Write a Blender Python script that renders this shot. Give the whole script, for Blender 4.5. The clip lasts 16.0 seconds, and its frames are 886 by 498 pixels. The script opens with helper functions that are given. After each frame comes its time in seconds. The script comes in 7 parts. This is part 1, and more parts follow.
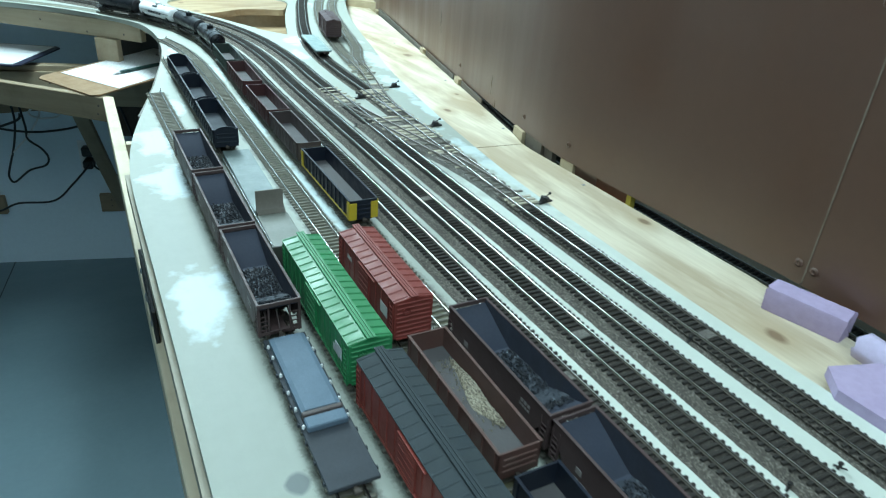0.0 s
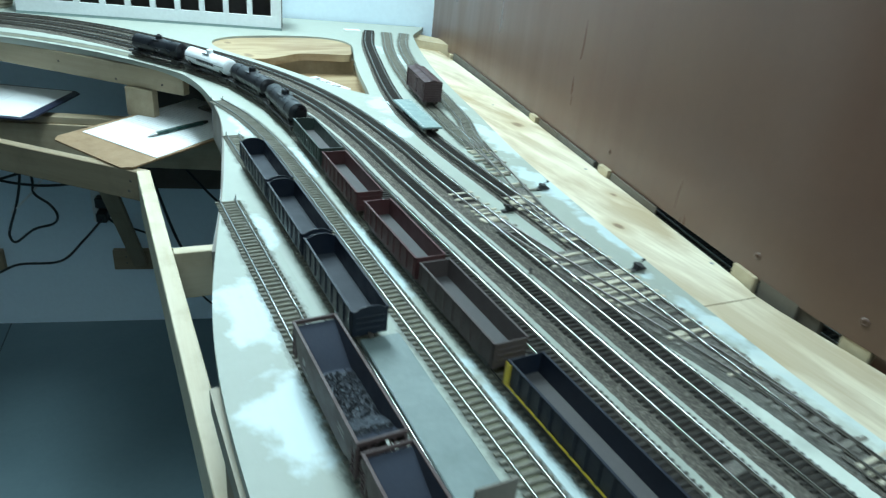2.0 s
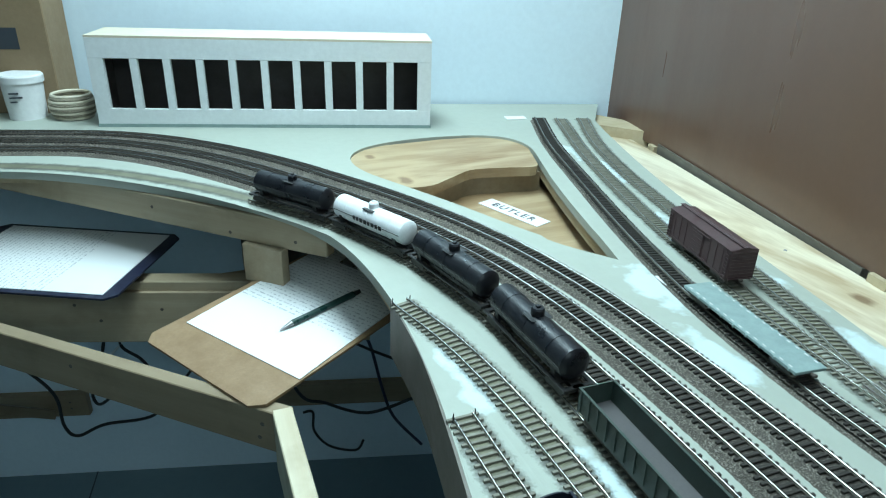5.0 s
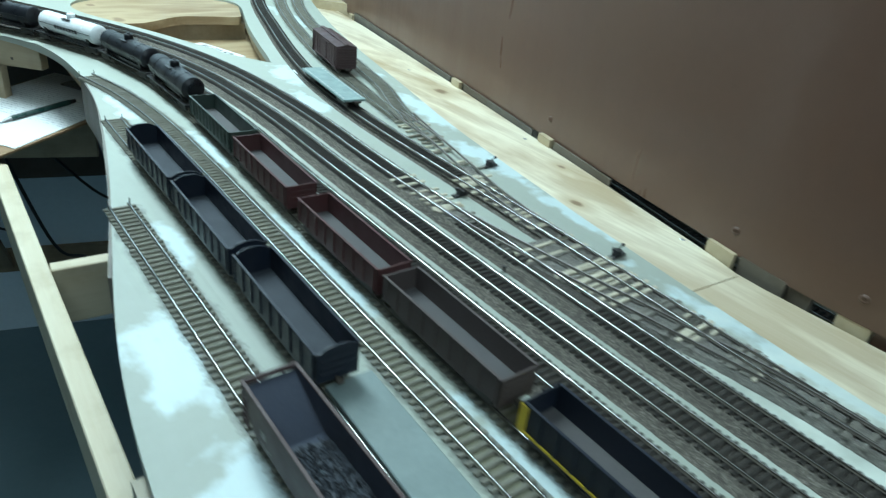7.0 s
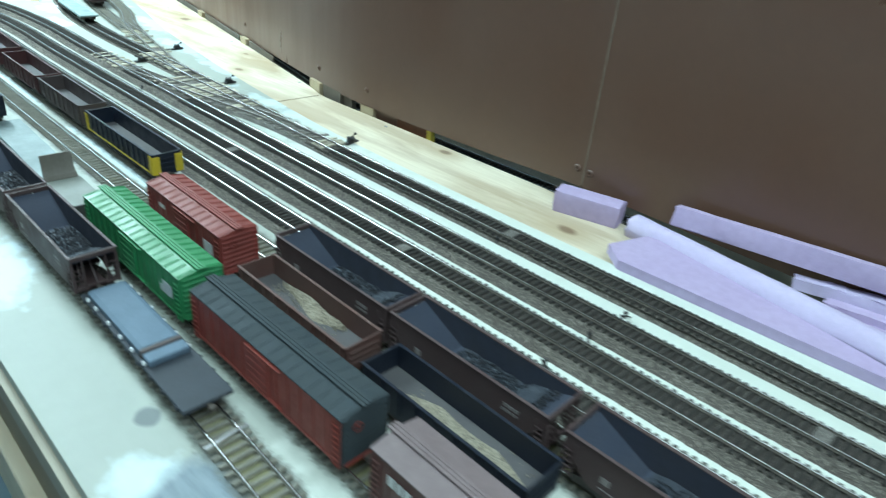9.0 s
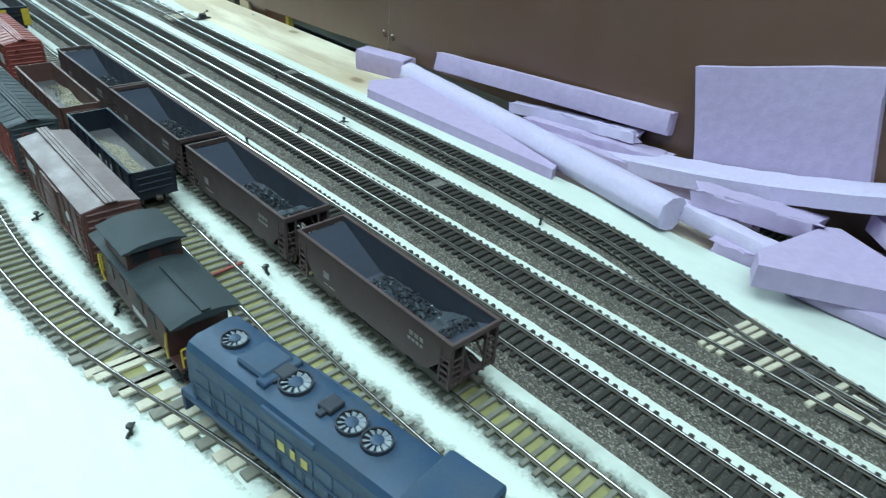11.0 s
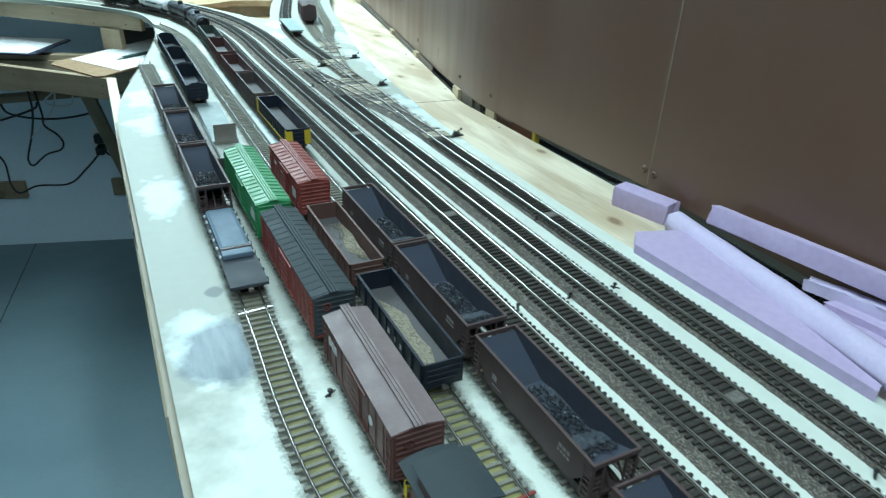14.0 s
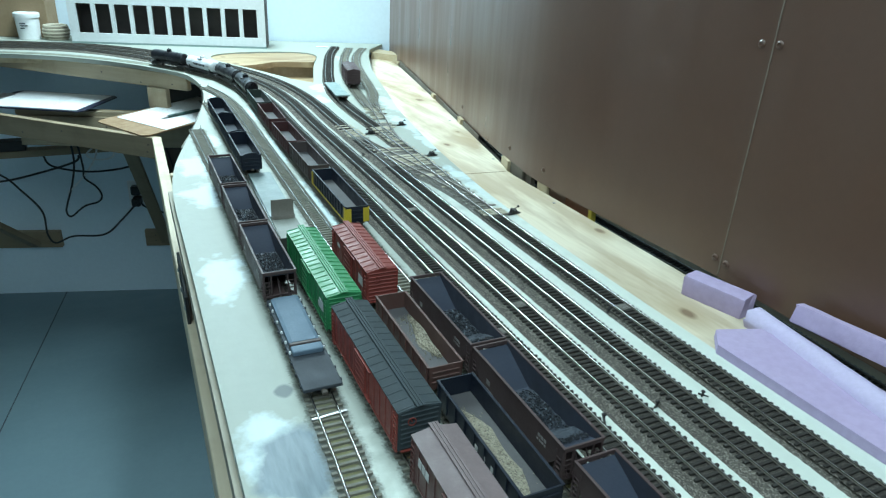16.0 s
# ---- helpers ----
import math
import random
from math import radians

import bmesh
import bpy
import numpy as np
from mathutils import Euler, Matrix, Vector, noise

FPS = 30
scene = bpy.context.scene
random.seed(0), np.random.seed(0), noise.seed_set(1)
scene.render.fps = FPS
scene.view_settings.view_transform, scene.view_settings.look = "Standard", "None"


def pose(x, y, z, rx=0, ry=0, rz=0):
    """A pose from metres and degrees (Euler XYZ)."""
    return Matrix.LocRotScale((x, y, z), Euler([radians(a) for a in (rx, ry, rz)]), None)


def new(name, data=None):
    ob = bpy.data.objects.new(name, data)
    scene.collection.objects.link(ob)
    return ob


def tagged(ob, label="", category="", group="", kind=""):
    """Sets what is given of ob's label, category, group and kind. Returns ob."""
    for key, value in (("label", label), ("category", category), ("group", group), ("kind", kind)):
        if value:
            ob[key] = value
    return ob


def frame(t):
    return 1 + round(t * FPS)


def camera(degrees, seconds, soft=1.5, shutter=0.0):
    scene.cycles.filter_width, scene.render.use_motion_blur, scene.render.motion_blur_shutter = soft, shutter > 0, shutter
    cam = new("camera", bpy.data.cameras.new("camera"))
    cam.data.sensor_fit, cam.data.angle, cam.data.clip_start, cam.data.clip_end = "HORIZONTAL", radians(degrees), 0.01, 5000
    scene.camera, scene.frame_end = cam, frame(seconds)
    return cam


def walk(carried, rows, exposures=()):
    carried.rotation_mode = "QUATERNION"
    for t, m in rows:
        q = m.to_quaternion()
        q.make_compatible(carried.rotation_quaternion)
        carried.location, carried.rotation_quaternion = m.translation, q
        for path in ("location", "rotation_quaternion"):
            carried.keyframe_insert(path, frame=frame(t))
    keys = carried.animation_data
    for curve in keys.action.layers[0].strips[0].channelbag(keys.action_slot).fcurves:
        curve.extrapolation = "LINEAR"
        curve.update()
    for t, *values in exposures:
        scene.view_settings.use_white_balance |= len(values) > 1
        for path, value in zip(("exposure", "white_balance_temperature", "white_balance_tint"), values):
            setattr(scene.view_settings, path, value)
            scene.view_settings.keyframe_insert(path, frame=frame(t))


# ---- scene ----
cam = camera(67.4, 16.0, soft=1.1, shutter=0.3)
METRES, EYE, TILT, LEAN, TURN = 2.56, 0.3328, -28.47, -3.88, -28.0
ROWS = [
    (0.0, 0.0, 0.0, 0.0, 0.0, 0.0, -0.0),
    (0.5, -0.0171, 0.0163, 0.0115, -0.89, 0.91, -0.92),
    (1.0, -0.0453, 0.0416, 0.0246, -3.84, 1.29, -0.13),
    (1.5, -0.0729, 0.0805, 0.0444, -3.71, 0.94, -1.07),
    (2.0, -0.0903, 0.1287, 0.0763, -0.39, 1.31, -1.88),
    (2.5, -0.1139, 0.168, 0.0963, 1.03, 1.58, -1.55),
    (3.0, -0.149, 0.2032, 0.118, -4.78, 1.24, 0.04),
    (3.5, -0.177, 0.2488, 0.1452, -3.75, 0.4, 0.77),
    (3.7, -0.1832, 0.2683, 0.1603, -1.83, 0.51, 0.94),
    (4.75, -0.1975, 0.3035, 0.187, 5.7, 3.2, -0.75),
    (5.8, -0.1852, 0.2749, 0.1648, 4.23, 4.23, -1.56),
    (6.0, -0.1769, 0.2596, 0.1531, 1.28, 3.5, -0.89),
    (6.5, -0.1513, 0.2115, 0.1195, -6.9, 1.37, 0.62),
    (7.0, -0.1115, 0.1744, 0.0903, -9.45, -1.9, 2.05),
    (7.5, -0.0708, 0.134, 0.0584, -5.98, -2.61, 3.73),
    (8.0, -0.0512, 0.0875, 0.0342, -6.68, -3.95, 5.11),
    (8.5, -0.0356, 0.023, 0.01, -14.87, -3.36, 6.51),
    (9.0, -0.0056, -0.0116, -0.0173, -16.32, -3.24, 7.44),
    (9.5, 0.0484, -0.0492, -0.0448, -11.24, -2.84, 7.32),
    (10.0, 0.0639, -0.0687, -0.0583, -10.05, -2.63, 7.22),
    (10.2, 0.0665, -0.0744, -0.0689, -10.09, -2.59, 6.61),
    (11.25, 0.082, -0.0858, -0.090, -15.0, -6.4, 7.2),
    (12.3, 0.0871, -0.0878, -0.0825, -19.3, -9.03, 9.19),
    (12.5, 0.084, -0.0884, -0.0774, -19.11, -8.52, 9.33),
    (13.0, 0.073, -0.0817, -0.066, -10.05, -5.52, 7.61),
    (13.5, 0.0629, -0.0728, -0.0541, -2.16, -1.8, 4.06),
    (14.0, 0.0508, -0.0663, -0.0448, 1.59, 0.25, 0.95),
    (14.5, 0.0446, -0.0668, -0.0394, 3.46, 1.47, -0.7),
    (15.0, 0.0402, -0.0679, -0.034, 2.42, 2.67, -1.11),
    (15.5, 0.0336, -0.0615, -0.0306, 1.52, 3.65, -0.86),
    (16.0, 0.0288, -0.0583, -0.0264, 2.97, 4.3, -0.48),
]
EXPOSURE = [(0.0, 0.04), (1.0, 0.02), (1.5, -0.05), (2.5, -0.18), (3.0, -0.2), (3.5, -0.16), (6.0, -0.55), (6.5, -0.45), (7.0, -0.32), (8.0, -0.14), (8.5, 0.06), (9.0, 0.3), (9.5, 0.38), (10.0, 0.36), (12.5, 0.25), (13.0, 0.14), (13.5, 0.12), (14.0, 0.15), (14.5, 0.14), (16.0, 0.08)]
walk(cam, [(t, pose(0, 0, EYE, TILT, LEAN, TURN) @ pose(METRES * x, METRES * y, METRES * z, 90 + pitch, roll, yaw)) for t, x, y, z, yaw, pitch, roll in ROWS], EXPOSURE)

# world, lamps
world = bpy.data.worlds.new("room_air")
scene.world = world
world.use_nodes = True
world.node_tree.nodes["Background"].inputs["Color"].default_value = (0.75, 0.9, 1.0, 1)
world.node_tree.nodes["Background"].inputs["Strength"].default_value = 0.015


def ceiling_lamp(name, x, y, sx, sy, watts, up=False):
    """An area light hung below the ceiling, for a bare fluorescent fitting or added fill: down, or up."""
    data = bpy.data.lights.new(name, "AREA")
    data.shape, data.size, data.size_y, data.energy = "RECTANGLE", sx, sy, watts
    data.color = LAMP
    ob = new(name, data)
    ob.matrix_world = pose(x, y, CEIL - (0.20 if up else 0.21), 180 if up else 0, 0, 0)
    return ob


CEIL, FLOOR = 1.36, -1.05
LAMP = (0.678, 0.92, 1.0)
ceiling_lamp("ceiling_lamp_far", 0.22, 1.92, 0.30, 1.25, 36)
# added broad fill for bounced light at the near end, no known fitting
ceiling_lamp("near_fill_light", -0.16, -0.42, 0.95, 1.60, 19.0)
ceiling_lamp("ceiling_lamp_far_upward", 0.22, 1.92, 0.20, 1.25, 14, up=True)
# upward half of the added near fill
ceiling_lamp("near_fill_light_upward", -0.12, -0.40, 0.20, 1.25, 4, up=True)


# ------------------------------------------------------------------ materials
def _nodes(name):
    m = bpy.data.materials.new(name)
    m.use_nodes = True
    t = m.node_tree
    return m, t, t.nodes["Principled BSDF"]


def _coords(t, scale=(1, 1, 1), vary=True):
    tc = t.nodes.new("ShaderNodeTexCoord")
    mp = t.nodes.new("ShaderNodeMapping")
    mp.inputs["Scale"].default_value = scale
    t.links.new(tc.outputs["Object"], mp.inputs["Vector"])
    if vary:
        oi = t.nodes.new("ShaderNodeObjectInfo")
        mul = t.nodes.new("ShaderNodeMath")
        mul.operation = "MULTIPLY"
        mul.inputs[1].default_value = 7.0
        t.links.new(oi.outputs["Random"], mul.inputs[0])
        t.links.new(mul.outputs[0], mp.inputs["Location"])
    return mp.outputs["Vector"]


def _noise(t, vec, scale, detail=4, rough=0.6, lo=0.35, hi=0.65):
    n = t.nodes.new("ShaderNodeTexNoise")
    n.inputs["Scale"].default_value, n.inputs["Detail"].default_value, n.inputs["Roughness"].default_value = scale, detail, rough
    t.links.new(vec, n.inputs["Vector"])
    r = t.nodes.new("ShaderNodeMapRange")
    r.inputs["From Min"].default_value, r.inputs["From Max"].default_value = lo, hi
    t.links.new(n.outputs["Fac"], r.inputs["Value"])
    return r.outputs["Result"]


def _mix(t, fac, a, b, kind="MIX"):
    m = t.nodes.new("ShaderNodeMix")
    m.data_type, m.blend_type = "RGBA", kind
    for sock, v in ((0, fac), (6, a), (7, b)):
        if isinstance(v, (int, float)):
            m.inputs[sock].default_value = v
        elif isinstance(v, tuple):
            m.inputs[sock].default_value = (*v, 1)
        else:
            t.links.new(v, m.inputs[sock])
    return m.outputs[2]


def _math(t, op, a, b=0.0):
    m = t.nodes.new("ShaderNodeMath")
    m.operation = op
    for i, v in enumerate((a, b)):
        if isinstance(v, (int, float)):
            m.inputs[i].default_value = v
        else:
            t.links.new(v, m.inputs[i])
    return m.outputs[0]


def _bump(t, p, height, strength, dist):
    b = t.nodes.new("ShaderNodeBump")
    b.inputs["Strength"].default_value, b.inputs["Distance"].default_value = strength, dist
    t.links.new(height, b.inputs["Height"])
    t.links.new(b.outputs["Normal"], p.inputs["Normal"])


def paint(name, col, rough=0.5, grime=None, amount=0.35, scale=45, metal=0.0, bump=0.15, stretch=(1, 1, 1), spec=0.5):
    """A painted, cast or plain surface with grime at one scale and grain at a finer one."""
    m, t, p = _nodes(name)
    v = _coords(t, stretch)
    grime = grime or tuple(c * 0.6 for c in col)
    big = _noise(t, v, scale, 5, 0.65)
    fine = _noise(t, v, scale * 9, 3, 0.6)
    c = _mix(t, _math(t, "MULTIPLY", big, amount), col, grime)
    c = _mix(t, _math(t, "MULTIPLY", fine, 0.25), c, tuple(min(1, x * 0.7) for x in col))
    t.links.new(c, p.inputs["Base Color"])
    p.inputs["Metallic"].default_value = metal
    p.inputs["Specular IOR Level"].default_value = spec
    r = t.nodes.new("ShaderNodeMapRange")
    r.inputs["To Min"].default_value, r.inputs["To Max"].default_value = max(0.05, rough - 0.1), min(1, rough + 0.12)
    t.links.new(big, r.inputs["Value"])
    t.links.new(r.outputs["Result"], p.inputs["Roughness"])
    if bump:
        _bump(t, p, fine, bump, 0.0004)
    return m


def timber(name, col, dark, scale=14, along=1, rough=0.6, knots=True):
    """Sawn softwood: grain drawn out along one axis, with a few knots."""
    m, t, p = _nodes(name)
    st = [1.0, 1.0, 1.0]
    st[along] = 0.07
    v = _coords(t, tuple(st))
    grain = _noise(t, v, scale * 3, 6, 0.7, 0.3, 0.7)
    broad = _noise(t, v, scale * 0.6, 3, 0.5, 0.3, 0.7)
    c = _mix(t, _math(t, "MULTIPLY", grain, 0.85), col, dark)
    c = _mix(t, _math(t, "MULTIPLY", broad, 0.4), c, tuple(x * 1.12 for x in col))
    blot = _noise(t, _coords(t), 16, 4, 0.6, 0.5, 0.72)
    c = _mix(t, _math(t, "MULTIPLY", blot, 0.45), c, tuple(x * 0.75 for x in dark))
    if knots:
        tc = _coords(t, (1, 1, 1))
        k = t.nodes.new("ShaderNodeTexVoronoi")
        k.inputs["Scale"].default_value = 4.2
        t.links.new(tc, k.inputs["Vector"])
        r = t.nodes.new("ShaderNodeMapRange")
        r.inputs["From Min"].default_value, r.inputs["From Max"].default_value = 0.03, 0.075
        r.inputs["To Min"].default_value, r.inputs["To Max"].default_value = 0.75, 0.0
        t.links.new(k.outputs["Distance"], r.inputs["Value"])
        c = _mix(t, r.outputs["Result"], c, tuple(x * 0.35 for x in dark))
    t.links.new(c, p.inputs["Base Color"])
    p.inputs["Roughness"].default_value = rough
    _bump(t, p, grain, 0.15, 0.0005)
    return m


def plywood(name, light=(0.76, 0.675, 0.50), dark=(0.38, 0.26, 0.13), pale=(0.82, 0.77, 0.63), across=False, knots=None):
    """Rotary-cut plywood face: wide flowing figure along the sheet, brown knots and pale clouds."""
    m, t, p = _nodes(name)
    v = _coords(t, (0.22, 1, 1) if across else (1, 0.22, 1), False)
    warp = t.nodes.new("ShaderNodeTexNoise")
    warp.inputs["Scale"].default_value, warp.inputs["Detail"].default_value = 7.0, 2
    t.links.new(v, warp.inputs["Vector"])
    add = t.nodes.new("ShaderNodeVectorMath")
    add.operation = "MULTIPLY_ADD"
    add.inputs[1].default_value = (0.10, 0.05, 0.05)
    t.links.new(warp.outputs["Color"], add.inputs[0])
    t.links.new(v, add.inputs[2])
    figure = _noise(t, add.outputs[0], 24, 4, 0.55, 0.40, 0.60)
    grain = _noise(t, _coords(t, (0.03, 1, 1) if across else (1, 0.03, 1), False), 220, 4, 0.6)
    cloud = _noise(t, v, 6, 4, 0.5, 0.35, 0.7)
    c = _mix(t, figure, light, dark)
    c = _mix(t, _math(t, "MULTIPLY", cloud, 0.55), c, pale)
    c = _mix(t, _math(t, "MULTIPLY", grain, 0.25), c, (0.42, 0.31, 0.18))
    dist = None
    for kx, ky, size in knots:
        # a knot: oval, longer with the grain
        mp = t.nodes.new("ShaderNodeMapping")
        mp.inputs["Location"].default_value = (-kx / size, -ky / size * 0.6, 0)
        mp.inputs["Scale"].default_value = (1 / size, 0.6 / size, 0)
        tc = t.nodes.new("ShaderNodeTexCoord")
        t.links.new(tc.outputs["Object"], mp.inputs["Vector"])
        ln = t.nodes.new("ShaderNodeVectorMath")
        ln.operation = "LENGTH"
        t.links.new(mp.outputs["Vector"], ln.inputs[0])
        one = _math(t, "MULTIPLY", ln.outputs["Value"], 0.08)
        dist = one if dist is None else _math(t, "MINIMUM", dist, one)
    r = t.nodes.new("ShaderNodeMapRange")
    r.inputs["From Min"].default_value, r.inputs["From Max"].default_value = 0.055, 0.095
    r.inputs["To Min"].default_value, r.inputs["To Max"].default_value = 0.85, 0.0
    t.links.new(_math(t, "ADD", dist, _math(t, "MULTIPLY", figure, 0.05)), r.inputs["Value"])
    halo = t.nodes.new("ShaderNodeMapRange")
    halo.inputs["From Min"].default_value, halo.inputs["From Max"].default_value = 0.08, 0.27
    halo.inputs["To Min"].default_value, halo.inputs["To Max"].default_value = 0.75, 0.0
    t.links.new(_math(t, "ADD", dist, _math(t, "MULTIPLY", figure, 0.09)), halo.inputs["Value"])
    c = _mix(t, halo.outputs["Result"], c, (0.45, 0.335, 0.195))
    c = _mix(t, r.outputs["Result"], c, (0.20, 0.12, 0.065))
    t.links.new(c, p.inputs["Base Color"])
    p.inputs["Roughness"].default_value = 0.5
    _bump(t, p, grain, 0.15, 0.0004)
    return m


def shiny_rail(name, side, top=(0.62, 0.62, 0.60), rough=0.2):
    """Nickel-silver rail: polished head, weathered web."""
    m, t, p = _nodes(name)
    g = t.nodes.new("ShaderNodeNewGeometry")
    s = t.nodes.new("ShaderNodeSeparateXYZ")
    t.links.new(g.outputs["True Normal"], s.inputs[0])
    head = _math(t, "GREATER_THAN", s.outputs["Z"], 0.80)
    v = _coords(t)
    n = _noise(t, v, 60, 3)
    dull = _noise(t, v, 7, 3, 0.6, 0.42, 0.66)
    top = _mix(t, dull, top, tuple(x * 0.55 for x in top))
    c = _mix(t, head, _mix(t, n, side, tuple(x * 0.6 for x in side)), _mix(t, _math(t, "MULTIPLY", n, 0.25), top, (0.05, 0.045, 0.04)))
    t.links.new(c, p.inputs["Base Color"])
    t.links.new(_math(t, "MULTIPLY", head, 0.95), p.inputs["Metallic"])
    t.links.new(_math(t, "SUBTRACT", 0.72, _math(t, "MULTIPLY", head, 0.72 - rough)), p.inputs["Roughness"])
    return m


def gravel(name, a, b, c3, scale=1400, oversprayed=False):
    """Fine ballast: single grains of mixed tone, matt."""
    m, t, p = _nodes(name)
    v = _coords(t)
    k = t.nodes.new("ShaderNodeTexVoronoi")
    k.inputs["Scale"].default_value = scale
    t.links.new(v, k.inputs["Vector"])
    sep = t.nodes.new("ShaderNodeSeparateColor")
    t.links.new(k.outputs["Color"], sep.inputs[0])
    c = _mix(t, sep.outputs[0], a, b)
    c = _mix(t, _math(t, "GREATER_THAN", sep.outputs[1], 0.8), c, c3)
    big = _noise(t, v, 28, 4)
    c = _mix(t, _math(t, "MULTIPLY", big, 0.35), c, tuple(x * 0.6 for x in a))
    if oversprayed:
        # dark track paint sprayed between and just outside the rails
        at = t.nodes.new("ShaderNodeAttribute")
        at.attribute_name = "across"
        r = t.nodes.new("ShaderNodeMapRange")
        r.inputs["From Min"].default_value, r.inputs["From Max"].default_value = 0.70, 0.50
        t.links.new(_math(t, "ADD", at.outputs["Fac"], _math(t, "MULTIPLY", big, 0.12)), r.inputs["Value"])
        c = _mix(t, _math(t, "MULTIPLY", r.outputs["Result"], 0.62), c, (0.048, 0.043, 0.037))
    t.links.new(c, p.inputs["Base Color"])
    p.inputs["Roughness"].default_value = 0.9
    _bump(t, p, k.outputs["Distance"], 0.9, 0.0012)
    return m


def board_white(name, across=False, stain=(0.115, 0.12, 0.10), core=(0.120, 0.118, 0.078)):
    """Board painted off-white by brush, with thicker patches and two broad paler areas towards the near end; on the
    strips below yard tracks, sprayed grey-green stain.
    """
    m, t, p = _nodes(name)
    tc = t.nodes.new("ShaderNodeTexCoord")
    v = tc.outputs["Object"]
    rag = _noise(t, v, 30, 4, 0.55, 0.2, 0.8)

    def dab(x, y, rx, ry, amount=0.9, edge=None):
        """Inside of a ragged brushed patch round a place on the board."""
        mp = t.nodes.new("ShaderNodeMapping")
        mp.inputs["Location"].default_value = (-x / rx, -y / ry, 0)
        mp.inputs["Scale"].default_value = (1 / rx, 1 / ry, 0)
        t.links.new(v, mp.inputs["Vector"])
        ln = t.nodes.new("ShaderNodeVectorMath")
        ln.operation = "LENGTH"
        t.links.new(mp.outputs["Vector"], ln.inputs[0])
        r = t.nodes.new("ShaderNodeMapRange")
        r.inputs["From Min"].default_value, r.inputs["From Max"].default_value = 1.08, 0.84
        t.links.new(_math(t, "ADD", ln.outputs["Value"], _math(t, "MULTIPLY", edge or rag, amount)), r.inputs["Value"])
        return r.outputs["Result"]
    patch = 0.0
    for spot in ((0.083, 0.945, 0.055, 0.105), (0.082, 0.80, 0.058, 0.085), (0.068, 0.525, 0.045, 0.10), (0.058, 0.215, 0.052, 0.085), (0.49, 0.66, 0.03, 0.32), (0.535, 1.14, 0.035, 0.14), (0.53, -0.30, 0.06, 0.10), (0.60, 1.62, 0.03, 0.22), (0.230, 1.02, 0.026, 0.16), (0.232, 0.70, 0.026, 0.20), (0.231, 1.30, 0.024, 0.10), (0.128, 1.10, 0.030, 0.09), (0.19, 1.47, 0.024, 0.09), (0.465, 1.55, 0.05, 0.10), (0.430, 1.42, 0.03, 0.09), (0.575, 1.33, 0.045, 0.16), (0.525, 0.97, 0.028, 0.13), (0.66, 1.95, 0.035, 0.2)):
        patch = _math(t, "MAXIMUM", patch, dab(*spot))
    # two broad areas of paler tone: along the mains, and the yard's near end
    thick = _math(t, "MAXIMUM", dab(0.45, 0.0, 0.235, 0.85, 0.25), dab(0.13, -0.17, 0.19, 0.45, 0.35))
    brush = _noise(t, v, 60, 4, 0.6)
    streak = _noise(t, _coords(t, (1, 0.15, 1), False), 130, 4, 0.6)
    c = _mix(t, patch, (0.335, 0.365, 0.315), (0.52, 0.63, 0.64))
    c = _mix(t, _math(t, "MULTIPLY", thick, 0.85), c, (0.71, 0.765, 0.69))
    c = _mix(t, _math(t, "MULTIPLY", brush, 0.14), c, (0.44, 0.48, 0.42))
    c = _mix(t, _math(t, "MULTIPLY", streak, 0.10), c, (0.40, 0.44, 0.40))
    # grey-blue paint tried out beside the near siding, and a smudge
    grey = _mix(t, streak, (0.20, 0.255, 0.285), (0.135, 0.18, 0.205))
    other = _math(t, "SUBTRACT", 1.0, rag)
    c = _mix(t, dab(0.0665, 0.203, 0.041, 0.058, 0.45, other), c, grey)
    c = _mix(t, dab(0.079, 0.293, 0.0115, 0.013, 0.6, other), c, (0.16, 0.185, 0.18))
    if across:
        at = t.nodes.new("ShaderNodeAttribute")
        at.attribute_name = "across"
        d = at.outputs["Fac"]
        edge = _noise(t, v, 55, 6, 0.75, 0.25, 0.75)
        fine = _noise(t, v, 420, 3, 0.7, 0.2, 0.8)
        wob = _math(t, "ADD", _math(t, "MULTIPLY", edge, 0.62), _math(t, "MULTIPLY", fine, 0.34))
        r = t.nodes.new("ShaderNodeMapRange")
        r.inputs["From Min"].default_value, r.inputs["From Max"].default_value = 1.02, 0.74
        t.links.new(_math(t, "ADD", d, _math(t, "MULTIPLY", wob, 0.62)), r.inputs["Value"])
        c = _mix(t, r.outputs["Result"], c, _mix(t, fine, stain, tuple(x * 0.55 for x in stain)))
        r2 = t.nodes.new("ShaderNodeMapRange")
        r2.inputs["From Min"].default_value, r2.inputs["From Max"].default_value = 0.42, 0.25
        t.links.new(_math(t, "ADD", d, _math(t, "MULTIPLY", fine, 0.1)), r2.inputs["Value"])
        warm = _noise(t, v, 30, 3, 0.6, 0.35, 0.6)
        sy = t.nodes.new("ShaderNodeSeparateXYZ")
        t.links.new(v, sy.inputs[0])
        ry = t.nodes.new("ShaderNodeMapRange")
        ry.inputs["From Min"].default_value, ry.inputs["From Max"].default_value = 0.32, 0.02
        t.links.new(sy.outputs["Y"], ry.inputs["Value"])
        olive = _mix(t, warm, (0.22, 0.205, 0.085), (0.34, 0.32, 0.13))
        c = _mix(t, r2.outputs["Result"], c, _mix(t, ry.outputs["Result"], _mix(t, warm, core, tuple(x * 1.45 for x in core)), olive))
    t.links.new(c, p.inputs["Base Color"])
    rr = t.nodes.new("ShaderNodeMapRange")
    rr.inputs["To Min"].default_value, rr.inputs["To Max"].default_value = 0.58, 0.50
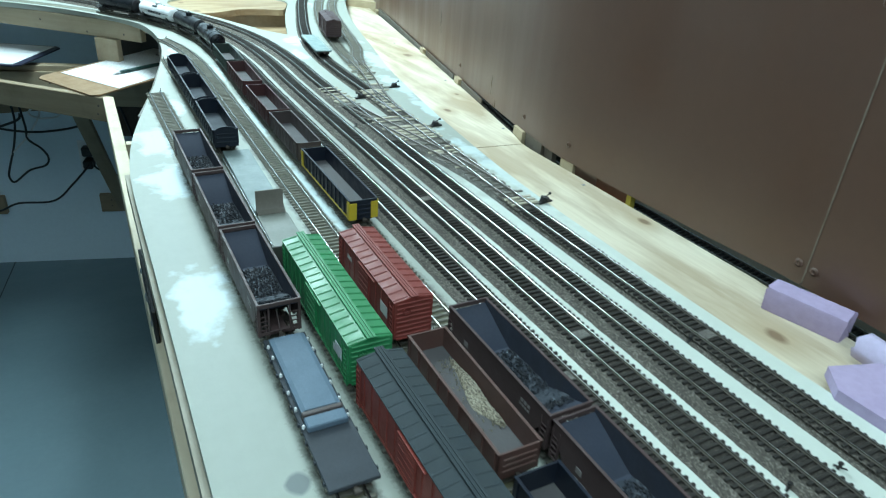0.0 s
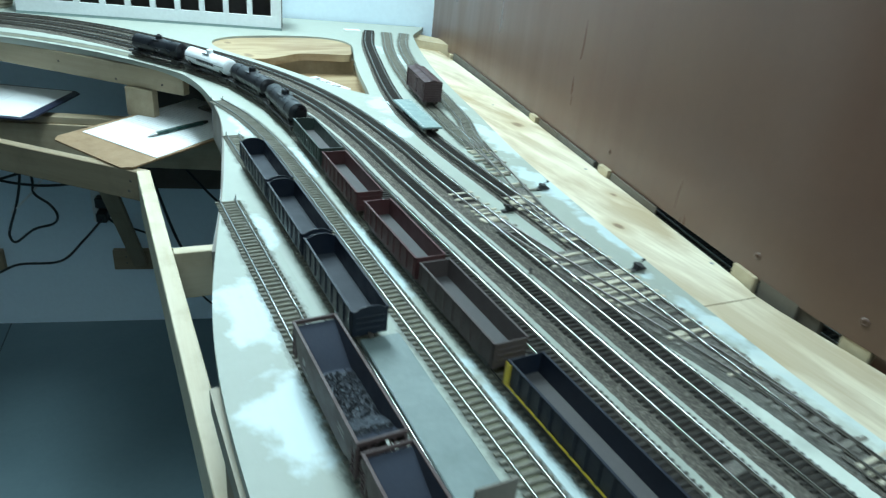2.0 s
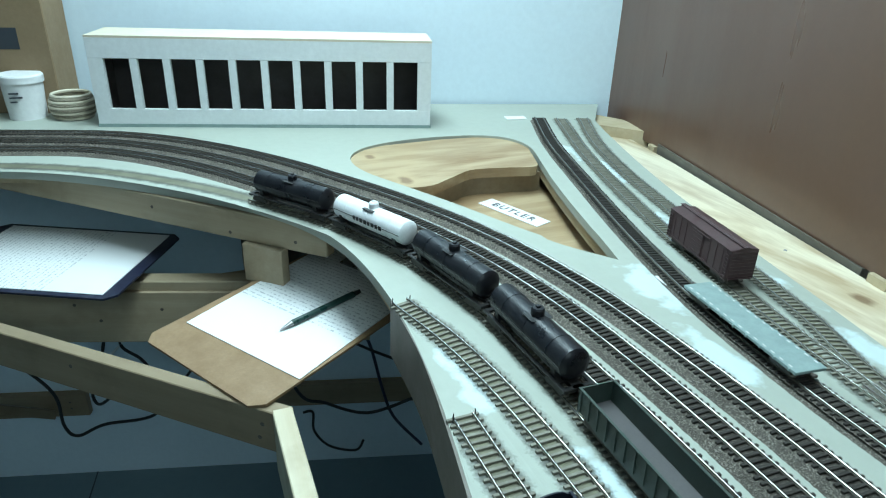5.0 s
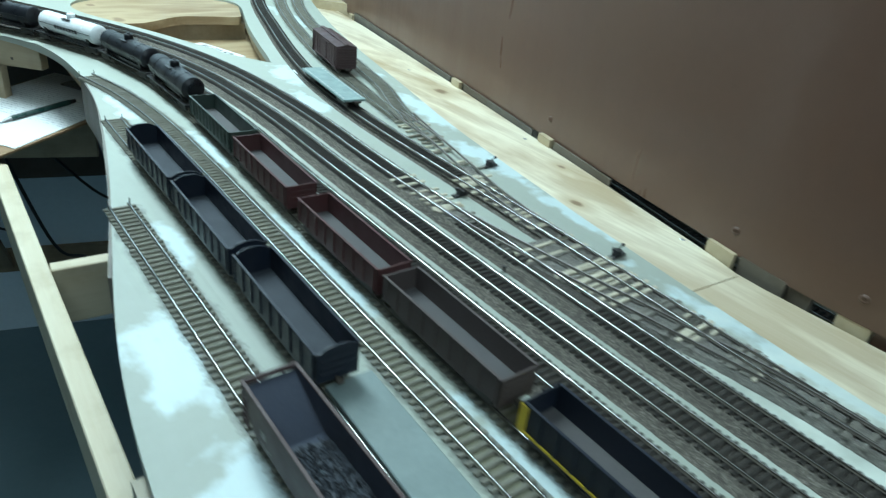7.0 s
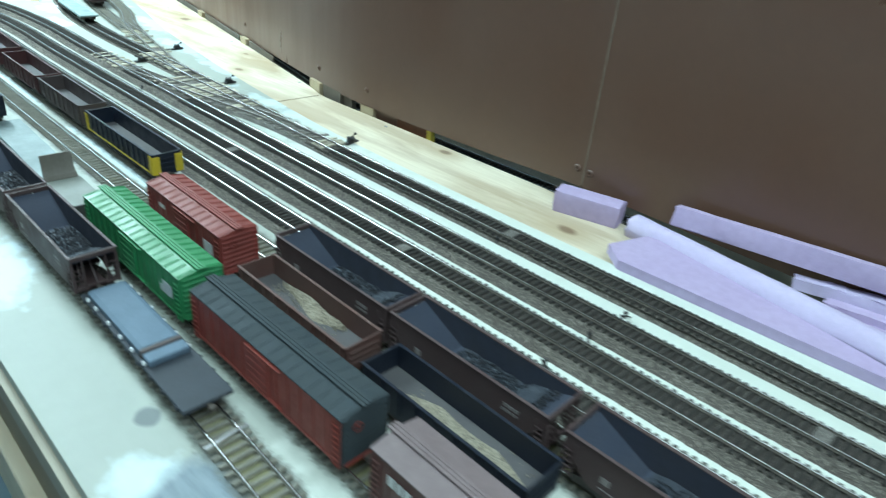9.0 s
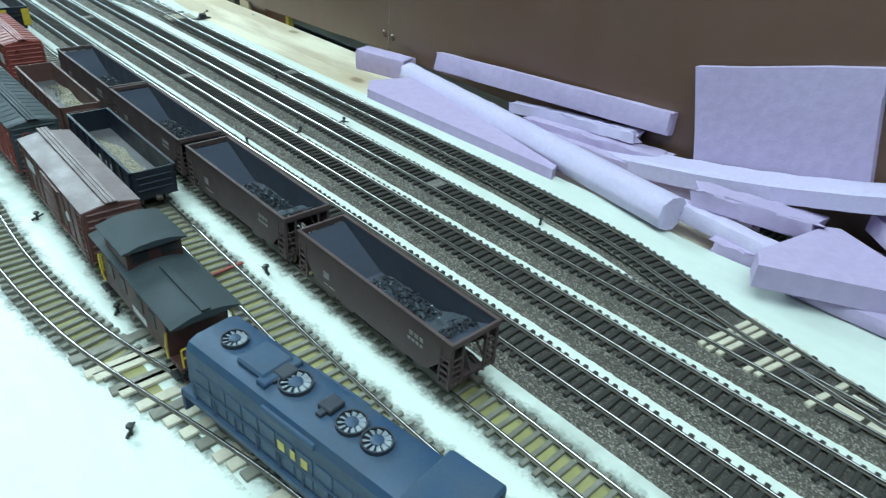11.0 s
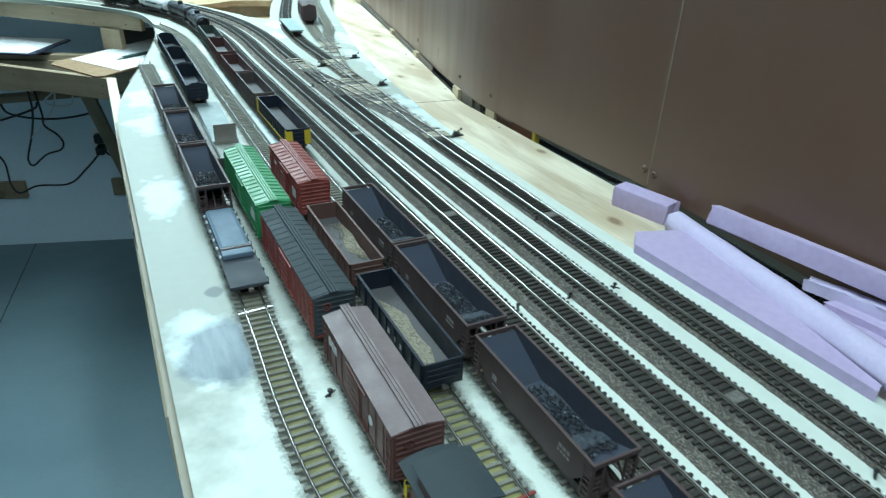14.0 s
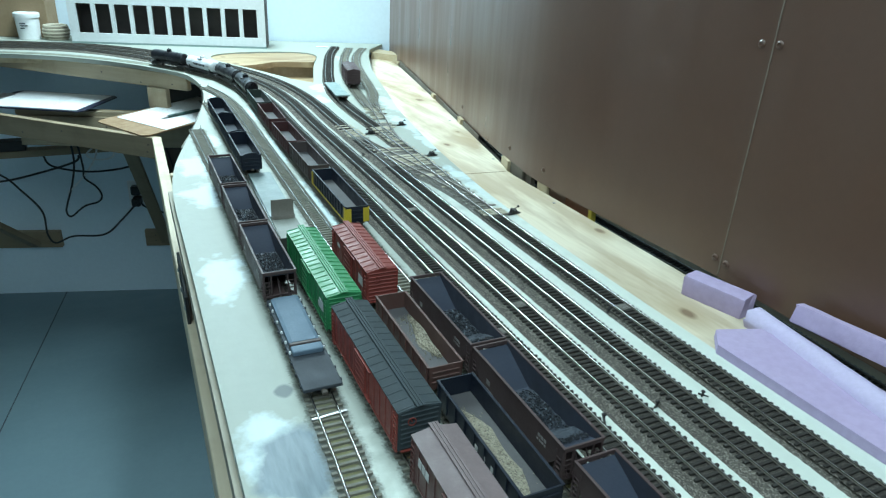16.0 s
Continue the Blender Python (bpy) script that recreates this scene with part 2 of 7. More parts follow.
    t.links.new(patch, rr.inputs["Value"])
    t.links.new(rr.outputs["Result"], p.inputs["Roughness"])
    _bump(t, p, brush, 0.12, 0.0006)
    return m


def plain_sheet(name, col, col2, rough, scale=3.0, bump=0.05, spec=0.5):
    """A large wall or floor: cloudy tone, streaks and fine grain."""
    m, t, p = _nodes(name)
    v = _coords(t, vary=False)
    a = _noise(t, v, scale, 5, 0.6, 0.3, 0.7)
    b = _noise(t, v, scale * 40, 4, 0.6)
    c = _mix(t, a, col, col2)
    c = _mix(t, _math(t, "MULTIPLY", b, 0.12), c, tuple(x * 0.7 for x in col))
    t.links.new(c, p.inputs["Base Color"])
    p.inputs["Specular IOR Level"].default_value = spec
    drawn = _noise(t, _coords(t, (1, 3, 0.35), False), scale * 2.2, 4, 0.6, 0.3, 0.7)
    rr = t.nodes.new("ShaderNodeMapRange")
    rr.inputs["To Min"].default_value, rr.inputs["To Max"].default_value = rough - 0.08, rough + 0.14
    t.links.new(drawn, rr.inputs["Value"])
    t.links.new(rr.outputs["Result"], p.inputs["Roughness"])
    _bump(t, p, b, bump, 0.001)
    return m


def paper_lined(name):
    m, t, p = _nodes(name)
    v = _coords(t, vary=False)
    s = t.nodes.new("ShaderNodeSeparateXYZ")
    t.links.new(v, s.inputs[0])
    w = _math(t, "SINE", _math(t, "MULTIPLY", s.outputs["Y"], 900.0))
    row = _math(t, "GREATER_THAN", w, 0.35)
    mp = t.nodes.new("ShaderNodeMapping")
    mp.inputs["Scale"].default_value = (260, 140, 1)
    t.links.new(v, mp.inputs["Vector"])
    n = _noise(t, mp.outputs["Vector"], 1.0, 3, 0.7, 0.48, 0.56)
    hi = _math(t, "GREATER_THAN", s.outputs["Y"], -0.05)
    c = _mix(t, _math(t, "MULTIPLY", _math(t, "MULTIPLY", row, n), _math(t, "MULTIPLY", hi, 0.55)), (0.78, 0.80, 0.80), (0.22, 0.23, 0.27))
    t.links.new(c, p.inputs["Base Color"])
    p.inputs["Roughness"].default_value = 0.38
    return m


def coal_lumps(name):
    """Black coal: each lump of its own tone and gloss, a few coloured pale as painted glints."""
    m, t, p = _nodes(name)
    g = t.nodes.new("ShaderNodeNewGeometry")
    rnd = g.outputs["Random Per Island"]
    dusty = _noise(t, _coords(t), 160, 3, 0.6, 0.4, 0.7)
    c = _mix(t, _math(t, "GREATER_THAN", rnd, 0.80), (0.010, 0.012, 0.016), (0.032, 0.040, 0.052))
    # sparkle put into the base colour of a few lumps
    c = _mix(t, _math(t, "GREATER_THAN", rnd, 0.982), c, (0.22, 0.27, 0.30))
    c = _mix(t, _math(t, "MULTIPLY", dusty, 0.3), c, (0.05, 0.055, 0.065))
    t.links.new(c, p.inputs["Base Color"])
    t.links.new(_math(t, "SUBTRACT", 0.62, _math(t, "MULTIPLY", _math(t, "GREATER_THAN", rnd, 0.95), 0.42)), p.inputs["Roughness"])
    p.inputs["Specular IOR Level"].default_value = 0.35
    return m


M = {}
M["white"] = board_white("painted_board")
M["stain"] = board_white("stained_board", True)
M["ply"] = plywood("plywood", knots=((0.537, 0.293, 0.011), (0.5965, 0.533, 0.008), (0.718, 1.483, 0.012), (0.588, 1.036, 0.007), (0.69, 1.72, 0.008), (0.66, 1.13, 0.006)))
M["ply_warm"] = plywood("plywood_warm", (0.42, 0.315, 0.19), (0.23, 0.135, 0.06), (0.46, 0.36, 0.225), True, ((0.318, 1.985, 0.012), (0.40, 1.80, 0.008), (0.30, 2.12, 0.010)))
M["ply_edge"] = timber("plywood_edge", (0.42, 0.34, 0.22), (0.25, 0.19, 0.11), 20, 1, 0.7, False)
M["pine"] = timber("pine", (0.60, 0.54, 0.41), (0.44, 0.34, 0.20), 14, 1, 0.6)
M["pine_x"] = timber("pine_across", (0.50, 0.42, 0.28), (0.38, 0.29, 0.17), 14, 0, 0.6)
# darker tone of pine, for most timbers below the deck
M["dark_pine"] = timber("dark_pine", (0.29, 0.225, 0.145), (0.19, 0.14, 0.08), 14, 1, 0.65)
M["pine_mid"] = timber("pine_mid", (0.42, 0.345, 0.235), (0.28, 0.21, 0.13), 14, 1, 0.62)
M["hardboard"] = plain_sheet("hardboard", (0.104, 0.052, 0.033), (0.128, 0.067, 0.043), 0.33, 2.2, 0.04, 0.75)
M["wall"] = plain_sheet("wall_paint", (0.65, 0.77, 0.85), (0.69, 0.81, 0.87), 0.6, 2.0, 0.05)
M["ceil"] = plain_sheet("ceiling_paint", (0.72, 0.73, 0.72), (0.76, 0.77, 0.76), 0.8, 2.0, 0.05)
M["floor"] = plain_sheet("painted_concrete", (0.125, 0.195, 0.228), (0.165, 0.245, 0.272), 0.42, 1.6, 0.05)
M["rail"] = shiny_rail("rail_main", (0.10, 0.085, 0.065), (0.43, 0.425, 0.41), 0.26)
M["rail_y"] = shiny_rail("rail_yard", (0.16, 0.15, 0.115), (0.57, 0.57, 0.55), 0.25)
M["rail_old"] = shiny_rail("rail_tarnished", (0.12, 0.105, 0.085), (0.30, 0.29, 0.27), 0.55)
M["tie_dark"] = paint("tie_dark", (0.030, 0.027, 0.024), 0.8, (0.060, 0.054, 0.047), 0.6, 160, spec=0.3)
M["tie_yard"] = paint("tie_yard", (0.235, 0.225, 0.185), 0.8, (0.15, 0.145, 0.115), 0.7, 60)
M["tie_cream"] = paint("tie_bare_wood", (0.60, 0.55, 0.43), 0.7, (0.42, 0.37, 0.28), 0.6, 120)
M["ballast"] = gravel("ballast", (0.074, 0.064, 0.053), (0.172, 0.152, 0.126), (0.30, 0.27, 0.23), 1150, True)
M["ballast_light"] = gravel("ballast_light", (0.14, 0.132, 0.115), (0.26, 0.245, 0.215), (0.36, 0.335, 0.30))
M["coal"] = coal_lumps("coal")
M["sand"] = gravel("gravel_load", (0.28, 0.243, 0.175), (0.44, 0.395, 0.30), (0.17, 0.145, 0.11), 900)
M["foam"] = paint("lavender_foam", (0.455, 0.360, 0.545), 0.8, (0.52, 0.43, 0.60), 0.4, 14, 0, 0.45)
M["foam_pale"] = paint("pale_lavender_foam", (0.56, 0.49, 0.665), 0.8, (0.54, 0.45, 0.66), 0.4, 30, 0, 0.3)
M["foam_cut"] = paint("lavender_foam_cut", (0.62, 0.54, 0.71), 0.85, (0.50, 0.42, 0.64), 0.5, 60, 0, 0.4)
M["black"] = paint("black_plastic", (0.012, 0.012, 0.013), 0.45, (0.035, 0.033, 0.03), 0.5, 70)
M["steel"] = paint("steel", (0.42, 0.42, 0.42), 0.35, (0.2, 0.19, 0.18), 0.5, 70, 1.0)
M["seam"] = paint("seam_filler", (0.22, 0.18, 0.135), 0.7, (0.13, 0.10, 0.07), 0.8, 60)
M["wheel"] = paint("wheel_steel", (0.10, 0.085, 0.07), 0.5, (0.2, 0.17, 0.14), 0.5, 200, 0.5)
M["cable"] = paint("cable", (0.012, 0.013, 0.016), 0.5, (0.03, 0.03, 0.03), 0.4, 60)
M["cable_white"] = paint("cable_white", (0.75, 0.77, 0.78), 0.5, (0.4, 0.42, 0.43), 0.4, 60)
M["cork"] = paint("clipboard_brown", (0.30, 0.19, 0.10), 0.6, (0.20, 0.12, 0.06), 0.6, 30)
M["paper"] = paper_lined("written_paper")
M["white_plain"] = paint("white_card", (0.78, 0.80, 0.80), 0.5, (0.68, 0.70, 0.70), 0.4, 12)
M["white_wood"] = paint("white_painted_wood", (0.70, 0.74, 0.75), 0.45, (0.60, 0.64, 0.64), 0.5, 12)
M["cream_wood"] = paint("cream_wood", (0.62, 0.56, 0.44), 0.6, (0.5, 0.44, 0.33), 0.5, 12)
# colour that carries the shade inside the model building
M["shade_in"] = paint("shade_inside", (0.10, 0.09, 0.085), 0.7, (0.07, 0.06, 0.055), 0.5, 20)


# ------------------------------------------------------------------ mesh helpers
class Shape:
    """Vertices and faces of one part."""

    def __init__(self):
        self.v, self.f, self.a = [], [], None

    def add(self, verts, faces):
        n = len(self.v)
        self.v += [tuple(p) for p in verts]
        self.f += [tuple(i + n for i in f) for f in faces]
        return self

    def box(self, x0, x1, y0, y1, z0, z1, c=0.0):
        if c <= 0:
            vs = [(x, y, z) for x in (x0, x1) for y in (y0, y1) for z in (z0, z1)]
            return self.add(vs, [(0, 1, 3, 2), (4, 6, 7, 5), (0, 4, 5, 1), (2, 3, 7, 6), (0, 2, 6, 4), (1, 5, 7, 3)])
        xs, ys, zs = (x0, x1), (y0, y1), (z0, z1)
        vs, idx = [], {}
        for i in (0, 1):
            for j in (0, 1):
                for k in (0, 1):
                    s = (1 - 2 * i, 1 - 2 * j, 1 - 2 * k)
                    for ax in range(3):
                        p = [xs[i] + s[0] * c, ys[j] + s[1] * c, zs[k] + s[2] * c]
                        p[ax] = (xs[i], ys[j], zs[k])[ax]
                        idx[i, j, k, ax] = len(vs)
                        vs.append(tuple(p))
        fs = []
        for ax in range(3):
            o1, o2 = [a for a in range(3) if a != ax]
            for e in (0, 1):
                q = []
                for a, b in ((0, 0), (1, 0), (1, 1), (0, 1)):
                    key = [0, 0, 0]
                    key[ax], key[o1], key[o2] = e, a, b
                    q.append(idx[(*key, ax)])
                fs.append(tuple(q))
        for ax in range(3):
            o1, o2 = [a for a in range(3) if a != ax]
            for a in (0, 1):
                for b in (0, 1):
                    q = []
                    for e, w in ((0, o1), (1, o1), (1, o2), (0, o2)):
                        key = [0, 0, 0]
                        key[ax], key[o1], key[o2] = e, a, b
                        q.append(idx[(*key, w)])
                    fs.append(tuple(q))
        for i in (0, 1):
            for j in (0, 1):
                for k in (0, 1):
                    fs.append(tuple(idx[i, j, k, ax] for ax in range(3)))
        return self.add(vs, fs)

    def prism(self, pts, axis, a0, a1):
        """A polygon drawn in the plane across axis, pushed from a0 to a1."""
        n = len(pts)

        def put(p, a):
            q = list(p)
            q.insert(axis, a)
            return tuple(q)
        vs = [put(p, a0) for p in pts] + [put(p, a1) for p in pts]
        fs = [tuple(range(n)), tuple(range(2 * n - 1, n - 1, -1))]
        fs += [(i, (i + 1) % n, n + (i + 1) % n, n + i) for i in range(n)]
        return self.add(vs, fs)

    def rod(self, p0, p1, r0, r1=None, n=10, cap=True):
        p0, p1 = Vector(p0), Vector(p1)
        r1 = r0 if r1 is None else r1
        d = (p1 - p0).normalized()
        u = d.orthogonal().normalized()
        w = d.cross(u)
        vs = []
        for p, r in ((p0, r0), (p1, r1)):
            for i in range(n):
                a = 2 * math.pi * i / n
                vs.append(tuple(p + (u * math.cos(a) + w * math.sin(a)) * r))
        fs = [(i, (i + 1) % n, n + (i + 1) % n, n + i) for i in range(n)]
        if cap:
            fs += [tuple(range(n - 1, -1, -1)), tuple(range(n, 2 * n))]
        return self.add(vs, fs)

    def lathe(self, prof, origin, axis, n=20):
        """A profile of (radius, distance) turned round an axis through origin."""
        o, d = Vector(origin), Vector(axis).normalized()
        u = d.orthogonal().normalized()
        w = d.cross(u)
        vs, fs = [], []
        for r, h in prof:
            for i in range(n):
                a = 2 * math.pi * i / n
                vs.append(tuple(o + d * h + (u * math.cos(a) + w * math.sin(a)) * r))
        for k in range(len(prof) - 1):
            for i in range(n):
                j = (i + 1) % n
                fs.append((k * n + i, k * n + j, (k + 1) * n + j, (k + 1) * n + i))
        return self.add(vs, fs)

    def tube(self, pts, r, n=7):
        """A round cable through points."""
        P = [Vector(p) for p in pts]
        vs, fs = [], []
        u = None
        for i, p in enumerate(P):
            d = (P[min(i + 1, len(P) - 1)] - P[max(i - 1, 0)]).normalized()
            u = d.orthogonal().normalized() if u is None else (u - d * u.dot(d)).normalized()
            w = d.cross(u)
            for k in range(n):
                a = 2 * math.pi * k / n
                vs.append(tuple(p + (u * math.cos(a) + w * math.sin(a)) * r))
        for i in range(len(P) - 1):
            for k in range(n):
                j = (k + 1) % n
                fs.append((i * n + k, i * n + j, (i + 1) * n + j, (i + 1) * n + k))
        return self.add(vs, fs)

    def slab(self, outline, z0, z1, holes=()):
        """A flat board with an outline and holes, from z0 up to z1."""
        from mathutils.geometry import tessellate_polygon
        loops = [outline, *holes]
        flat = [p for lp in loops for p in lp]
        tris = tessellate_polygon([[Vector((x, y, 0)) for x, y in lp] for lp in loops])
        n = len(flat)
        vs = [(x, y, z1) for x, y in flat] + [(x, y, z0) for x, y in flat]
        fs = []
        for a, b, c in tris:
            A, B_, C = (Vector(flat[i]) for i in (a, b, c))
            if (B_ - A).cross(C - A) < 0:
                b, c = c, b
            fs += [(a, b, c), (n + a, n + c, n + b)]
        k = 0
        for lp in loops:
            m = len(lp)
            for i in range(m):
                a, b = k + i, k + (i + 1) % m
                fs.append((a, n + a, n + b, b))
            k += m
        return self.add(vs, fs)

    def mesh(self, name, material, smooth=0.0):
        me = bpy.data.meshes.new(name)
        me.from_pydata(self.v, [], self.f)
        if self.a:
            at = me.attributes.new("across", "FLOAT", "POINT")
            at.data.foreach_set("value", self.a)
        bm = bmesh.new()
        bm.from_mesh(me)
        if len(bm.faces) < 60000 and self.a is None:
            bmesh.ops.recalc_face_normals(bm, faces=bm.faces)
        bm.to_mesh(me)
        bm.free()
        me.materials.append(M[material] if isinstance(material, str) else material)
        if smooth:
            me.shade_smooth()
            me.set_sharp_from_angle(angle=smooth)
        return me


def part(name, shape, material, parent=None, label="", smooth=0.6, m=None):
    """One mesh object, under a thing or a part where one is given."""
    me = shape if isinstance(shape, bpy.types.Mesh) else shape.mesh(name, material, smooth)
    ob = new(name, me)
    if parent is not None:
        ob.parent = parent
    if m is not None:
        ob.matrix_basis = m
    if label:
        ob["label"] = label
    return ob


def thing(name, m, label, category, group="", kind=""):
    ob = new(name)
    ob.empty_display_size = 0.01
    ob.matrix_basis = m
    return tagged(ob, label, category, group, kind)


# ------------------------------------------------------------------ lines of track
class Line:
    """A smooth centre line through plan points, sampled evenly."""

    def __init__(self, pts, step=0.002):
        P = np.array(pts, float)
        Q = [P[0]]
        ext = np.vstack([2 * P[0] - P[1], P, 2 * P[-1] - P[-2]])
        for i in range(1, len(ext) - 2):
            p0, p1, p2, p3 = ext[i - 1:i + 3]
            t0, t1 = 0.0, np.linalg.norm(p1 - p0) ** 0.5
            t2 = t1 + np.linalg.norm(p2 - p1) ** 0.5
            t3 = t2 + np.linalg.norm(p3 - p2) ** 0.5
            for t in np.linspace(t1, t2, 24)[1:]:
                a1 = (t1 - t) / (t1 - t0) * p0 + (t - t0) / (t1 - t0) * p1
                a2 = (t2 - t) / (t2 - t1) * p1 + (t - t1) / (t2 - t1) * p2
                a3 = (t3 - t) / (t3 - t2) * p2 + (t - t2) / (t3 - t2) * p3
                b1 = (t2 - t) / (t2 - t0) * a1 + (t - t0) / (t2 - t0) * a2
                b2 = (t3 - t) / (t3 - t1) * a2 + (t - t1) / (t3 - t1) * a3
                Q.append((t2 - t) / (t2 - t1) * b1 + (t - t1) / (t2 - t1) * b2)
        Q = np.array(Q)
        s = np.r_[0, np.cumsum(np.linalg.norm(np.diff(Q, axis=0), axis=1))]
        n = max(2, int(s[-1] / step))
        self.s = np.linspace(0, s[-1], n + 1)
        self.p = np.c_[np.interp(self.s, s, Q[:, 0]), np.interp(self.s, s, Q[:, 1])]
        k = 9
        if len(self.p) > 4 * k:
            pad = np.vstack([self.p[:1]] * k + [self.p] + [self.p[-1:]] * k)
            sm = np.array([pad[i:i + 2 * k + 1].mean(0) for i in range(len(self.p))])
            sm[:k], sm[-k:] = self.p[:k], self.p[-k:]
            self.p = sm
        d = np.gradient(self.p, axis=0)
        self.d = d / np.linalg.norm(d, axis=1)[:, None]
        self.n = np.c_[-self.d[:, 1], self.d[:, 0]]
        self.length = self.s[-1]

    def offset(self, w):
        q = self.p + self.n * w
        return Line(q[::30].tolist() + [q[-1].tolist()])

    def at(self, s):
        p = np.array([np.interp(s, self.s, self.p[:, i]) for i in (0, 1)])
        d = np.array([np.interp(s, self.s, self.d[:, i]) for i in (0, 1)])
        return p, d / np.linalg.norm(d)

    def s_of_y(self, y):
        return self.s[int(np.argmin(abs(self.p[:, 1] - y)))]

    def cut(self, s0, s1):
        k = (self.s >= s0) & (self.s <= s1)
        out = Line([(0.0, 0.0), (0.0, 0.1)])
        out.s, out.p, out.d, out.n = self.s[k] - self.s[k][0], self.p[k], self.d[k], self.n[k]
        out.length = out.s[-1]
        return out

    def stand(self, s, z):
        """The pose of a car that stands on this line."""
        a, _ = self.at(s - 0.045)
        b, _ = self.at(s + 0.045)
        c, d = (a + b) / 2, b - a
        return pose(c[0], c[1], z, 0, 0, math.degrees(math.atan2(-d[0], d[1])))


def sweep(line, prof, every=2, jitter=0.0, closed=True, seed=1, across=None):
    """A cross-section (sideways, height) drawn along a line."""
    rng = np.random.RandomState(seed)
    idx = list(range(0, len(line.s), every))
    if idx[-1] != len(line.s) - 1:
        idx.append(len(line.s) - 1)
    sh = Shape()
    m = len(prof)
    vs = []
    att = []
    for i in idx:
        for k, (w, h) in enumerate(prof):
            j = rng.uniform(-1, 1, 2) * jitter if 0 < k < m - 1 else rng.uniform(-1, 1, 2) * jitter * (1, 0)
            q = line.p[i] - line.n[i] * (w + j[0])
            vs.append((q[0], q[1], h + j[1]))
            if across:
                att.append(across[k])
    fs = []
    for r in range(len(idx) - 1):
        for k in range(m if closed else m - 1):
            a, b = r * m + k, r * m + (k + 1) % m
            fs.append((a, b, b + m, a + m) if closed else (a, b, b + m, a + m))
    if closed:
        fs.append(tuple(range(m)))
        fs.append(tuple(range((len(idx) - 1) * m + m - 1, (len(idx) - 1) * m - 1, -1)))
    sh.add(vs, fs)
    if across:
        sh.a = att
    return sh


GAUGE = 0.0174
RAIL = [(-0.0011, 0), (0.0011, 0), (0.0011, 0.0002), (0.0003, 0.0010), (0.0003, 0.0016), (0.00064, 0.0018), (0.00064, 0.00212), (0.00028, 0.00236), (0.0, 0.00241),
        (-0.00028, 0.00236), (-0.00064, 0.00212), (-0.00064, 0.0018), (-0.0003, 0.0016), (-0.0003, 0.0010), (-0.0011, 0.0002)]
TIE_MESH = {}


def tie_mesh(material, length, width):
    key = (material, length, width)
    if key not in TIE_MESH:
        TIE_MESH[key] = Shape().box(-length / 2, length / 2, -width / 2, width / 2, -0.0008, 0.0018, 0.0003).mesh("tie", material)
    return TIE_MESH[key]


def rails(line, z, parent, material, every=4):
    for side in (-1, 1):
        prof = [(side * GAUGE / 2 + w, z + h) for w, h in RAIL]
        part("rail", sweep(line, prof, every), material, parent)


def ties(line, z, parent, material, spacing, length=0.0285, width=0.0027, near=(-0.45, 1.32), seed=3, skip=()):
    """Single ties where the line passes close by, the rest joined."""
    rng = random.Random(seed)
    rest = Shape()
    s = spacing / 2
    while s < line.length:
        p, d = line.at(s)
        a = math.degrees(math.atan2(-d[0], d[1])) + rng.gauss(0, 0.9)
        hidden = any(lo < p[1] < hi for lo, hi in skip)
        if not hidden:
            m = pose(p[0] + rng.gauss(0, 0.0003), p[1], z + rng.gauss(0, 0.00008), 0, 0, a)
            if near[0] < p[1] < near[1]:
                part("tie", tie_mesh(material, length, width), None, parent, m=m)
            else:
                src = tie_mesh(material, length, width)
                rest.add([tuple(m @ v.co) for v in src.vertices], [tuple(f.vertices) for f in src.polygons])
        s += spacing
    if rest.v:
        tagged(part("tie_run", rest, material, parent), kind="stuff")


def main_track(name, line, label, ballast="ballast", seed=1, tie_skip=(), near_side=0.0225):
    ob = thing(name, pose(0, 0, 0), label, "track", "main tracks")
    w = near_side
    prof = [(-w, 0.0), (-w + 0.0022, 0.0012), (-w + 0.0046, 0.0030), (-w + 0.0066, 0.0044), (-0.0150, 0.0050), (-0.008, 0.0049), (0, 0.0050),
            (0.008, 0.0049), (0.0125, 0.0050), (0.0138, 0.0045), (0.0148, 0.0030), (0.0157, 0.0012), (0.0166, 0.0)]
    part("ballast", sweep(line, prof, 1, 0.00045, False, seed, [abs(w) / 0.0215 for w, _ in prof]), ballast, ob, "grey-brown crushed stone ballast")
    ties(line, 0.0052, ob, "tie_dark", 0.0065, seed=seed, skip=tie_skip)
    rails(line, 0.0068, ob, "rail")
    return ob


def yard_track(name, line, label, seed=1, rail_span=None, skip=()):
    ob = thing(name, pose(0, 0, 0), label, "track", "yard tracks")
    w = 0.0265
    lift = 0.0003 + 0.00007 * (seed - 5)
    prof = [(-w + 2 * w * i / 12, lift if 0 < i < 12 else lift - 0.0002) for i in range(13)]
    strip = sweep(line, prof, 3, 0, False, seed, [abs(-1 + 2 * i / 12) for i in range(13)])
    # the paint stops at the edge of the board
    ex, ey = [p[0] for p in EDGE[:12]], [p[1] for p in EDGE[:12]]
    strip.v = [(max(x, float(np.interp(y, ey, ex)) + 0.0012) if y < 1.62 else x, y, z) for x, y, z in strip.v]
    part("stained_strip", strip, "stain", ob,
         "sprayed grey-green weathering", smooth=0)
    cut = line if rail_span is None else line.cut(*rail_span)
    ties(cut, 0.0008, ob, "tie_yard", 0.0076, seed=seed, skip=skip)
    rails(cut, 0.0024, ob, "rail_y")
    return ob


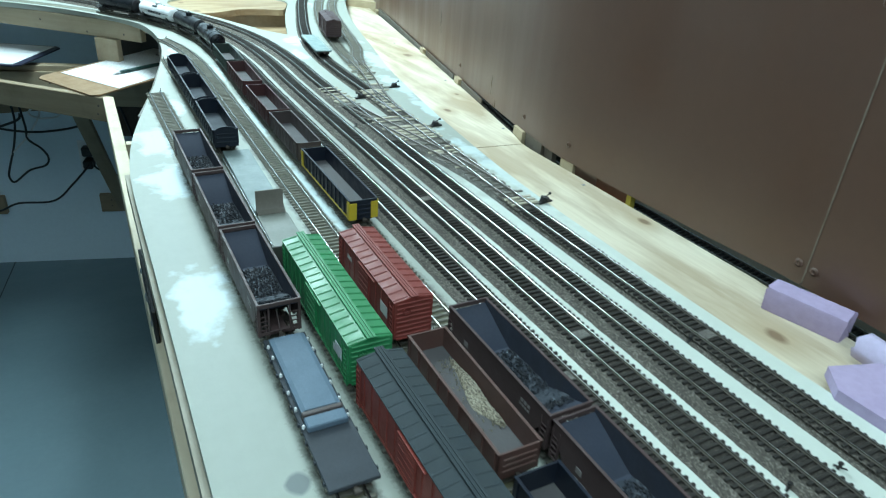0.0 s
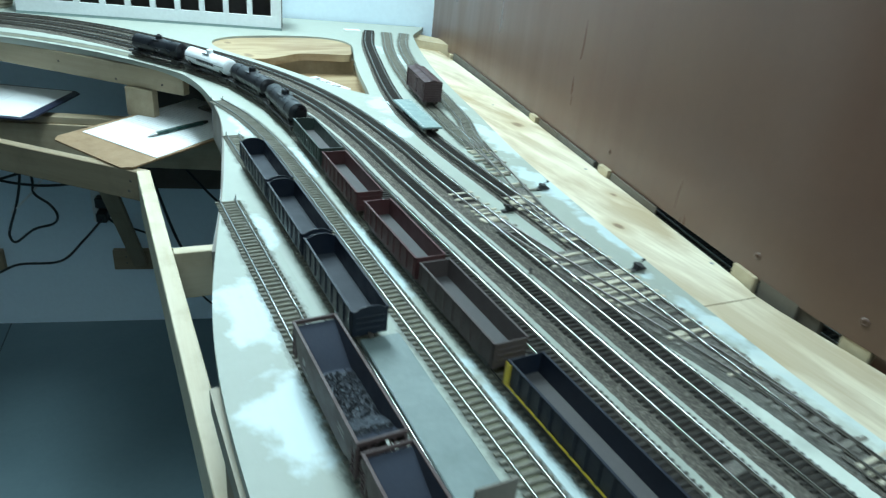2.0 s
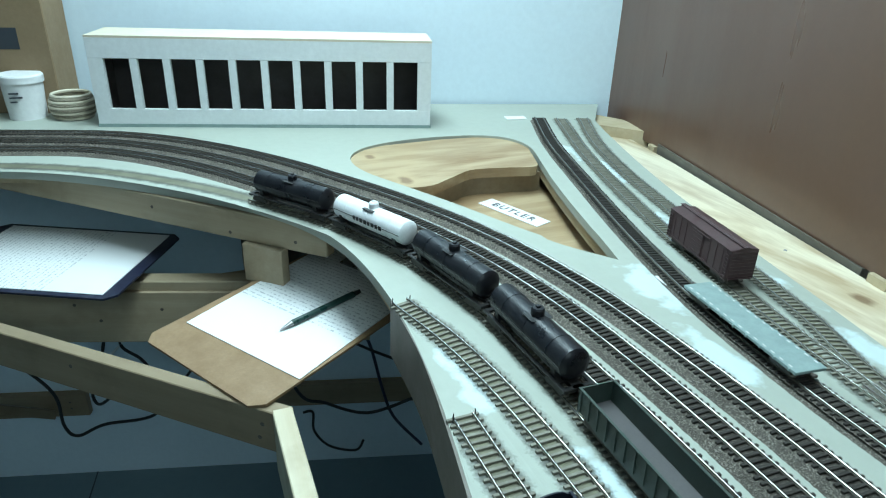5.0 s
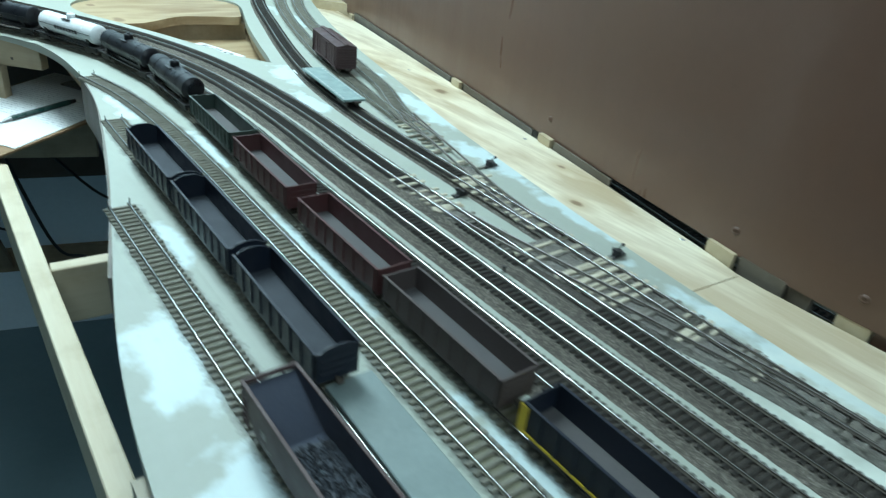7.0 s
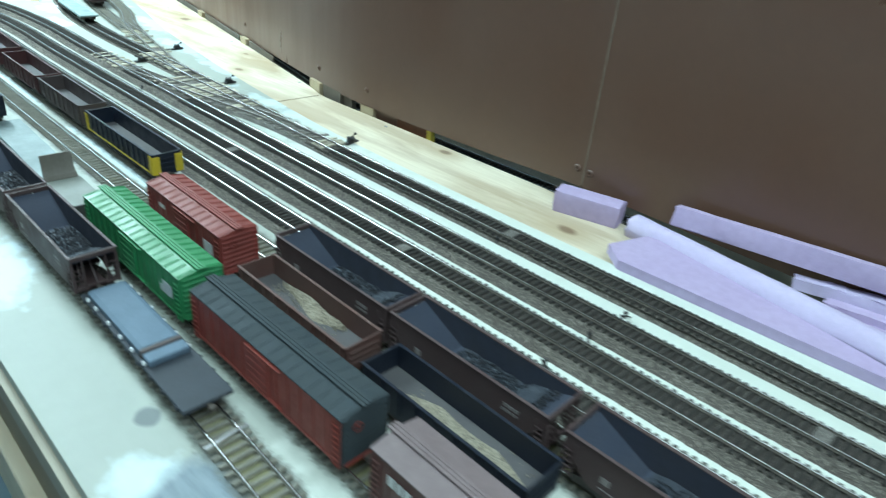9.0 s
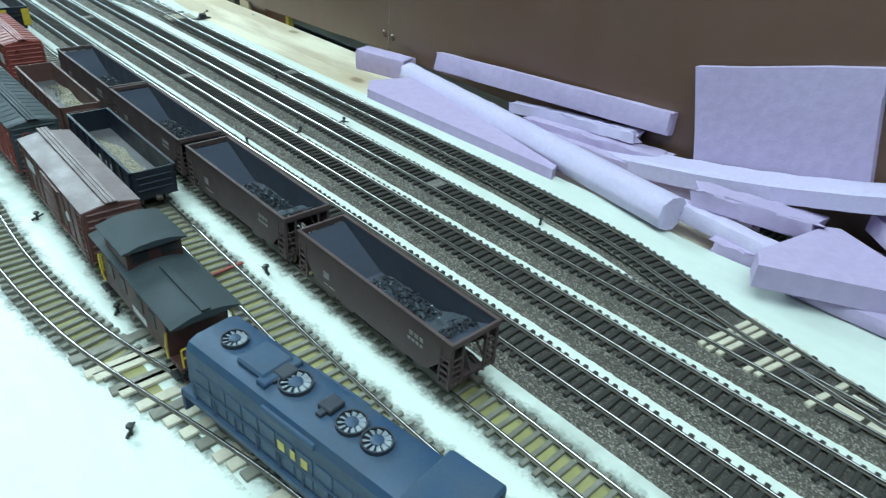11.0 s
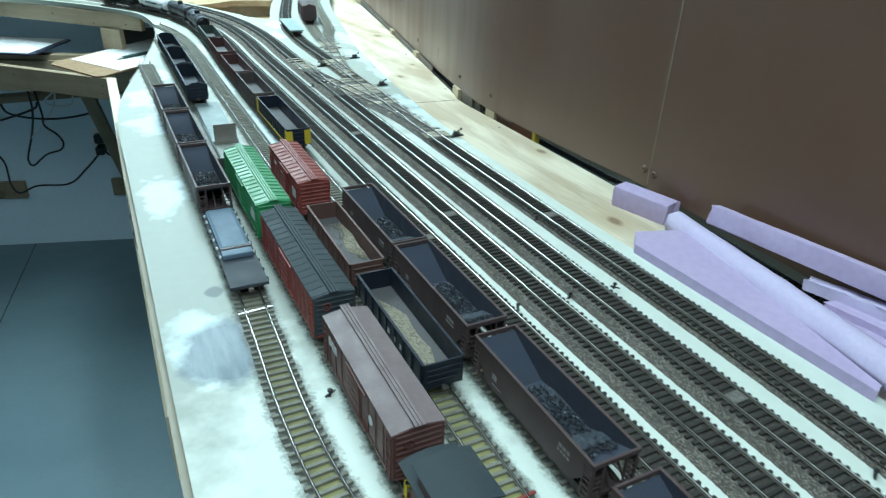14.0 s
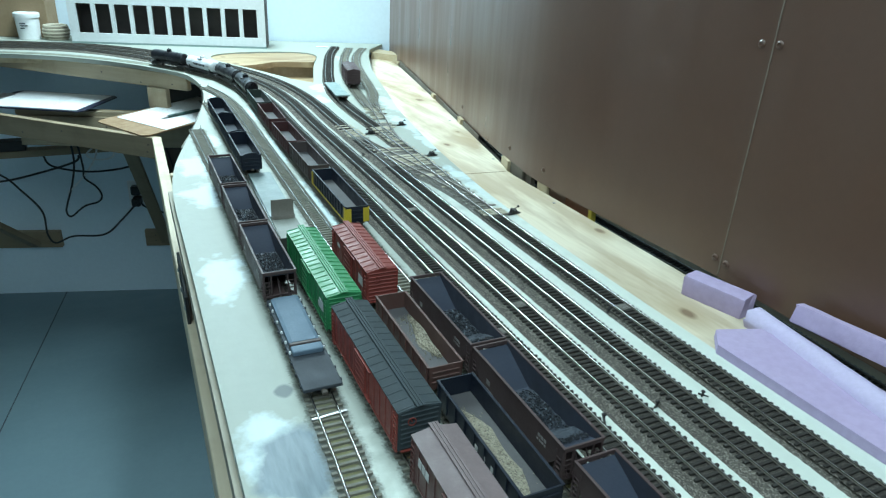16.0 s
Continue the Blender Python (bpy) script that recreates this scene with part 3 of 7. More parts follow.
Z_MAIN, Z_YARD = 0.0092, 0.0048
M3 = Line([(0.391, -0.62), (0.391, -0.2), (0.391, 0.4), (0.391, 0.9), (0.392, 1.2), (0.395, 1.32), (0.392, 1.44), (0.383, 1.55), (0.361, 1.665), (0.324, 1.78),
           (0.274, 1.892), (0.212, 2.003), (0.141, 2.115), (0.058, 2.218), (-0.03, 2.300), (-0.12, 2.356), (-0.22, 2.390), (-0.6, 2.50), (-1.2, 2.68)])
M2, M1 = M3.offset(0.049), M3.offset(0.098)
M4 = Line([(0.391, -0.46), (0.397, -0.376), (0.4155, -0.263), (0.4375, -0.165), (0.4445, -0.07), (0.4465, 0.05), (0.446, 0.3), (0.446, 0.6), (0.450, 0.75), (0.4545, 0.9), (0.4565, 1.05), (0.457, 1.15),
           (0.4575, 1.23), (0.462, 1.35), (0.476, 1.48), (0.500, 1.595), (0.531, 1.713), (0.574, 1.858), (0.640, 2.07), (0.711, 2.245)])
XO = Line([(0.391, 1.10), (0.394, 1.02), (0.408, 0.92), (0.428, 0.80), (0.443, 0.70), (0.446, 0.62)])
TP = Line([(0.4552, 0.93), (0.4585, 1.0), (0.468, 1.07), (0.484, 1.14), (0.499, 1.21), (0.508, 1.28), (0.519, 1.37), (0.537, 1.48), (0.558, 1.6), (0.586, 1.72),
           (0.620, 1.845), (0.672, 2.01), (0.762, 2.24)])
TQ = Line([(0.493, 1.18), (0.507, 1.24), (0.520, 1.295), (0.538, 1.36), (0.567, 1.435), (0.594, 1.546), (0.637, 1.74), (0.679, 1.906), (0.736, 2.07), (0.812, 2.23)])
Y1 = Line([(0.110, 1.188), (0.111, 0.9), (0.109, 0.6), (0.107, 0.35), (0.103, 0.21), (0.099, 0.126), (0.099, 0.057), (0.104, 0.0), (0.110, -0.04), (0.121, -0.085),
           (0.136, -0.14), (0.149, -0.2), (0.158, -0.3), (0.16, -0.6)][::-1])
Y2 = Line([(0.165, 1.42), (0.164, 1.2), (0.161, 0.95), (0.154, 0.6), (0.151, 0.35), (0.150, 0.1), (0.147, -0.05), (0.148, -0.15), (0.153, -0.23)][::-1])
Y3 = Line([(0.178, 1.61), (0.199, 1.525), (0.209, 1.45), (0.214, 1.37), (0.215, 1.25), (0.213, 1.1), (0.210, 0.9), (0.206, 0.6), (0.203, 0.4), (0.199, 0.1),
           (0.196, -0.03), (0.193, -0.15), (0.195, -0.3), (0.2, -0.6)][::-1])
Y4 = Line([(0.244, -0.6), (0.244, -0.2), (0.246, 0.3), (0.248, 0.8), (0.252, 1.1), (0.259, 1.3), (0.261, 1.44), (0.253, 1.572), (0.224, 1.70), (0.168, 1.825),
           (0.100, 1.928), (0.03, 2.015), (-0.05, 2.092), (-0.13, 2.155), (-0.22, 2.205), (-0.6, 2.33), (-1.2, 2.5)])


# ------------------------------------------------------------------ room
def back_y(x):
    return 2.62 - 0.29 * x


def wall_x(y):
    """Front face of the hardboard: straight, then bent away towards the far end."""
    if y < 0.33:
        return 0.617 + (y - 0.33) * 0.038
    if y < 0.70:
        return 0.617
    if y < 0.88:
        return 0.617 + (y - 0.70) ** 2 / 0.36 * 0.2204
    return 0.617 + (y - 0.79) * 0.2204


def setting(name, shape, material, label, category, smooth=0.0):
    return tagged(part(name, shape, material, smooth=smooth), label, category, kind="structure")


setting("floor", Shape().box(-3.2, 2.0, -3.2, 3.8, FLOOR - 0.1, FLOOR), "floor", "blue-grey painted concrete basement floor", "floor")
setting("ceiling", Shape().box(-3.2, 2.0, -3.2, 3.8, CEIL, CEIL + 0.1), "ceil", "plain white ceiling", "ceiling")
setting("wall_back", Shape().prism([(-3.2, back_y(-3.2)), (1.6, back_y(1.6)), (1.6, back_y(1.6) + 0.12), (-3.2, back_y(-3.2) + 0.12)], 2, FLOOR, CEIL), "wall",
        "pale blue-white painted basement wall", "wall")
setting("wall_left", Shape().box(-3.3, -3.2, -3.2, 3.8, FLOOR, CEIL), "wall", "pale painted wall", "wall")
setting("wall_near", Shape().box(-3.2, 2.0, -3.3, -3.2, FLOOR, CEIL), "wall", "pale painted wall", "wall")
setting("wall_right", Shape().box(1.6, 1.7, -3.2, 3.0, FLOOR, CEIL), "wall", "pale painted wall", "wall")

# hardboard backdrop: two sheets that meet at a seam


def sheet(y0, y1, z0, z1):
    """A hardboard sheet whose lower edge sinks towards the far end."""
    sh = Shape()
    cut = [float(y) for y in np.linspace(y0, y1, max(2, int((y1 - y0) / 0.03)))]
    n = len(cut)
    for dx in (0.0, 0.004):
        for y in cut:
            lo = float(np.interp(y, [0.0, 0.36, 0.45, 0.62, 0.86, 1.10, 1.40, 1.80, 2.30], [0.002, 0.001, -0.003, -0.0075, -0.0088, -0.0140, -0.0185, -0.022, -0.036]))
            sh.v += [(wall_x(y) + dx, y, lo), (wall_x(y) + dx, y, z1)]
    for i in range(n - 1):
        a = 2 * i
        sh.f += [(a, a + 1, a + 3, a + 2), (2 * n + a, 2 * n + a + 2, 2 * n + a + 3, 2 * n + a + 1), (a, a + 2, 2 * n + a + 2, 2 * n + a), (a + 1, 2 * n + a + 1, 2 * n + a + 3, a + 3)]
    for i in (0, n - 1):
        a = 2 * i
        sh.f.append((a, a + 1, 2 * n + a + 1, 2 * n + a))
    return sh


drop = thing("hardboard_backdrop", pose(0, 0, 0), "dark brown hardboard backdrop of two butted sheets behind the layout", "backdrop panel", kind="structure")
part("panel", sheet(0.3307, 2.372, -0.045, 0.78), "hardboard", drop, smooth=0.5)
part("panel", sheet(-1.6, 0.3293, -0.045, 0.78), "hardboard", drop)
seam = Shape().prism([(wall_x(0.3292) - 0.0005, 0.3292), (wall_x(0.3308) - 0.0005, 0.3308), (wall_x(0.3308) + 0.006, 0.3308), (wall_x(0.3292) + 0.006, 0.3292)], 2, 0.004, 0.77)
part("seam_strip", seam, "seam", drop, "pale strip in the seam")
bolt_mesh = Shape().lathe([(0, 0.0004), (0.0018, 0.0004), (0.0024, 0.0016), (0.0036, 0.0012), (0.0046, 0.0002), (0.0046, -0.001)], (0, 0, 0), (-1, 0, 0), 16).mesh("bolt", "hardboard", 0.6)
for y, z in ((0.3395, 0.0227), (0.3215, 0.0213), (0.345, 0.2737), (0.322, 0.2756), (0.722, 0.0166), (0.860, 0.0153), (1.2096, 0.0124), (1.2054, 0.2707)):
    part("bolt", bolt_mesh, None, drop, m=pose(wall_x(y) - 0.0003, y, z))

# ------------------------------------------------------------------ layout board and plywood
EDGE = [(0.026, -0.62), (0.026, 0.1), (0.029, 0.3), (0.033, 0.6), (0.036, 0.86), (0.044, 0.93), (0.074, 1.07), (0.105, 1.19), (0.134, 1.325), (0.151, 1.41), (0.168, 1.514), (0.174, 1.62),
        (0.169, 1.735), (0.142, 1.847), (0.098, 1.915), (0.037, 1.982), (-0.032, 2.045), (-0.11, 2.108), (-0.20, 2.175), (-0.6, 2.30), (-1.2, 2.47)]
BACK = [(-1.2, 2.92), (0.93, 2.345)]
RIGHT = [(0.832, 2.213), (0.785, 2.086), (0.712, 1.862), (0.655, 1.64), (0.612, 1.44), (0.572, 1.28), (0.548, 1.13), (0.520, 0.95), (0.503, 0.79), (0.492, 0.70), (0.486, 0.55),
         (0.486, 0.30), (0.489, 0.15), (0.496, 0.0), (0.508, -0.11), (0.497, -0.163), (0.489, -0.217), (0.482, -0.25), (0.505, -0.30), (0.545, -0.35), (0.575, -0.42), (0.58, -0.62)]
NOTCH = [(0.463, 1.622), (0.478, 1.676), (0.511, 1.807), (0.563, 1.975), (0.618, 2.135), (0.611, 2.163), (0.540, 2.185), (0.456, 2.191), (0.321, 2.181), (0.236, 2.117), (0.262, 2.03),
         (0.322, 1.915), (0.374, 1.80), (0.417, 1.69)]


def soft(pts, closed=False):
    out = []
    for p in Line(pts, 0.012).p:
        out.append((float(p[0]), float(p[1])))
    return out


outline = soft(EDGE) + BACK + soft(RIGHT)
notch = soft(NOTCH + [NOTCH[0]])[:-1]
setting("layout_board", Shape().slab(outline, -0.0125, 0.0, [notch]), "white", "white-painted board that carries the model tracks", "layout board")

# sub-layer of plywood under the white board, seen at its edges
inner = soft([(x + 0.006, y) if y < 1.3 else (x + 0.026, y + 0.026) for x, y in EDGE])
under = inner + [(-1.2, 2.90), (0.80, 2.37), (0.70, 2.0), (0.60, 1.70), (0.50, 1.45), (0.40, 1.3), (0.40, -0.62)]
setting("plywood_deck", Shape().slab(under, -0.032, -0.0135, [soft([(x + (0.004 if x > 0.45 else -0.004) * (1 if y < 2.1 else 0), y + (0.004 if y > 2.1 else -0.003)) for x, y in NOTCH + [NOTCH[0]]])[:-1]]), "ply_edge", "plywood deck below the painted board", "plywood")


def ply_z(y):
    return -0.0105 - 0.0117 * y


# sloping plywood along the backdrop
ply = Shape()
prof = [(0.375, 0.609), (0.65, 0.613), (0.83, 0.614), (0.88, 0.630), (1.05, 0.668), (1.15, 0.690), (1.30, 0.723), (1.51, 0.769), (1.73, 0.816), (2.0, 0.873), (2.33, 0.930)]
ys = np.linspace(-0.62, 2.33, 90)
cols = 10
edge_x = np.interp(ys, [-0.62, 0.0] + [p[0] for p in prof], [0.550, 0.580] + [p[1] for p in prof])
inner_x = np.interp(ys, [1.5, 1.6, 1.676, 1.807, 1.975, 2.135, 2.33], [0.43, 0.478, 0.494, 0.529, 0.581, 0.636, 0.70])
for top in (0.0, -0.012):
    ply.v += [(ix + (ex - ix) * c / cols, y, ply_z(y) + top) for y, ex, ix in zip(ys, edge_x, inner_x) for c in range(cols + 1)]
n = len(ys) * (cols + 1)
for r in range(len(ys) - 1):
    for c in range(cols):
        a = r * (cols + 1) + c
        ply.f += [(a, a + 1, a + cols + 2, a + cols + 1), (n + a, n + a + cols + 1, n + a + cols + 2, n + a + 1)]
    for c in (0, cols):
        a = r * (cols + 1) + c
        ply.f.append((a, a + cols + 1, n + a + cols + 1, n + a))
for r in (0, len(ys) - 1):
    for c in range(cols):
        a = r * (cols + 1) + c
        ply.f.append((a, a + 1, n + a + 1, n + a))
setting("plywood_side", ply, "ply", "bare yellowish plywood sheet with knots along the backdrop", "plywood", 0.5)
gap = Shape().prism([(0.505, 0.8412), (0.612, 0.8330), (0.612, 0.8337), (0.505, 0.8421)], 2, ply_z(0.838), ply_z(0.838) + 0.0006)
setting("plywood_joint", gap, "dark_pine", "thin joint between two plywood sheets", "joint")
screw_mesh = Shape().lathe([(0, 0.0004), (0.0016, 0.0004), (0.0022, 0.0007), (0.0027, 0.0002), (0.0027, -0.001)], (0, 0, 0), (0, 0, 1), 12).mesh("screw", "steel", 0.6)
for sx, sy in ((0.600, 0.6568), (0.630, 0.9129), (0.690, 1.235), (0.745, 1.62)):
    tagged(part("screw", screw_mesh, None, m=pose(sx, sy, ply_z(sy))), "steel screw head sunk in the plywood sheet", "screw", "screws in plywood")
M["fascia_grey"] = paint("fascia_grey", (0.165, 0.148, 0.125), 0.6, (0.12, 0.107, 0.09), 0.5, 12)
M["strip_grey"] = paint("strip_grey", (0.125, 0.115, 0.095), 0.6, (0.085, 0.075, 0.06), 0.6, 14)
M["strip_brown"] = paint("strip_brown", (0.105, 0.085, 0.062), 0.6, (0.17, 0.15, 0.12), 0.6, 14)
for y0, y1, mat, top in ((1.53, 2.08, "strip_grey", -0.0195), (1.390, 1.475, "strip_brown", -0.0165), (1.245, 1.388, "strip_grey", -0.0165), (1.055, 1.185, "strip_brown", -0.0135)):
    n = 6
    ys_ = [y0 + (y1 - y0) * i / n for i in range(n + 1)]
    run = Shape().prism([(wall_x(y) - 0.0045, y) for y in ys_] + [(wall_x(y) - 0.002, y) for y in reversed(ys_)], 2, -0.044, top)
    setting("filler_strip", run, mat, "grey-brown strip standing along the foot of the backdrop", "strip")
# ply in the wedge between the curve and the branch: a lower sheet and a raised one behind it
setting("plywood_wedge", Shape().slab([(0.20, 1.60), (0.54, 1.60), (0.66, 2.08), (0.62, 2.10), (0.30, 2.06), (0.20, 2.0)], -0.068, -0.055), "ply_warm",
        "bare plywood sheet between curve and branch", "plywood")
raised = soft([(0.272, 2.02), (0.300, 1.957), (0.345, 1.948), (0.395, 1.975), (0.44, 2.0), (0.50, 1.995), (0.555, 1.985), (0.566, 1.995)]) + [(0.599, 2.09), (0.612, 2.135), (0.605, 2.158), (0.54, 2.180), (0.456, 2.186), (0.323, 2.176), (0.242, 2.115)]
setting("plywood_raised", Shape().slab(raised, -0.021, -0.0045), "ply_warm", "raised plywood sheet with a sawn wavy front edge", "plywood")
riser = Shape()
for (x0, y0), (x1, y1) in zip(soft([(0.285, 1.985), (0.345, 1.962), (0.395, 1.988), (0.44, 2.012), (0.50, 2.008), (0.575, 2.0)])[:-1], soft([(0.285, 1.985), (0.345, 1.962), (0.395, 1.988), (0.44, 2.012), (0.50, 2.008), (0.575, 2.0)])[1:]):
    riser.prism([(x0, y0), (x1, y1), (x1, y1 + 0.018), (x0, y0 + 0.018)], 2, -0.0555, -0.0212)
setting("plywood_riser", riser, "dark_pine", "sawn wooden riser under the raised plywood", "timber")
setting("corner_block", Shape().slab([(0.845, 2.235), (0.925, 2.145), (0.935, 2.25), (0.90, 2.31)], -0.052, -0.014), "pine_x", "plywood corner block by the wall", "timber")

# hidden lower line behind the plywood, with blocks that carry the sheet
M["brown_wood"] = paint("brown_wood", (0.15, 0.055, 0.025), 0.55, (0.09, 0.04, 0.02), 0.5, 40)
block_rows = [(0.593, 0.655, "brown_wood", 0.004), (0.584, 0.592, "yellow_wood", 0.003), (0.657, 0.704, "hardboard", 0.005), (0.706, 0.737, "pine_x", 0.001), (0.763, 0.788, "strip_brown", 0.003),
              (0.790, 0.845, "strip_brown", -0.001), (0.850, 0.886, "pine_x", -0.006), (1.192, 1.222, "pine_x", -0.009), (1.485, 1.515, "pine_x", -0.010), (2.085, 2.11, "pine_x", -0.010)]
M["yellow_wood"] = paint("yellow_wood", (0.55, 0.42, 0.05), 0.6, (0.4, 0.3, 0.05), 0.4, 40)
for y0, y1, mat, front in block_rows:
    top = float(np.interp(y0, [0.5, 0.9, 1.25, 1.5, 2.2], [-0.0035, -0.0075, -0.0135, -0.017, -0.030]))
    b = Shape().prism([(wall_x(y0) + front, y0), (wall_x(y0) + front + 0.009, y0), (wall_x(y1) + front + 0.009, y1), (wall_x(y1) + front, y1)], 2, -0.0445, top if front < 0 else top + 0.006)
    tagged(part("wood_block", b, mat, smooth=0), "small wooden block that carries the backdrop above the lower shelf", "wood block", "blocks at the backdrop")
lower = Shape().prism([(0.60, -0.5), (wall_x(-0.5) + 0.125, -0.5), (wall_x(0.33) + 0.125, 0.33), (wall_x(2.33) + 0.125, 2.33), (0.90, 2.33), (0.55, 0.6), (0.54, -0.5)], 2, -0.058, -0.0455)
setting("lower_shelf", lower, "dark_pine", "lower plywood shelf behind the layout", "shelf")
hid = Line([(wall_x(y) + 0.027 + (0.004 if abs(y - 0.33) < 0.05 else 0), y) for y in (-0.4, -0.15, 0.1, 0.33, 0.5, 0.7, 0.8, 0.9, 1.05, 1.16)])
hid_ob = thing("lower_track", pose(0, 0, 0), "model track on the lower shelf behind the plywood", "track")
part("ballast", sweep(hid, [(-0.017, -0.0452), (-0.014, -0.033), (0.014, -0.033), (0.017, -0.0452)], 4, 0.0003, False, 5, [1, 0.6, 0.6, 1]), "ballast", hid_ob)
ties(hid, -0.0326, hid_ob, "tie_dark", 0.0070, near=(-0.5, 0.85), seed=9)
rails(hid, -0.031, hid_ob, "rail_y")

# ------------------------------------------------------------------ benchwork
M["edging"] = timber("edging", (0.38, 0.35, 0.28), (0.25, 0.22, 0.16), 20, 1, 0.7, False)
fascia = thing("fascia_board", pose(0, 0, 0), "tan wooden fascia under the front edge of the layout", "fascia", kind="structure")
part("board", Shape().prism([(0.029, -0.62), (0.031, 0.3), (0.036, 0.62), (0.039, 0.865), (0.053, 0.868), (0.050, 0.62), (0.045, 0.3), (0.043, -0.62)], 2, -0.20, -0.0325), "dark_pine", fascia)
part("edging", Shape().prism([(0.0205, -0.62), (0.0205, 0.1), (0.0240, 0.3), (0.0285, 0.62), (0.0320, 0.872), (0.041, 0.872), (0.036, 0.62), (0.032, 0.3), (0.0285, 0.1), (0.028, -0.62)], 2, -0.036, -0.0128), "edging", fascia, "grey plywood edging")


def beam(name, a, b, width, height, label, mat="pine", holes=(), face=1):
    """A straight timber whose top runs from a to b."""
    A, B_ = Vector(a), Vector(b)
    L = (B_ - A).length
    ob = part(name, Shape().box(-width / 2, width / 2, 0, L, -height, 0, 0.0012), mat, smooth=0)
    d = (B_ - A).normalized()
    side = d.cross(Vector((0, 0, 1))).normalized()
    up = side.cross(d)
    r = Matrix((side, d, up)).transposed().to_4x4()
    ob.matrix_basis = Matrix.Translation(A) @ r
    for y, z in holes:
        part("screw", Shape().lathe([(0, 0.0001), (0.0018, 0.0001), (0.0022, 0.0004), (0.0026, 0.0003), (0.0026, -0.002)], (face * width / 2, y, z), (face, 0, 0), 12), "wheel", ob, "sunk dark screw head")
    return tagged(ob, label, "timber", "benchwork timbers")


def post(x, y, ztop, zbot, w, d, turn, label, mat="pine"):
    """An upright timber."""
    return tagged(part("upright_timber", Shape().box(-w / 2, w / 2, -d / 2, d / 2, zbot - ztop, 0, 0.0012), mat, smooth=0, m=pose(x, y, ztop, 0, 0, turn)), label, "timber", "benchwork timbers")


beam("bench_rail", (0.054, 1.648, -0.130), (0.030, 0.30, -0.130), 0.022, 0.085, "pale pine rail of the benchwork below the layout edge")
beam("bench_joist", (0.060, 1.640, -0.1305), (-0.60, 2.26, -0.1305), 0.019, 0.056, "pine joist of the benchwork that carries clipboards", "dark_pine", holes=((0.03, -0.02), (0.035, -0.04), (0.31, -0.02), (0.45, -0.04)), face=-1)
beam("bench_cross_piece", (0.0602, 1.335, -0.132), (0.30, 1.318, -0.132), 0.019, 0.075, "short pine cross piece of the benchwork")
post(0.150, 1.352, -0.135, -0.70, 0.038, 0.019, 0, "pine post under the layout", "dark_pine")
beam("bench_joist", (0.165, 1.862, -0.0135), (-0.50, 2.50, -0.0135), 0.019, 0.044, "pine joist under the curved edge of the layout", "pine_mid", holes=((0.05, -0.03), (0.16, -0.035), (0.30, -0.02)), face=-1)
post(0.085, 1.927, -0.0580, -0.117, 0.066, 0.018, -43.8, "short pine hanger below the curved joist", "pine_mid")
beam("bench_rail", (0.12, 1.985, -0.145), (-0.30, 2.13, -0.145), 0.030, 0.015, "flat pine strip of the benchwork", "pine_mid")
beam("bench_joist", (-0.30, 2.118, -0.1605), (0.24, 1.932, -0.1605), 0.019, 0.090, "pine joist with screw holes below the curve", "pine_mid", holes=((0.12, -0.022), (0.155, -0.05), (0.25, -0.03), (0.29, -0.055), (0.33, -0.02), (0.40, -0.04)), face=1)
beam("bench_rail", (-0.62, 2.41, -0.345), (0.30, 2.41, -0.345), 0.05, 0.022, "pine rail across the back of the benchwork", "dark_pine")
beam("bench_brace", (-0.75, 2.20, -0.25), (-0.40, 2.70, -0.80), 0.045, 0.022, "slanting pine brace down to the wall", "dark_pine")
beam("bench_brace", (-0.013, 2.153, -0.290), (0.078, 2.582, -0.805), 0.040, 0.02, "slanting pine brace down to the wall cleat", "dark_pine")
beam("wall_cleat", (-1.1, back_y(-1.1) - 0.011, -0.765), (-0.31, back_y(-0.31) - 0.011, -0.765), 0.02, 0.07, "pine cleat screwed to the wall", "dark_pine", holes=((0.78, -0.025), (0.78, -0.045)))
beam("wall_cleat", (0.0, back_y(0.0) - 0.011, -0.765), (0.60, back_y(0.60) - 0.011, -0.765), 0.02, 0.07, "pine cleat screwed to the wall", "dark_pine", holes=((0.04, -0.022), (0.04, -0.045)))
beam("bench_rail", (0.38, 1.60, -0.034), (0.38, -0.6, -0.034), 0.04, 0.09, "pine girder under the layout", "dark_pine")
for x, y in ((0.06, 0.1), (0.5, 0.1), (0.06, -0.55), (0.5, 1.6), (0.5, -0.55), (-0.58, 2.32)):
    post(x, y, -0.2015 if x < 0.4 else -0.09, FLOOR, 0.045, 0.045, 0, "square pine support of the benchwork standing on the floor", "dark_pine")

M["brown_board"] = paint("brown_board", (0.095, 0.073, 0.055), 0.65, (0.07, 0.054, 0.04), 0.5, 14)
beam("apron_board", (0.10, back_y(0.10) - 0.12, -0.15), (0.56, back_y(0.56) - 0.12, -0.15), 0.012, 0.35, "dark brown board hanging behind the benchwork", "brown_board")

# bent strip that closes the curved inner edge of the layout
ce = Line([(x - 0.0016, y) for x, y in EDGE if 1.05 < y < 1.70])
setting("edge_strip", sweep(ce, [(-0.0015, -0.068), (0.0015, -0.068), (0.0015, -0.0006), (-0.0015, -0.0006)], 4), "fascia_grey", "grey-brown bent strip along the inner curve of the layout", "fascia", 0.5)

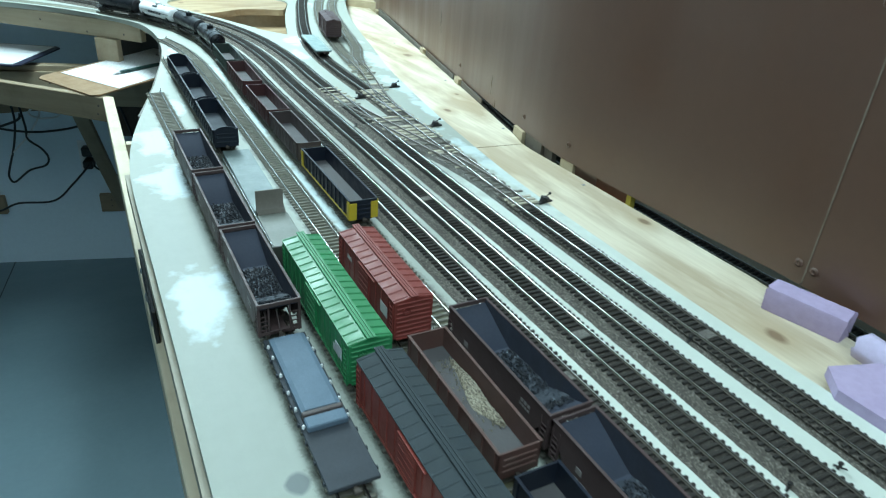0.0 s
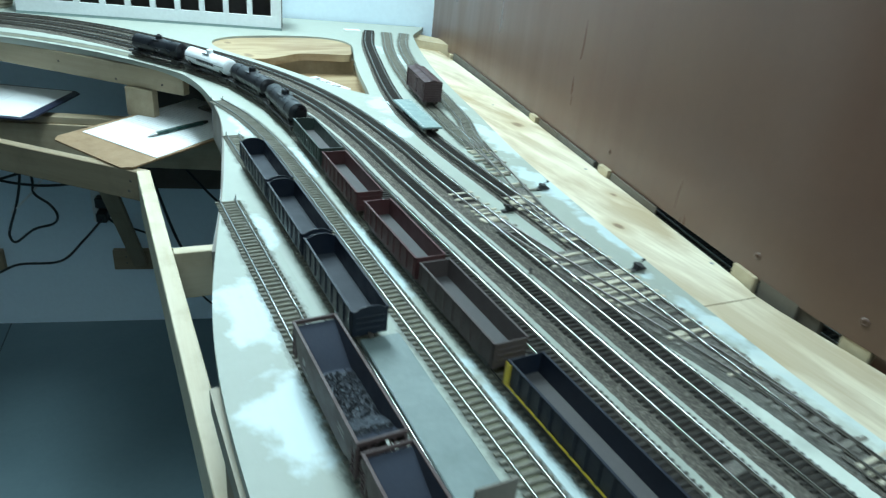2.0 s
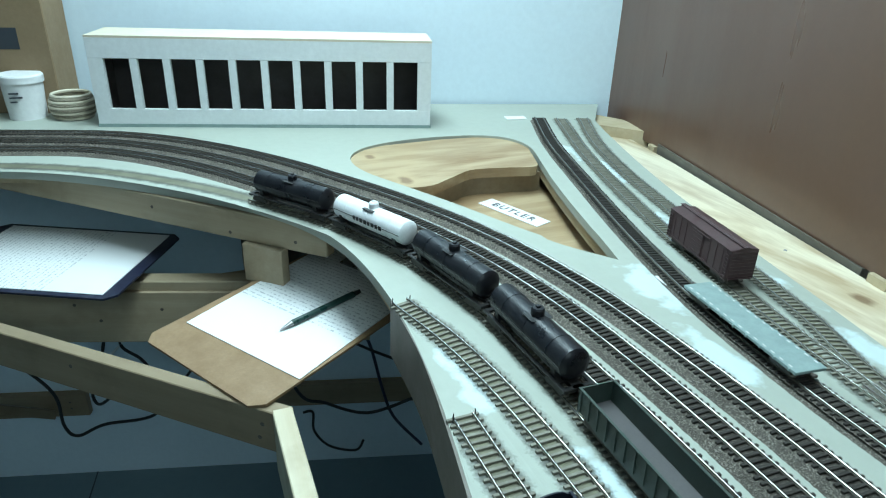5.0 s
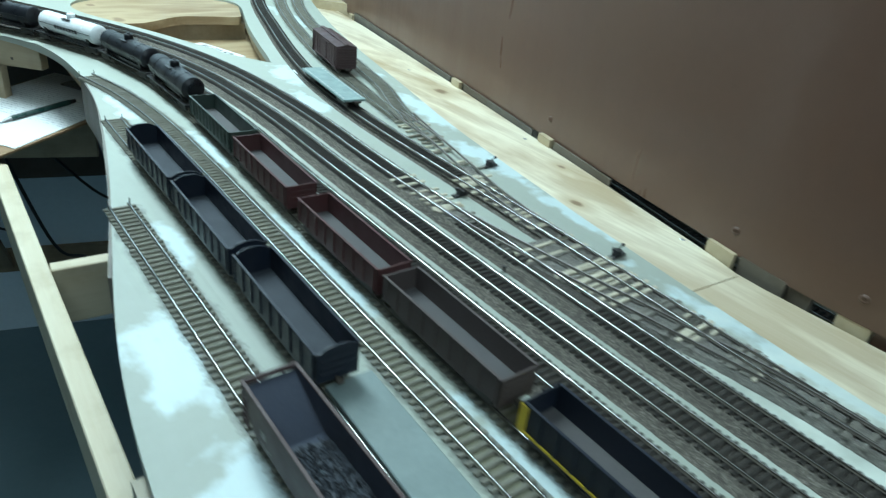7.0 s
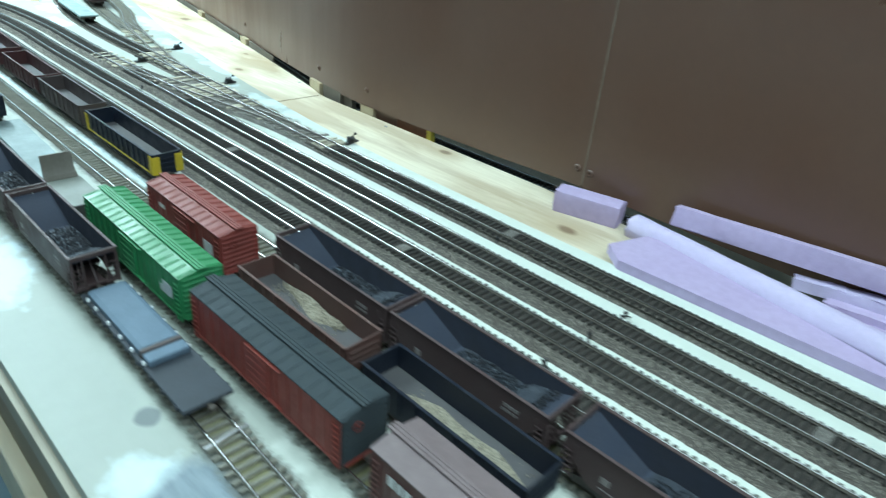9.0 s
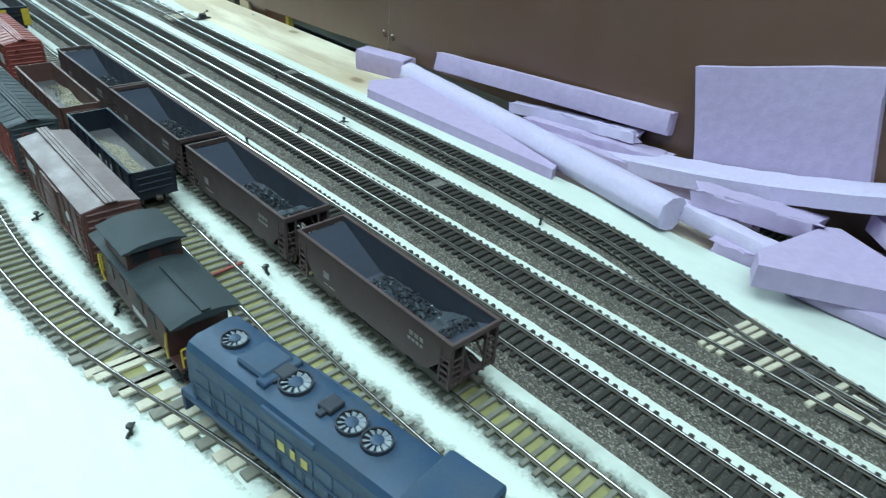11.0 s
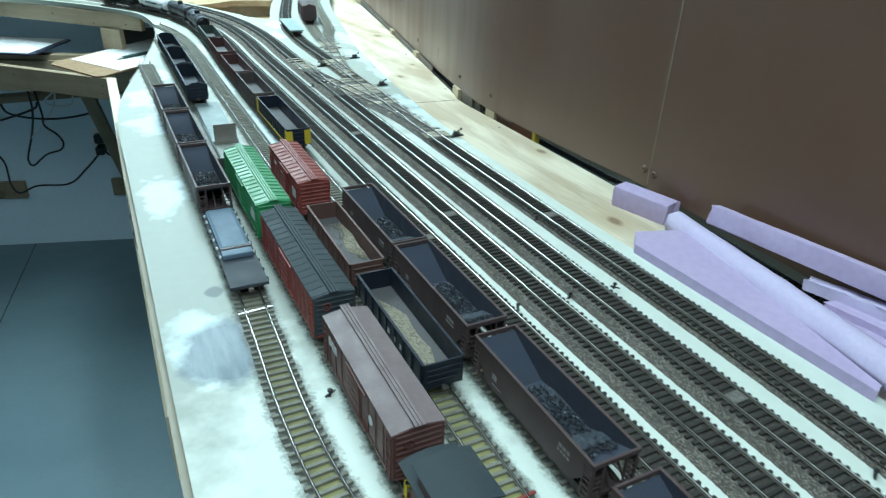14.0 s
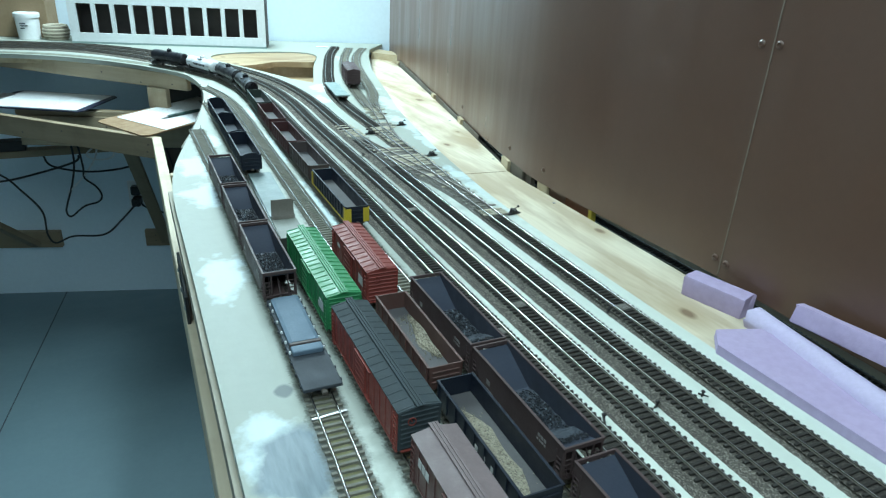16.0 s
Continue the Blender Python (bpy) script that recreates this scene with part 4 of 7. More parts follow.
# ------------------------------------------------------------------ tracks
main_track("model_track", M1, "first ballasted main track with dark ties", seed=1)
main_track("model_track", M2, "second ballasted main track with dark ties", seed=2)
main_track("model_track", M3, "third ballasted main track with a crossover", seed=3, tie_skip=((-0.40, -0.252), (1.02, 1.10), (0.84, 0.93)))
main_track("model_track", M4, "ballasted track that turns off as a branch", seed=4, tie_skip=((-0.46, -0.248), (0.575, 1.11)), near_side=0.0178)
yard_track("yard_track", Y1, "yard siding on weathered bare board with a curved lead", 5, skip=((-0.26, -0.07),))
yard_track("yard_track", Y2, "yard siding behind the loading slab", 6, rail_span=(Y2.s_of_y(-0.21), Y2.length), skip=((0.6, 0.87),))
yard_track("yard_track", Y3, "empty yard track with olive weathered ties", 7)
yard_track("yard_track", Y4, "yard track that follows the main curve", 8, rail_span=(0, Y4.s_of_y(1.958)))
yard_track("branch_track", TP.cut(TP.s_of_y(1.30), TP.length), "weathered branch siding with a boxcar", 9)
yard_track("branch_track", TQ.cut(TQ.s_of_y(1.30), TQ.length), "weathered branch siding by the plywood", 10)

# hand-laid turnouts: bare wooden ties, loose rails
M["tie_brown"] = paint("tie_brown", (0.33, 0.30, 0.245), 0.8, (0.20, 0.18, 0.145), 0.6, 90)
throat = thing("turnout_ladder", pose(0, 0, 0), "hand-laid turnouts with bare wood ties between main and branch", "turnout")
for ln in (XO, TP.cut(0, TP.s_of_y(1.33)), TQ.cut(0, TQ.s_of_y(1.31))):
    rails(ln, 0.0072, throat, "rail_old", 3)
bed = [(-0.0175, 0.0002), (-0.0145, 0.0050), (0.0, 0.0052), (0.0145, 0.0050), (0.0175, 0.0002)]
part("ballast", sweep(TP.cut(TP.s_of_y(0.98), TP.s_of_y(1.13)), bed, 2, 0.0004, False, 12), "ballast_light", throat, "light grey ballast")
part("ballast", sweep(XO, bed, 2, 0.0004, False, 13), "ballast_light", throat, "light grey ballast")
rng = random.Random(4)
M["tie_grey"] = paint("tie_grey", (0.235, 0.222, 0.19), 0.8, (0.15, 0.14, 0.118), 0.6, 90)
fill = Shape()
for k, fy in enumerate(np.arange(0.60, 0.96, 0.006)):
    left_, right_ = float(np.interp(-fy, -XO.p[:, 1], XO.p[:, 0])) - 0.0165, float(np.interp(fy, M4.p[:, 1], M4.p[:, 0])) + 0.0165
    fill.v += [(left_ + (right_ - left_) * i / 8 + rng.uniform(-0.0008, 0.0008), float(fy), 0.0050 + rng.uniform(-0.0004, 0.0005) if 0 < i < 8 else 0.0006) for i in range(9)]
    if k:
        fill.f += [(9 * k - 9 + i, 9 * k - 8 + i, 9 * k + 1 + i, 9 * k + i) for i in range(8)]
part("ballast", fill, "ballast_light", throat, "light grey ballast", smooth=0)
y = 0.585
while y < 1.31:
    spans = []
    c = float(np.interp(y, TP.p[:, 1], TP.p[:, 0])) if y > 1.11 else float(np.interp(y, M4.p[:, 1], M4.p[:, 0]))
    cx = float(np.interp(-y, -XO.p[:, 1], XO.p[:, 0]))

    def some(chance):
        return "tie_cream" if rng.random() < chance else "tie_grey"
    if y < 0.625:
        spans.append((0.432, 0.470, some(0.8)))
    elif y < 0.935:
        # long ties below both lines, half sunk in light ballast
        spans.append((cx - 0.0155, c + 0.0165, some(0.85) if y > 0.835 else some(0.12)))
        if abs(y - 0.757) < 0.0045 or abs(y - 0.790) < 0.0045 or abs(y - 0.70) < 0.0045:
            spans = [(0.427, 0.440, "tie_cream"), (c + 0.001, c + 0.0165, "tie_cream")]
    elif y < 1.02:
        spans += [(cx - 0.0150, cx + 0.0150, "tie_grey"), (c - 0.0150, c + 0.0160, some(0.6))]
    elif y < 1.11:
        spans += [(0.376, 0.412, some(0.9)), (c - 0.0150, c + 0.019, some(0.8))]
    else:
        q = float(np.interp(y, TQ.p[:, 1], TQ.p[:, 0])) if y > 1.18 else c
        spans.append((c - 0.016, q + 0.017, "tie_brown" if rng.random() < 0.45 else "tie_cream"))
    for a, b, mat in spans:
        wide = 0.0030 if rng.random() < 0.7 else 0.0038
        sh = Shape().box(a + rng.uniform(-0.002, 0.002), b + rng.uniform(-0.002, 0.002), -wide / 2, wide / 2, 0, 0.0021, 0.0003)
        part("tie", sh, mat, throat, m=pose(0, float(y), (0.0050 if mat == "tie_cream" else 0.0046) if y < 1.12 else 0.0012, 0, 0, rng.gauss(0, 1.5)))
    y += 0.0085 if y < 1.12 else rng.choice((0.009, 0.011, 0.017))

near_turn = thing("turnout", pose(0, 0, 0), "hand-laid turnout with cream wooden ties on the far main", "turnout")
pale = {0, 1, 2, 5, 6, 11, 21}
for i, y in enumerate(np.arange(-0.2565, -0.44, -0.0058)):
    if i > 7 and i not in pale and i % 3:
        continue
    x1 = float(np.interp(y, M4.p[:, 1], M4.p[:, 0])) + 0.014
    rot = pose(0.377, float(y) - 0.001, 0.0046, 0, 0, -12 + rng.gauss(0, 0.8))
    part("tie", Shape().box(rng.uniform(-0.001, 0.001), x1 - 0.377, -0.0018, 0.0018, 0, 0.0024, 0.0004), "tie_cream" if i in pale else "tie_dark", near_turn, m=rot)
for xa, ya, xb, yb in ((0.389, -0.331, 0.388, -0.370), (0.404, -0.331, 0.400, -0.367), (0.386, -0.377, 0.381, -0.450), (0.397, -0.379, 0.392, -0.450)):
    m = pose(xa, ya, 0.0052, 0, 0, math.degrees(math.atan2(xb - xa, ya - yb)) + 180)
    part("strip", Shape().box(-0.0026, 0.0026, 0, math.hypot(xb - xa, yb - ya), 0, 0.0016, 0.0003), "tie_cream", near_turn, "lengthwise cream wooden strip", m=m)

yard_turn = thing("turnout", pose(0, 0, 0), "hand-laid yard turnout with cream wooden ties and solder blobs", "turnout")
for i, y in enumerate(np.arange(-0.048, -0.215, -0.0105)):
    xa = float(np.interp(y, Y1.p[:, 1], Y1.p[:, 0])) - 0.017
    part("tie", Shape().box(xa, 0.166, -0.0032, 0.0032, 0, 0.0021, 0.0003), "tie_cream" if i % 3 else "tie_yard", yard_turn, m=pose(0, float(y), 0.0006, 0, 0, rng.gauss(0, 1.5)))


# ------------------------------------------------------------------ rolling stock
def stock_paint(name, col, rough=0.48, grime=(0.16, 0.14, 0.12), amount=0.35, spec=0.5):
    M[name] = paint(name, col, rough, grime, amount, 55, 0.0, 0.1, spec=spec)
    return name


stock_paint("hopper_brown", (0.080, 0.050, 0.049), 0.56, (0.10, 0.076, 0.074), 0.4, 0.35)
stock_paint("hopper_inside", (0.040, 0.049, 0.072), 0.8, (0.065, 0.07, 0.088), 0.5, 0.25)
stock_paint("hopper_lining", (0.040, 0.047, 0.070), 0.7, (0.05, 0.05, 0.06), 0.5)
stock_paint("gon_black", (0.009, 0.014, 0.026), 0.45, (0.024, 0.028, 0.036), 0.4, 0.35)
stock_paint("gon_floor", (0.076, 0.072, 0.075), 0.7, (0.11, 0.105, 0.10), 0.5)
stock_paint("gon_dark_floor", (0.036, 0.043, 0.055), 0.7, (0.055, 0.06, 0.068), 0.5, 0.3)
stock_paint("gon_red", (0.082, 0.028, 0.029), 0.55, (0.080, 0.050, 0.048), 0.45, 0.35)
stock_paint("gon_brown", (0.080, 0.062, 0.060), 0.55, (0.095, 0.075, 0.07), 0.45, 0.35)
stock_paint("gon_rust", (0.115, 0.052, 0.043), 0.55, (0.12, 0.09, 0.075), 0.45)
stock_paint("gon_green", (0.030, 0.055, 0.045), 0.5, (0.07, 0.075, 0.065), 0.45)
stock_paint("yellow", (0.62, 0.45, 0.02), 0.5, (0.4, 0.28, 0.05), 0.4)
stock_paint("box_green", (0.026, 0.235, 0.084), 0.46, (0.04, 0.20, 0.08), 0.4)
stock_paint("box_red", (0.24, 0.042, 0.032), 0.55, (0.18, 0.05, 0.04), 0.45)
stock_paint("box_orange", (0.26, 0.043, 0.030), 0.5, (0.15, 0.045, 0.038), 0.5)
stock_paint("roof_black", (0.034, 0.047, 0.054), 0.72, (0.06, 0.07, 0.07), 0.5, 0.25)
stock_paint("box_brown", (0.115, 0.040, 0.034), 0.5, (0.09, 0.05, 0.045), 0.5)
stock_paint("roof_brown", (0.20, 0.150, 0.150), 0.6, (0.14, 0.10, 0.10), 0.6)
stock_paint("box_plum", (0.060, 0.030, 0.032), 0.5, (0.09, 0.06, 0.06), 0.5)
stock_paint("flat_grey", (0.042, 0.051, 0.063), 0.66, (0.068, 0.073, 0.078), 0.5, 0.3)
stock_paint("flat_mint", (0.24, 0.33, 0.32), 0.55, (0.18, 0.24, 0.23), 0.5)
stock_paint("load_blue", (0.135, 0.195, 0.255), 0.5, (0.12, 0.165, 0.21), 0.5, 0.12)
stock_paint("tank_black", (0.007, 0.008, 0.011), 0.36, (0.02, 0.02, 0.024), 0.4, 0.4)
stock_paint("tank_white", (0.74, 0.77, 0.78), 0.4, (0.5, 0.5, 0.5), 0.25)
stock_paint("caboose_red", (0.070, 0.024, 0.022), 0.5, (0.08, 0.05, 0.045), 0.5)
stock_paint("loco_blue", (0.020, 0.058, 0.118), 0.55, (0.045, 0.068, 0.098), 0.7)
stock_paint("loco_dark", (0.020, 0.028, 0.045), 0.5, (0.06, 0.06, 0.06), 0.5)
stock_paint("letter_white", (0.62, 0.63, 0.62), 0.6, (0.4, 0.4, 0.4), 0.4)
stock_paint("fan_grey", (0.26, 0.30, 0.33), 0.6, (0.15, 0.18, 0.2), 0.5)
stock_paint("letter_faded", (0.30, 0.28, 0.27), 0.6, (0.16, 0.13, 0.12), 0.7)
stock_paint("letter_yellow", (0.55, 0.46, 0.10), 0.6, (0.4, 0.32, 0.1), 0.4)
stock_paint("coupler_dark", (0.045, 0.036, 0.03), 0.6, (0.10, 0.08, 0.06), 0.5)
stock_paint("truck_dark", (0.030, 0.026, 0.024), 0.65, (0.09, 0.075, 0.06), 0.5)


def truck_meshes():
    frame_ = Shape()
    for sx in (-1, 1):
        x0, x1 = sorted((sx * 0.0112, sx * 0.0132))
        frame_.prism([(-0.0135, 0.0042), (-0.0105, 0.0026), (-0.004, 0.0036), (0.004, 0.0036), (0.0105, 0.0026), (0.0135, 0.0042), (0.0125, 0.0074), (0.006, 0.0088), (-0.006, 0.0088), (-0.0125, 0.0074)], 0, x0, x1)
    frame_.box(-0.0112, 0.0112, -0.0035, 0.0035, 0.0062, 0.0096)
    wheel = Shape()
    for sx in (-1, 1):
        wheel.lathe([(0.0, -0.0002), (0.0026, -0.0004), (0.0046, 0.0002), (0.0054, 0.0), (0.0055, 0.0016), (0.0064, 0.0019), (0.0064, 0.0025), (0.0, 0.0025)], (sx * 0.0101, 0, 0.0055), (-sx, 0, 0), 18)
    wheel.rod((-0.0105, 0, 0.0055), (0.0105, 0, 0.0055), 0.0012, n=8)
    return frame_.mesh("side_frames", "truck_dark", 0.5), wheel.mesh("wheelset", "wheel", 0.6)


TRUCK, WHEELSET = truck_meshes()
COUPLER = Shape().box(-0.0014, 0.0014, 0, 0.006, 0.0078, 0.0104, 0.0003).box(-0.0026, 0.0022, 0.0055, 0.0092, 0.0076, 0.0108, 0.0006).mesh("coupler", "coupler_dark", 0.5)


def running_gear(ob, length, inset=0.021):
    for sy in (-1, 1):
        tr = part("truck", TRUCK, None, ob, m=pose(0, sy * (length / 2 - inset), 0))
        for dy in (-0.0092, 0.0092):
            part("wheelset", WHEELSET, None, tr, m=pose(0, dy, 0))
        part("coupler", COUPLER, None, ob, m=pose(0, sy * (length / 2 - 0.0035), 0, 0, 0, 0 if sy > 0 else 180))


def bars(shape, side_x, y0, z0, widths, height, thick=0.00025, gap=0.0012):
    """Illegible lettering on a side: plain bars in a row."""
    y = y0
    for w in widths:
        x0, x1 = sorted((side_x, side_x + math.copysign(thick, side_x)))
        shape.box(x0, x1, y, y + w, z0, z0 + height)
        y += w + gap
    return shape


def hopper(m, L, label, seed):
    W, z0, z1 = 0.0338, 0.0105, 0.0385
    ob = thing("hopper_car", m, label, "hopper car", "hopper cars")
    rng = random.Random(seed)
    t = 0.0011
    for sx in (-1, 1):
        x = sx * W / 2
        xi = x - sx * t
        sh = Shape()
        a, b = sorted((x, xi))
        # side sheet: level top, bottom that rises at the ends
        sh.prism([(-L / 2 + 0.001, z1 - 0.001), (-L / 2 + 0.001, z1 - 0.0085), (-L / 2 + 0.017, z0 + 0.002), (-L / 2 + 0.022, z0), (L / 2 - 0.022, z0), (L / 2 - 0.017, z0 + 0.002),
                  (L / 2 - 0.001, z1 - 0.0085), (L / 2 - 0.001, z1 - 0.001)], 0, a, b)
        part("side_sheet", sh, "hopper_brown", ob)
    # sloping floor at both ends, ridge in the middle
    for sy in (-1, 1):
        sh = Shape()
        pts = [(sy * (L / 2 - 0.002), z1 - 0.004), (sy * (L / 2 - 0.041), z0 + 0.006), (sy * (L / 2 - 0.042), z0 + 0.0045), (sy * (L / 2 - 0.002), z1 - 0.0055)]
        sh.prism(pts, 0, -W / 2 + t, W / 2 - t)
        part("slope_sheet", sh, "hopper_inside", ob)
    mid = Shape().prism([(-L / 2 + 0.041, z0 + 0.006), (L / 2 - 0.041, z0 + 0.006), (L / 2 - 0.041, z0 + 0.004), (-L / 2 + 0.041, z0 + 0.004)], 0, -W / 2 + t, W / 2 - t)
    part("floor_sheet", mid, "hopper_inside", ob)
    # inner faces are bare dark steel
    for sx in (-1, 1):
        a, b = sorted((sx * (W / 2 - t - 0.0001), sx * (W / 2 - t - 0.0004)))
        sh = Shape().prism([(-L / 2 + 0.002, z1 - 0.0012), (-L / 2 + 0.002, z1 - 0.006), (-L / 2 + 0.041, z0 + 0.0062), (L / 2 - 0.041, z0 + 0.0062), (L / 2 - 0.002, z1 - 0.006), (L / 2 - 0.002, z1 - 0.0012)], 0, a, b)
        part("inner_lining", sh, "hopper_lining", ob)
    rim = Shape()
    for sx in (-1, 1):
        a, b = sorted((sx * (W / 2 + 0.0008), sx * (W / 2 - 0.0016)))
        rim.box(a, b, -L / 2, L / 2, z1 - 0.0012, z1, 0.0003)
    for sy in (-1, 1):
        a, b = sorted((sy * L / 2, sy * (L / 2 - 0.0018)))
        rim.box(-W / 2, W / 2, a, b, z1 - 0.0035, z1 + 0.0001, 0.0003)
    part("top_rim", rim, "hopper_brown", ob)
    for sy in (-1, 1):
        e = Shape()
        y = sy * (L / 2 - 0.0012)
        for x in (-W / 2 + 0.0012, -W / 2 + 0.0085, W / 2 - 0.0085, W / 2 - 0.0012):
            e.box(x - 0.0006, x + 0.0006, y - 0.0006, y + 0.0006, 0.0085, z1 - 0.003)
        for k in range(5):
            z = 0.0095 + k * 0.0042
            for sx in (-1, 1):
                a, b = sorted((sx * (W / 2 - 0.0085), sx * (W / 2 - 0.0012)))
                e.box(a, b, y - 0.0004, y + 0.0004, z, z + 0.0007)
        part("end_ladder", e, "hopper_brown", ob)
        s = Shape().box(-W / 2, W / 2, min(y, y - sy * 0.003), max(y, y - sy * 0.003), 0.0085, 0.0118, 0.0004)
        s.box(-0.006, 0.006, min(y, y - sy * 0.036), max(y, y - sy * 0.036), 0.0092, 0.0115)
        for x in (-0.011, 0.0, 0.011):
            s.rod((x, y, 0.0115), (x * 0.8, sy * (L / 2 - 0.012), 0.028), 0.0007, n=6)
        part("end_sill", s, "hopper_brown", ob)
        for sx in (-1, 1):
            # grab irons on the side, by the end
            g = Shape()
            a, b = sorted((sx * (W / 2 + 0.0004), sx * (W / 2 - 0.001)))
            for yy in (0.0015, 0.0085):
                g.box(a, b, sy * (L / 2 - yy) - 0.0006, sy * (L / 2 - yy) + 0.0006, 0.0085, z1 - 0.006)
            for k in range(5):
                z = 0.0095 + k * 0.0042
                c, d = sorted((sy * (L / 2 - 0.0015), sy * (L / 2 - 0.0085)))
                g.box(a, b, c, d, z, z + 0.0007)
            part("side_ladder", g, "hopper_brown", ob)
    for c in (-0.024, 0.024):
        h = Shape().prism([(c - 0.018, z0 + 0.004), (c + 0.018, z0 + 0.004), (c + 0.005, 0.0035), (c - 0.005, 0.0035)], 0, -W / 2 + 0.004, W / 2 - 0.004)
        part("hopper_bay", h, "hopper_brown", ob)
    for sx in (-1, 1):
        for y0, zz, widths, high in ((-0.047, 0.026, (0.0025, 0.003, 0.0028), 0.0026), (-0.047, 0.0225, (0.002, 0.002, 0.002, 0.002), 0.0018), (0.036, 0.019, (0.0055,), 0.0045), (0.030, 0.0145, (0.006, 0.004), 0.0008)):
            part("lettering", bars(Shape(), sx * (W / 2 + 0.0001), y0, zz, widths, high), "letter_faded", ob, "faded white lettering")
    running_gear(ob, L, 0.019)
    # loose lumps of coal in the middle
    lumps = Shape()
    nx, ny = 9, 26
    half = L / 2 - 0.033
    for j in range(ny + 1):
        for i in range(nx + 1):
            u, w = -1 + 2 * j / ny, -1 + 2 * i / nx
            edge = max(0.0, 1 - abs(u) ** 6)
            ly = u * (half + rng.uniform(-0.002, 0.002)) - 0.0115
            zz = max(z0 + 0.0062, z0 + 0.0062 + (abs(ly) - (L / 2 - 0.041)) * 0.55)
            lumps.v.append((w * (W / 2 - 0.0018), ly, zz + edge * (0.0016 + 0.0018 * rng.random())))
    for j in range(ny):
        for i in range(nx):
            a = j * (nx + 1) + i
            lumps.f.append((a, a + 1, a + nx + 2, a + nx + 1))
    for i in range(900):
        u = rng.uniform(-1, 1)
        w = rng.uniform(-1, 1)
        h = (1 - abs(u)) * 0.0030 * rng.random() + 0.0026
        lx, ly, lz = w * (W / 2 - 0.0030), -0.018 + u * (L / 2 - 0.027 - rng.random() * 0.005), z0 + 0.006 + h
        lz = max(lz, z0 + 0.006 + max(0, (abs(ly) - (L / 2 - 0.041)) * 0.55))
        r = rng.uniform(0.0006, 0.0015)
        M3x = Euler((rng.random() * 6, rng.random() * 6, rng.random() * 6)).to_matrix()
        vs = [Vector(v) * r * rng.uniform(0.6, 1.1) for v in ((1, 0, 0), (-1, 0, 0), (0, 1, 0), (0, -1, 0), (0, 0, 1), (0, 0, -1))]
        vs = [M3x @ v + Vector((lx, ly, lz)) for v in vs]
        lumps.add(vs, [(0, 2, 4), (2, 1, 4), (1, 3, 4), (3, 0, 4), (2, 0, 5), (1, 2, 5), (3, 1, 5), (0, 3, 5)])
    tagged(part("coal_load", lumps, "coal", smooth=0, m=m), "glinting black coal lumps lying in a hopper car", "coal", "coal loads", "stuff")
    return ob


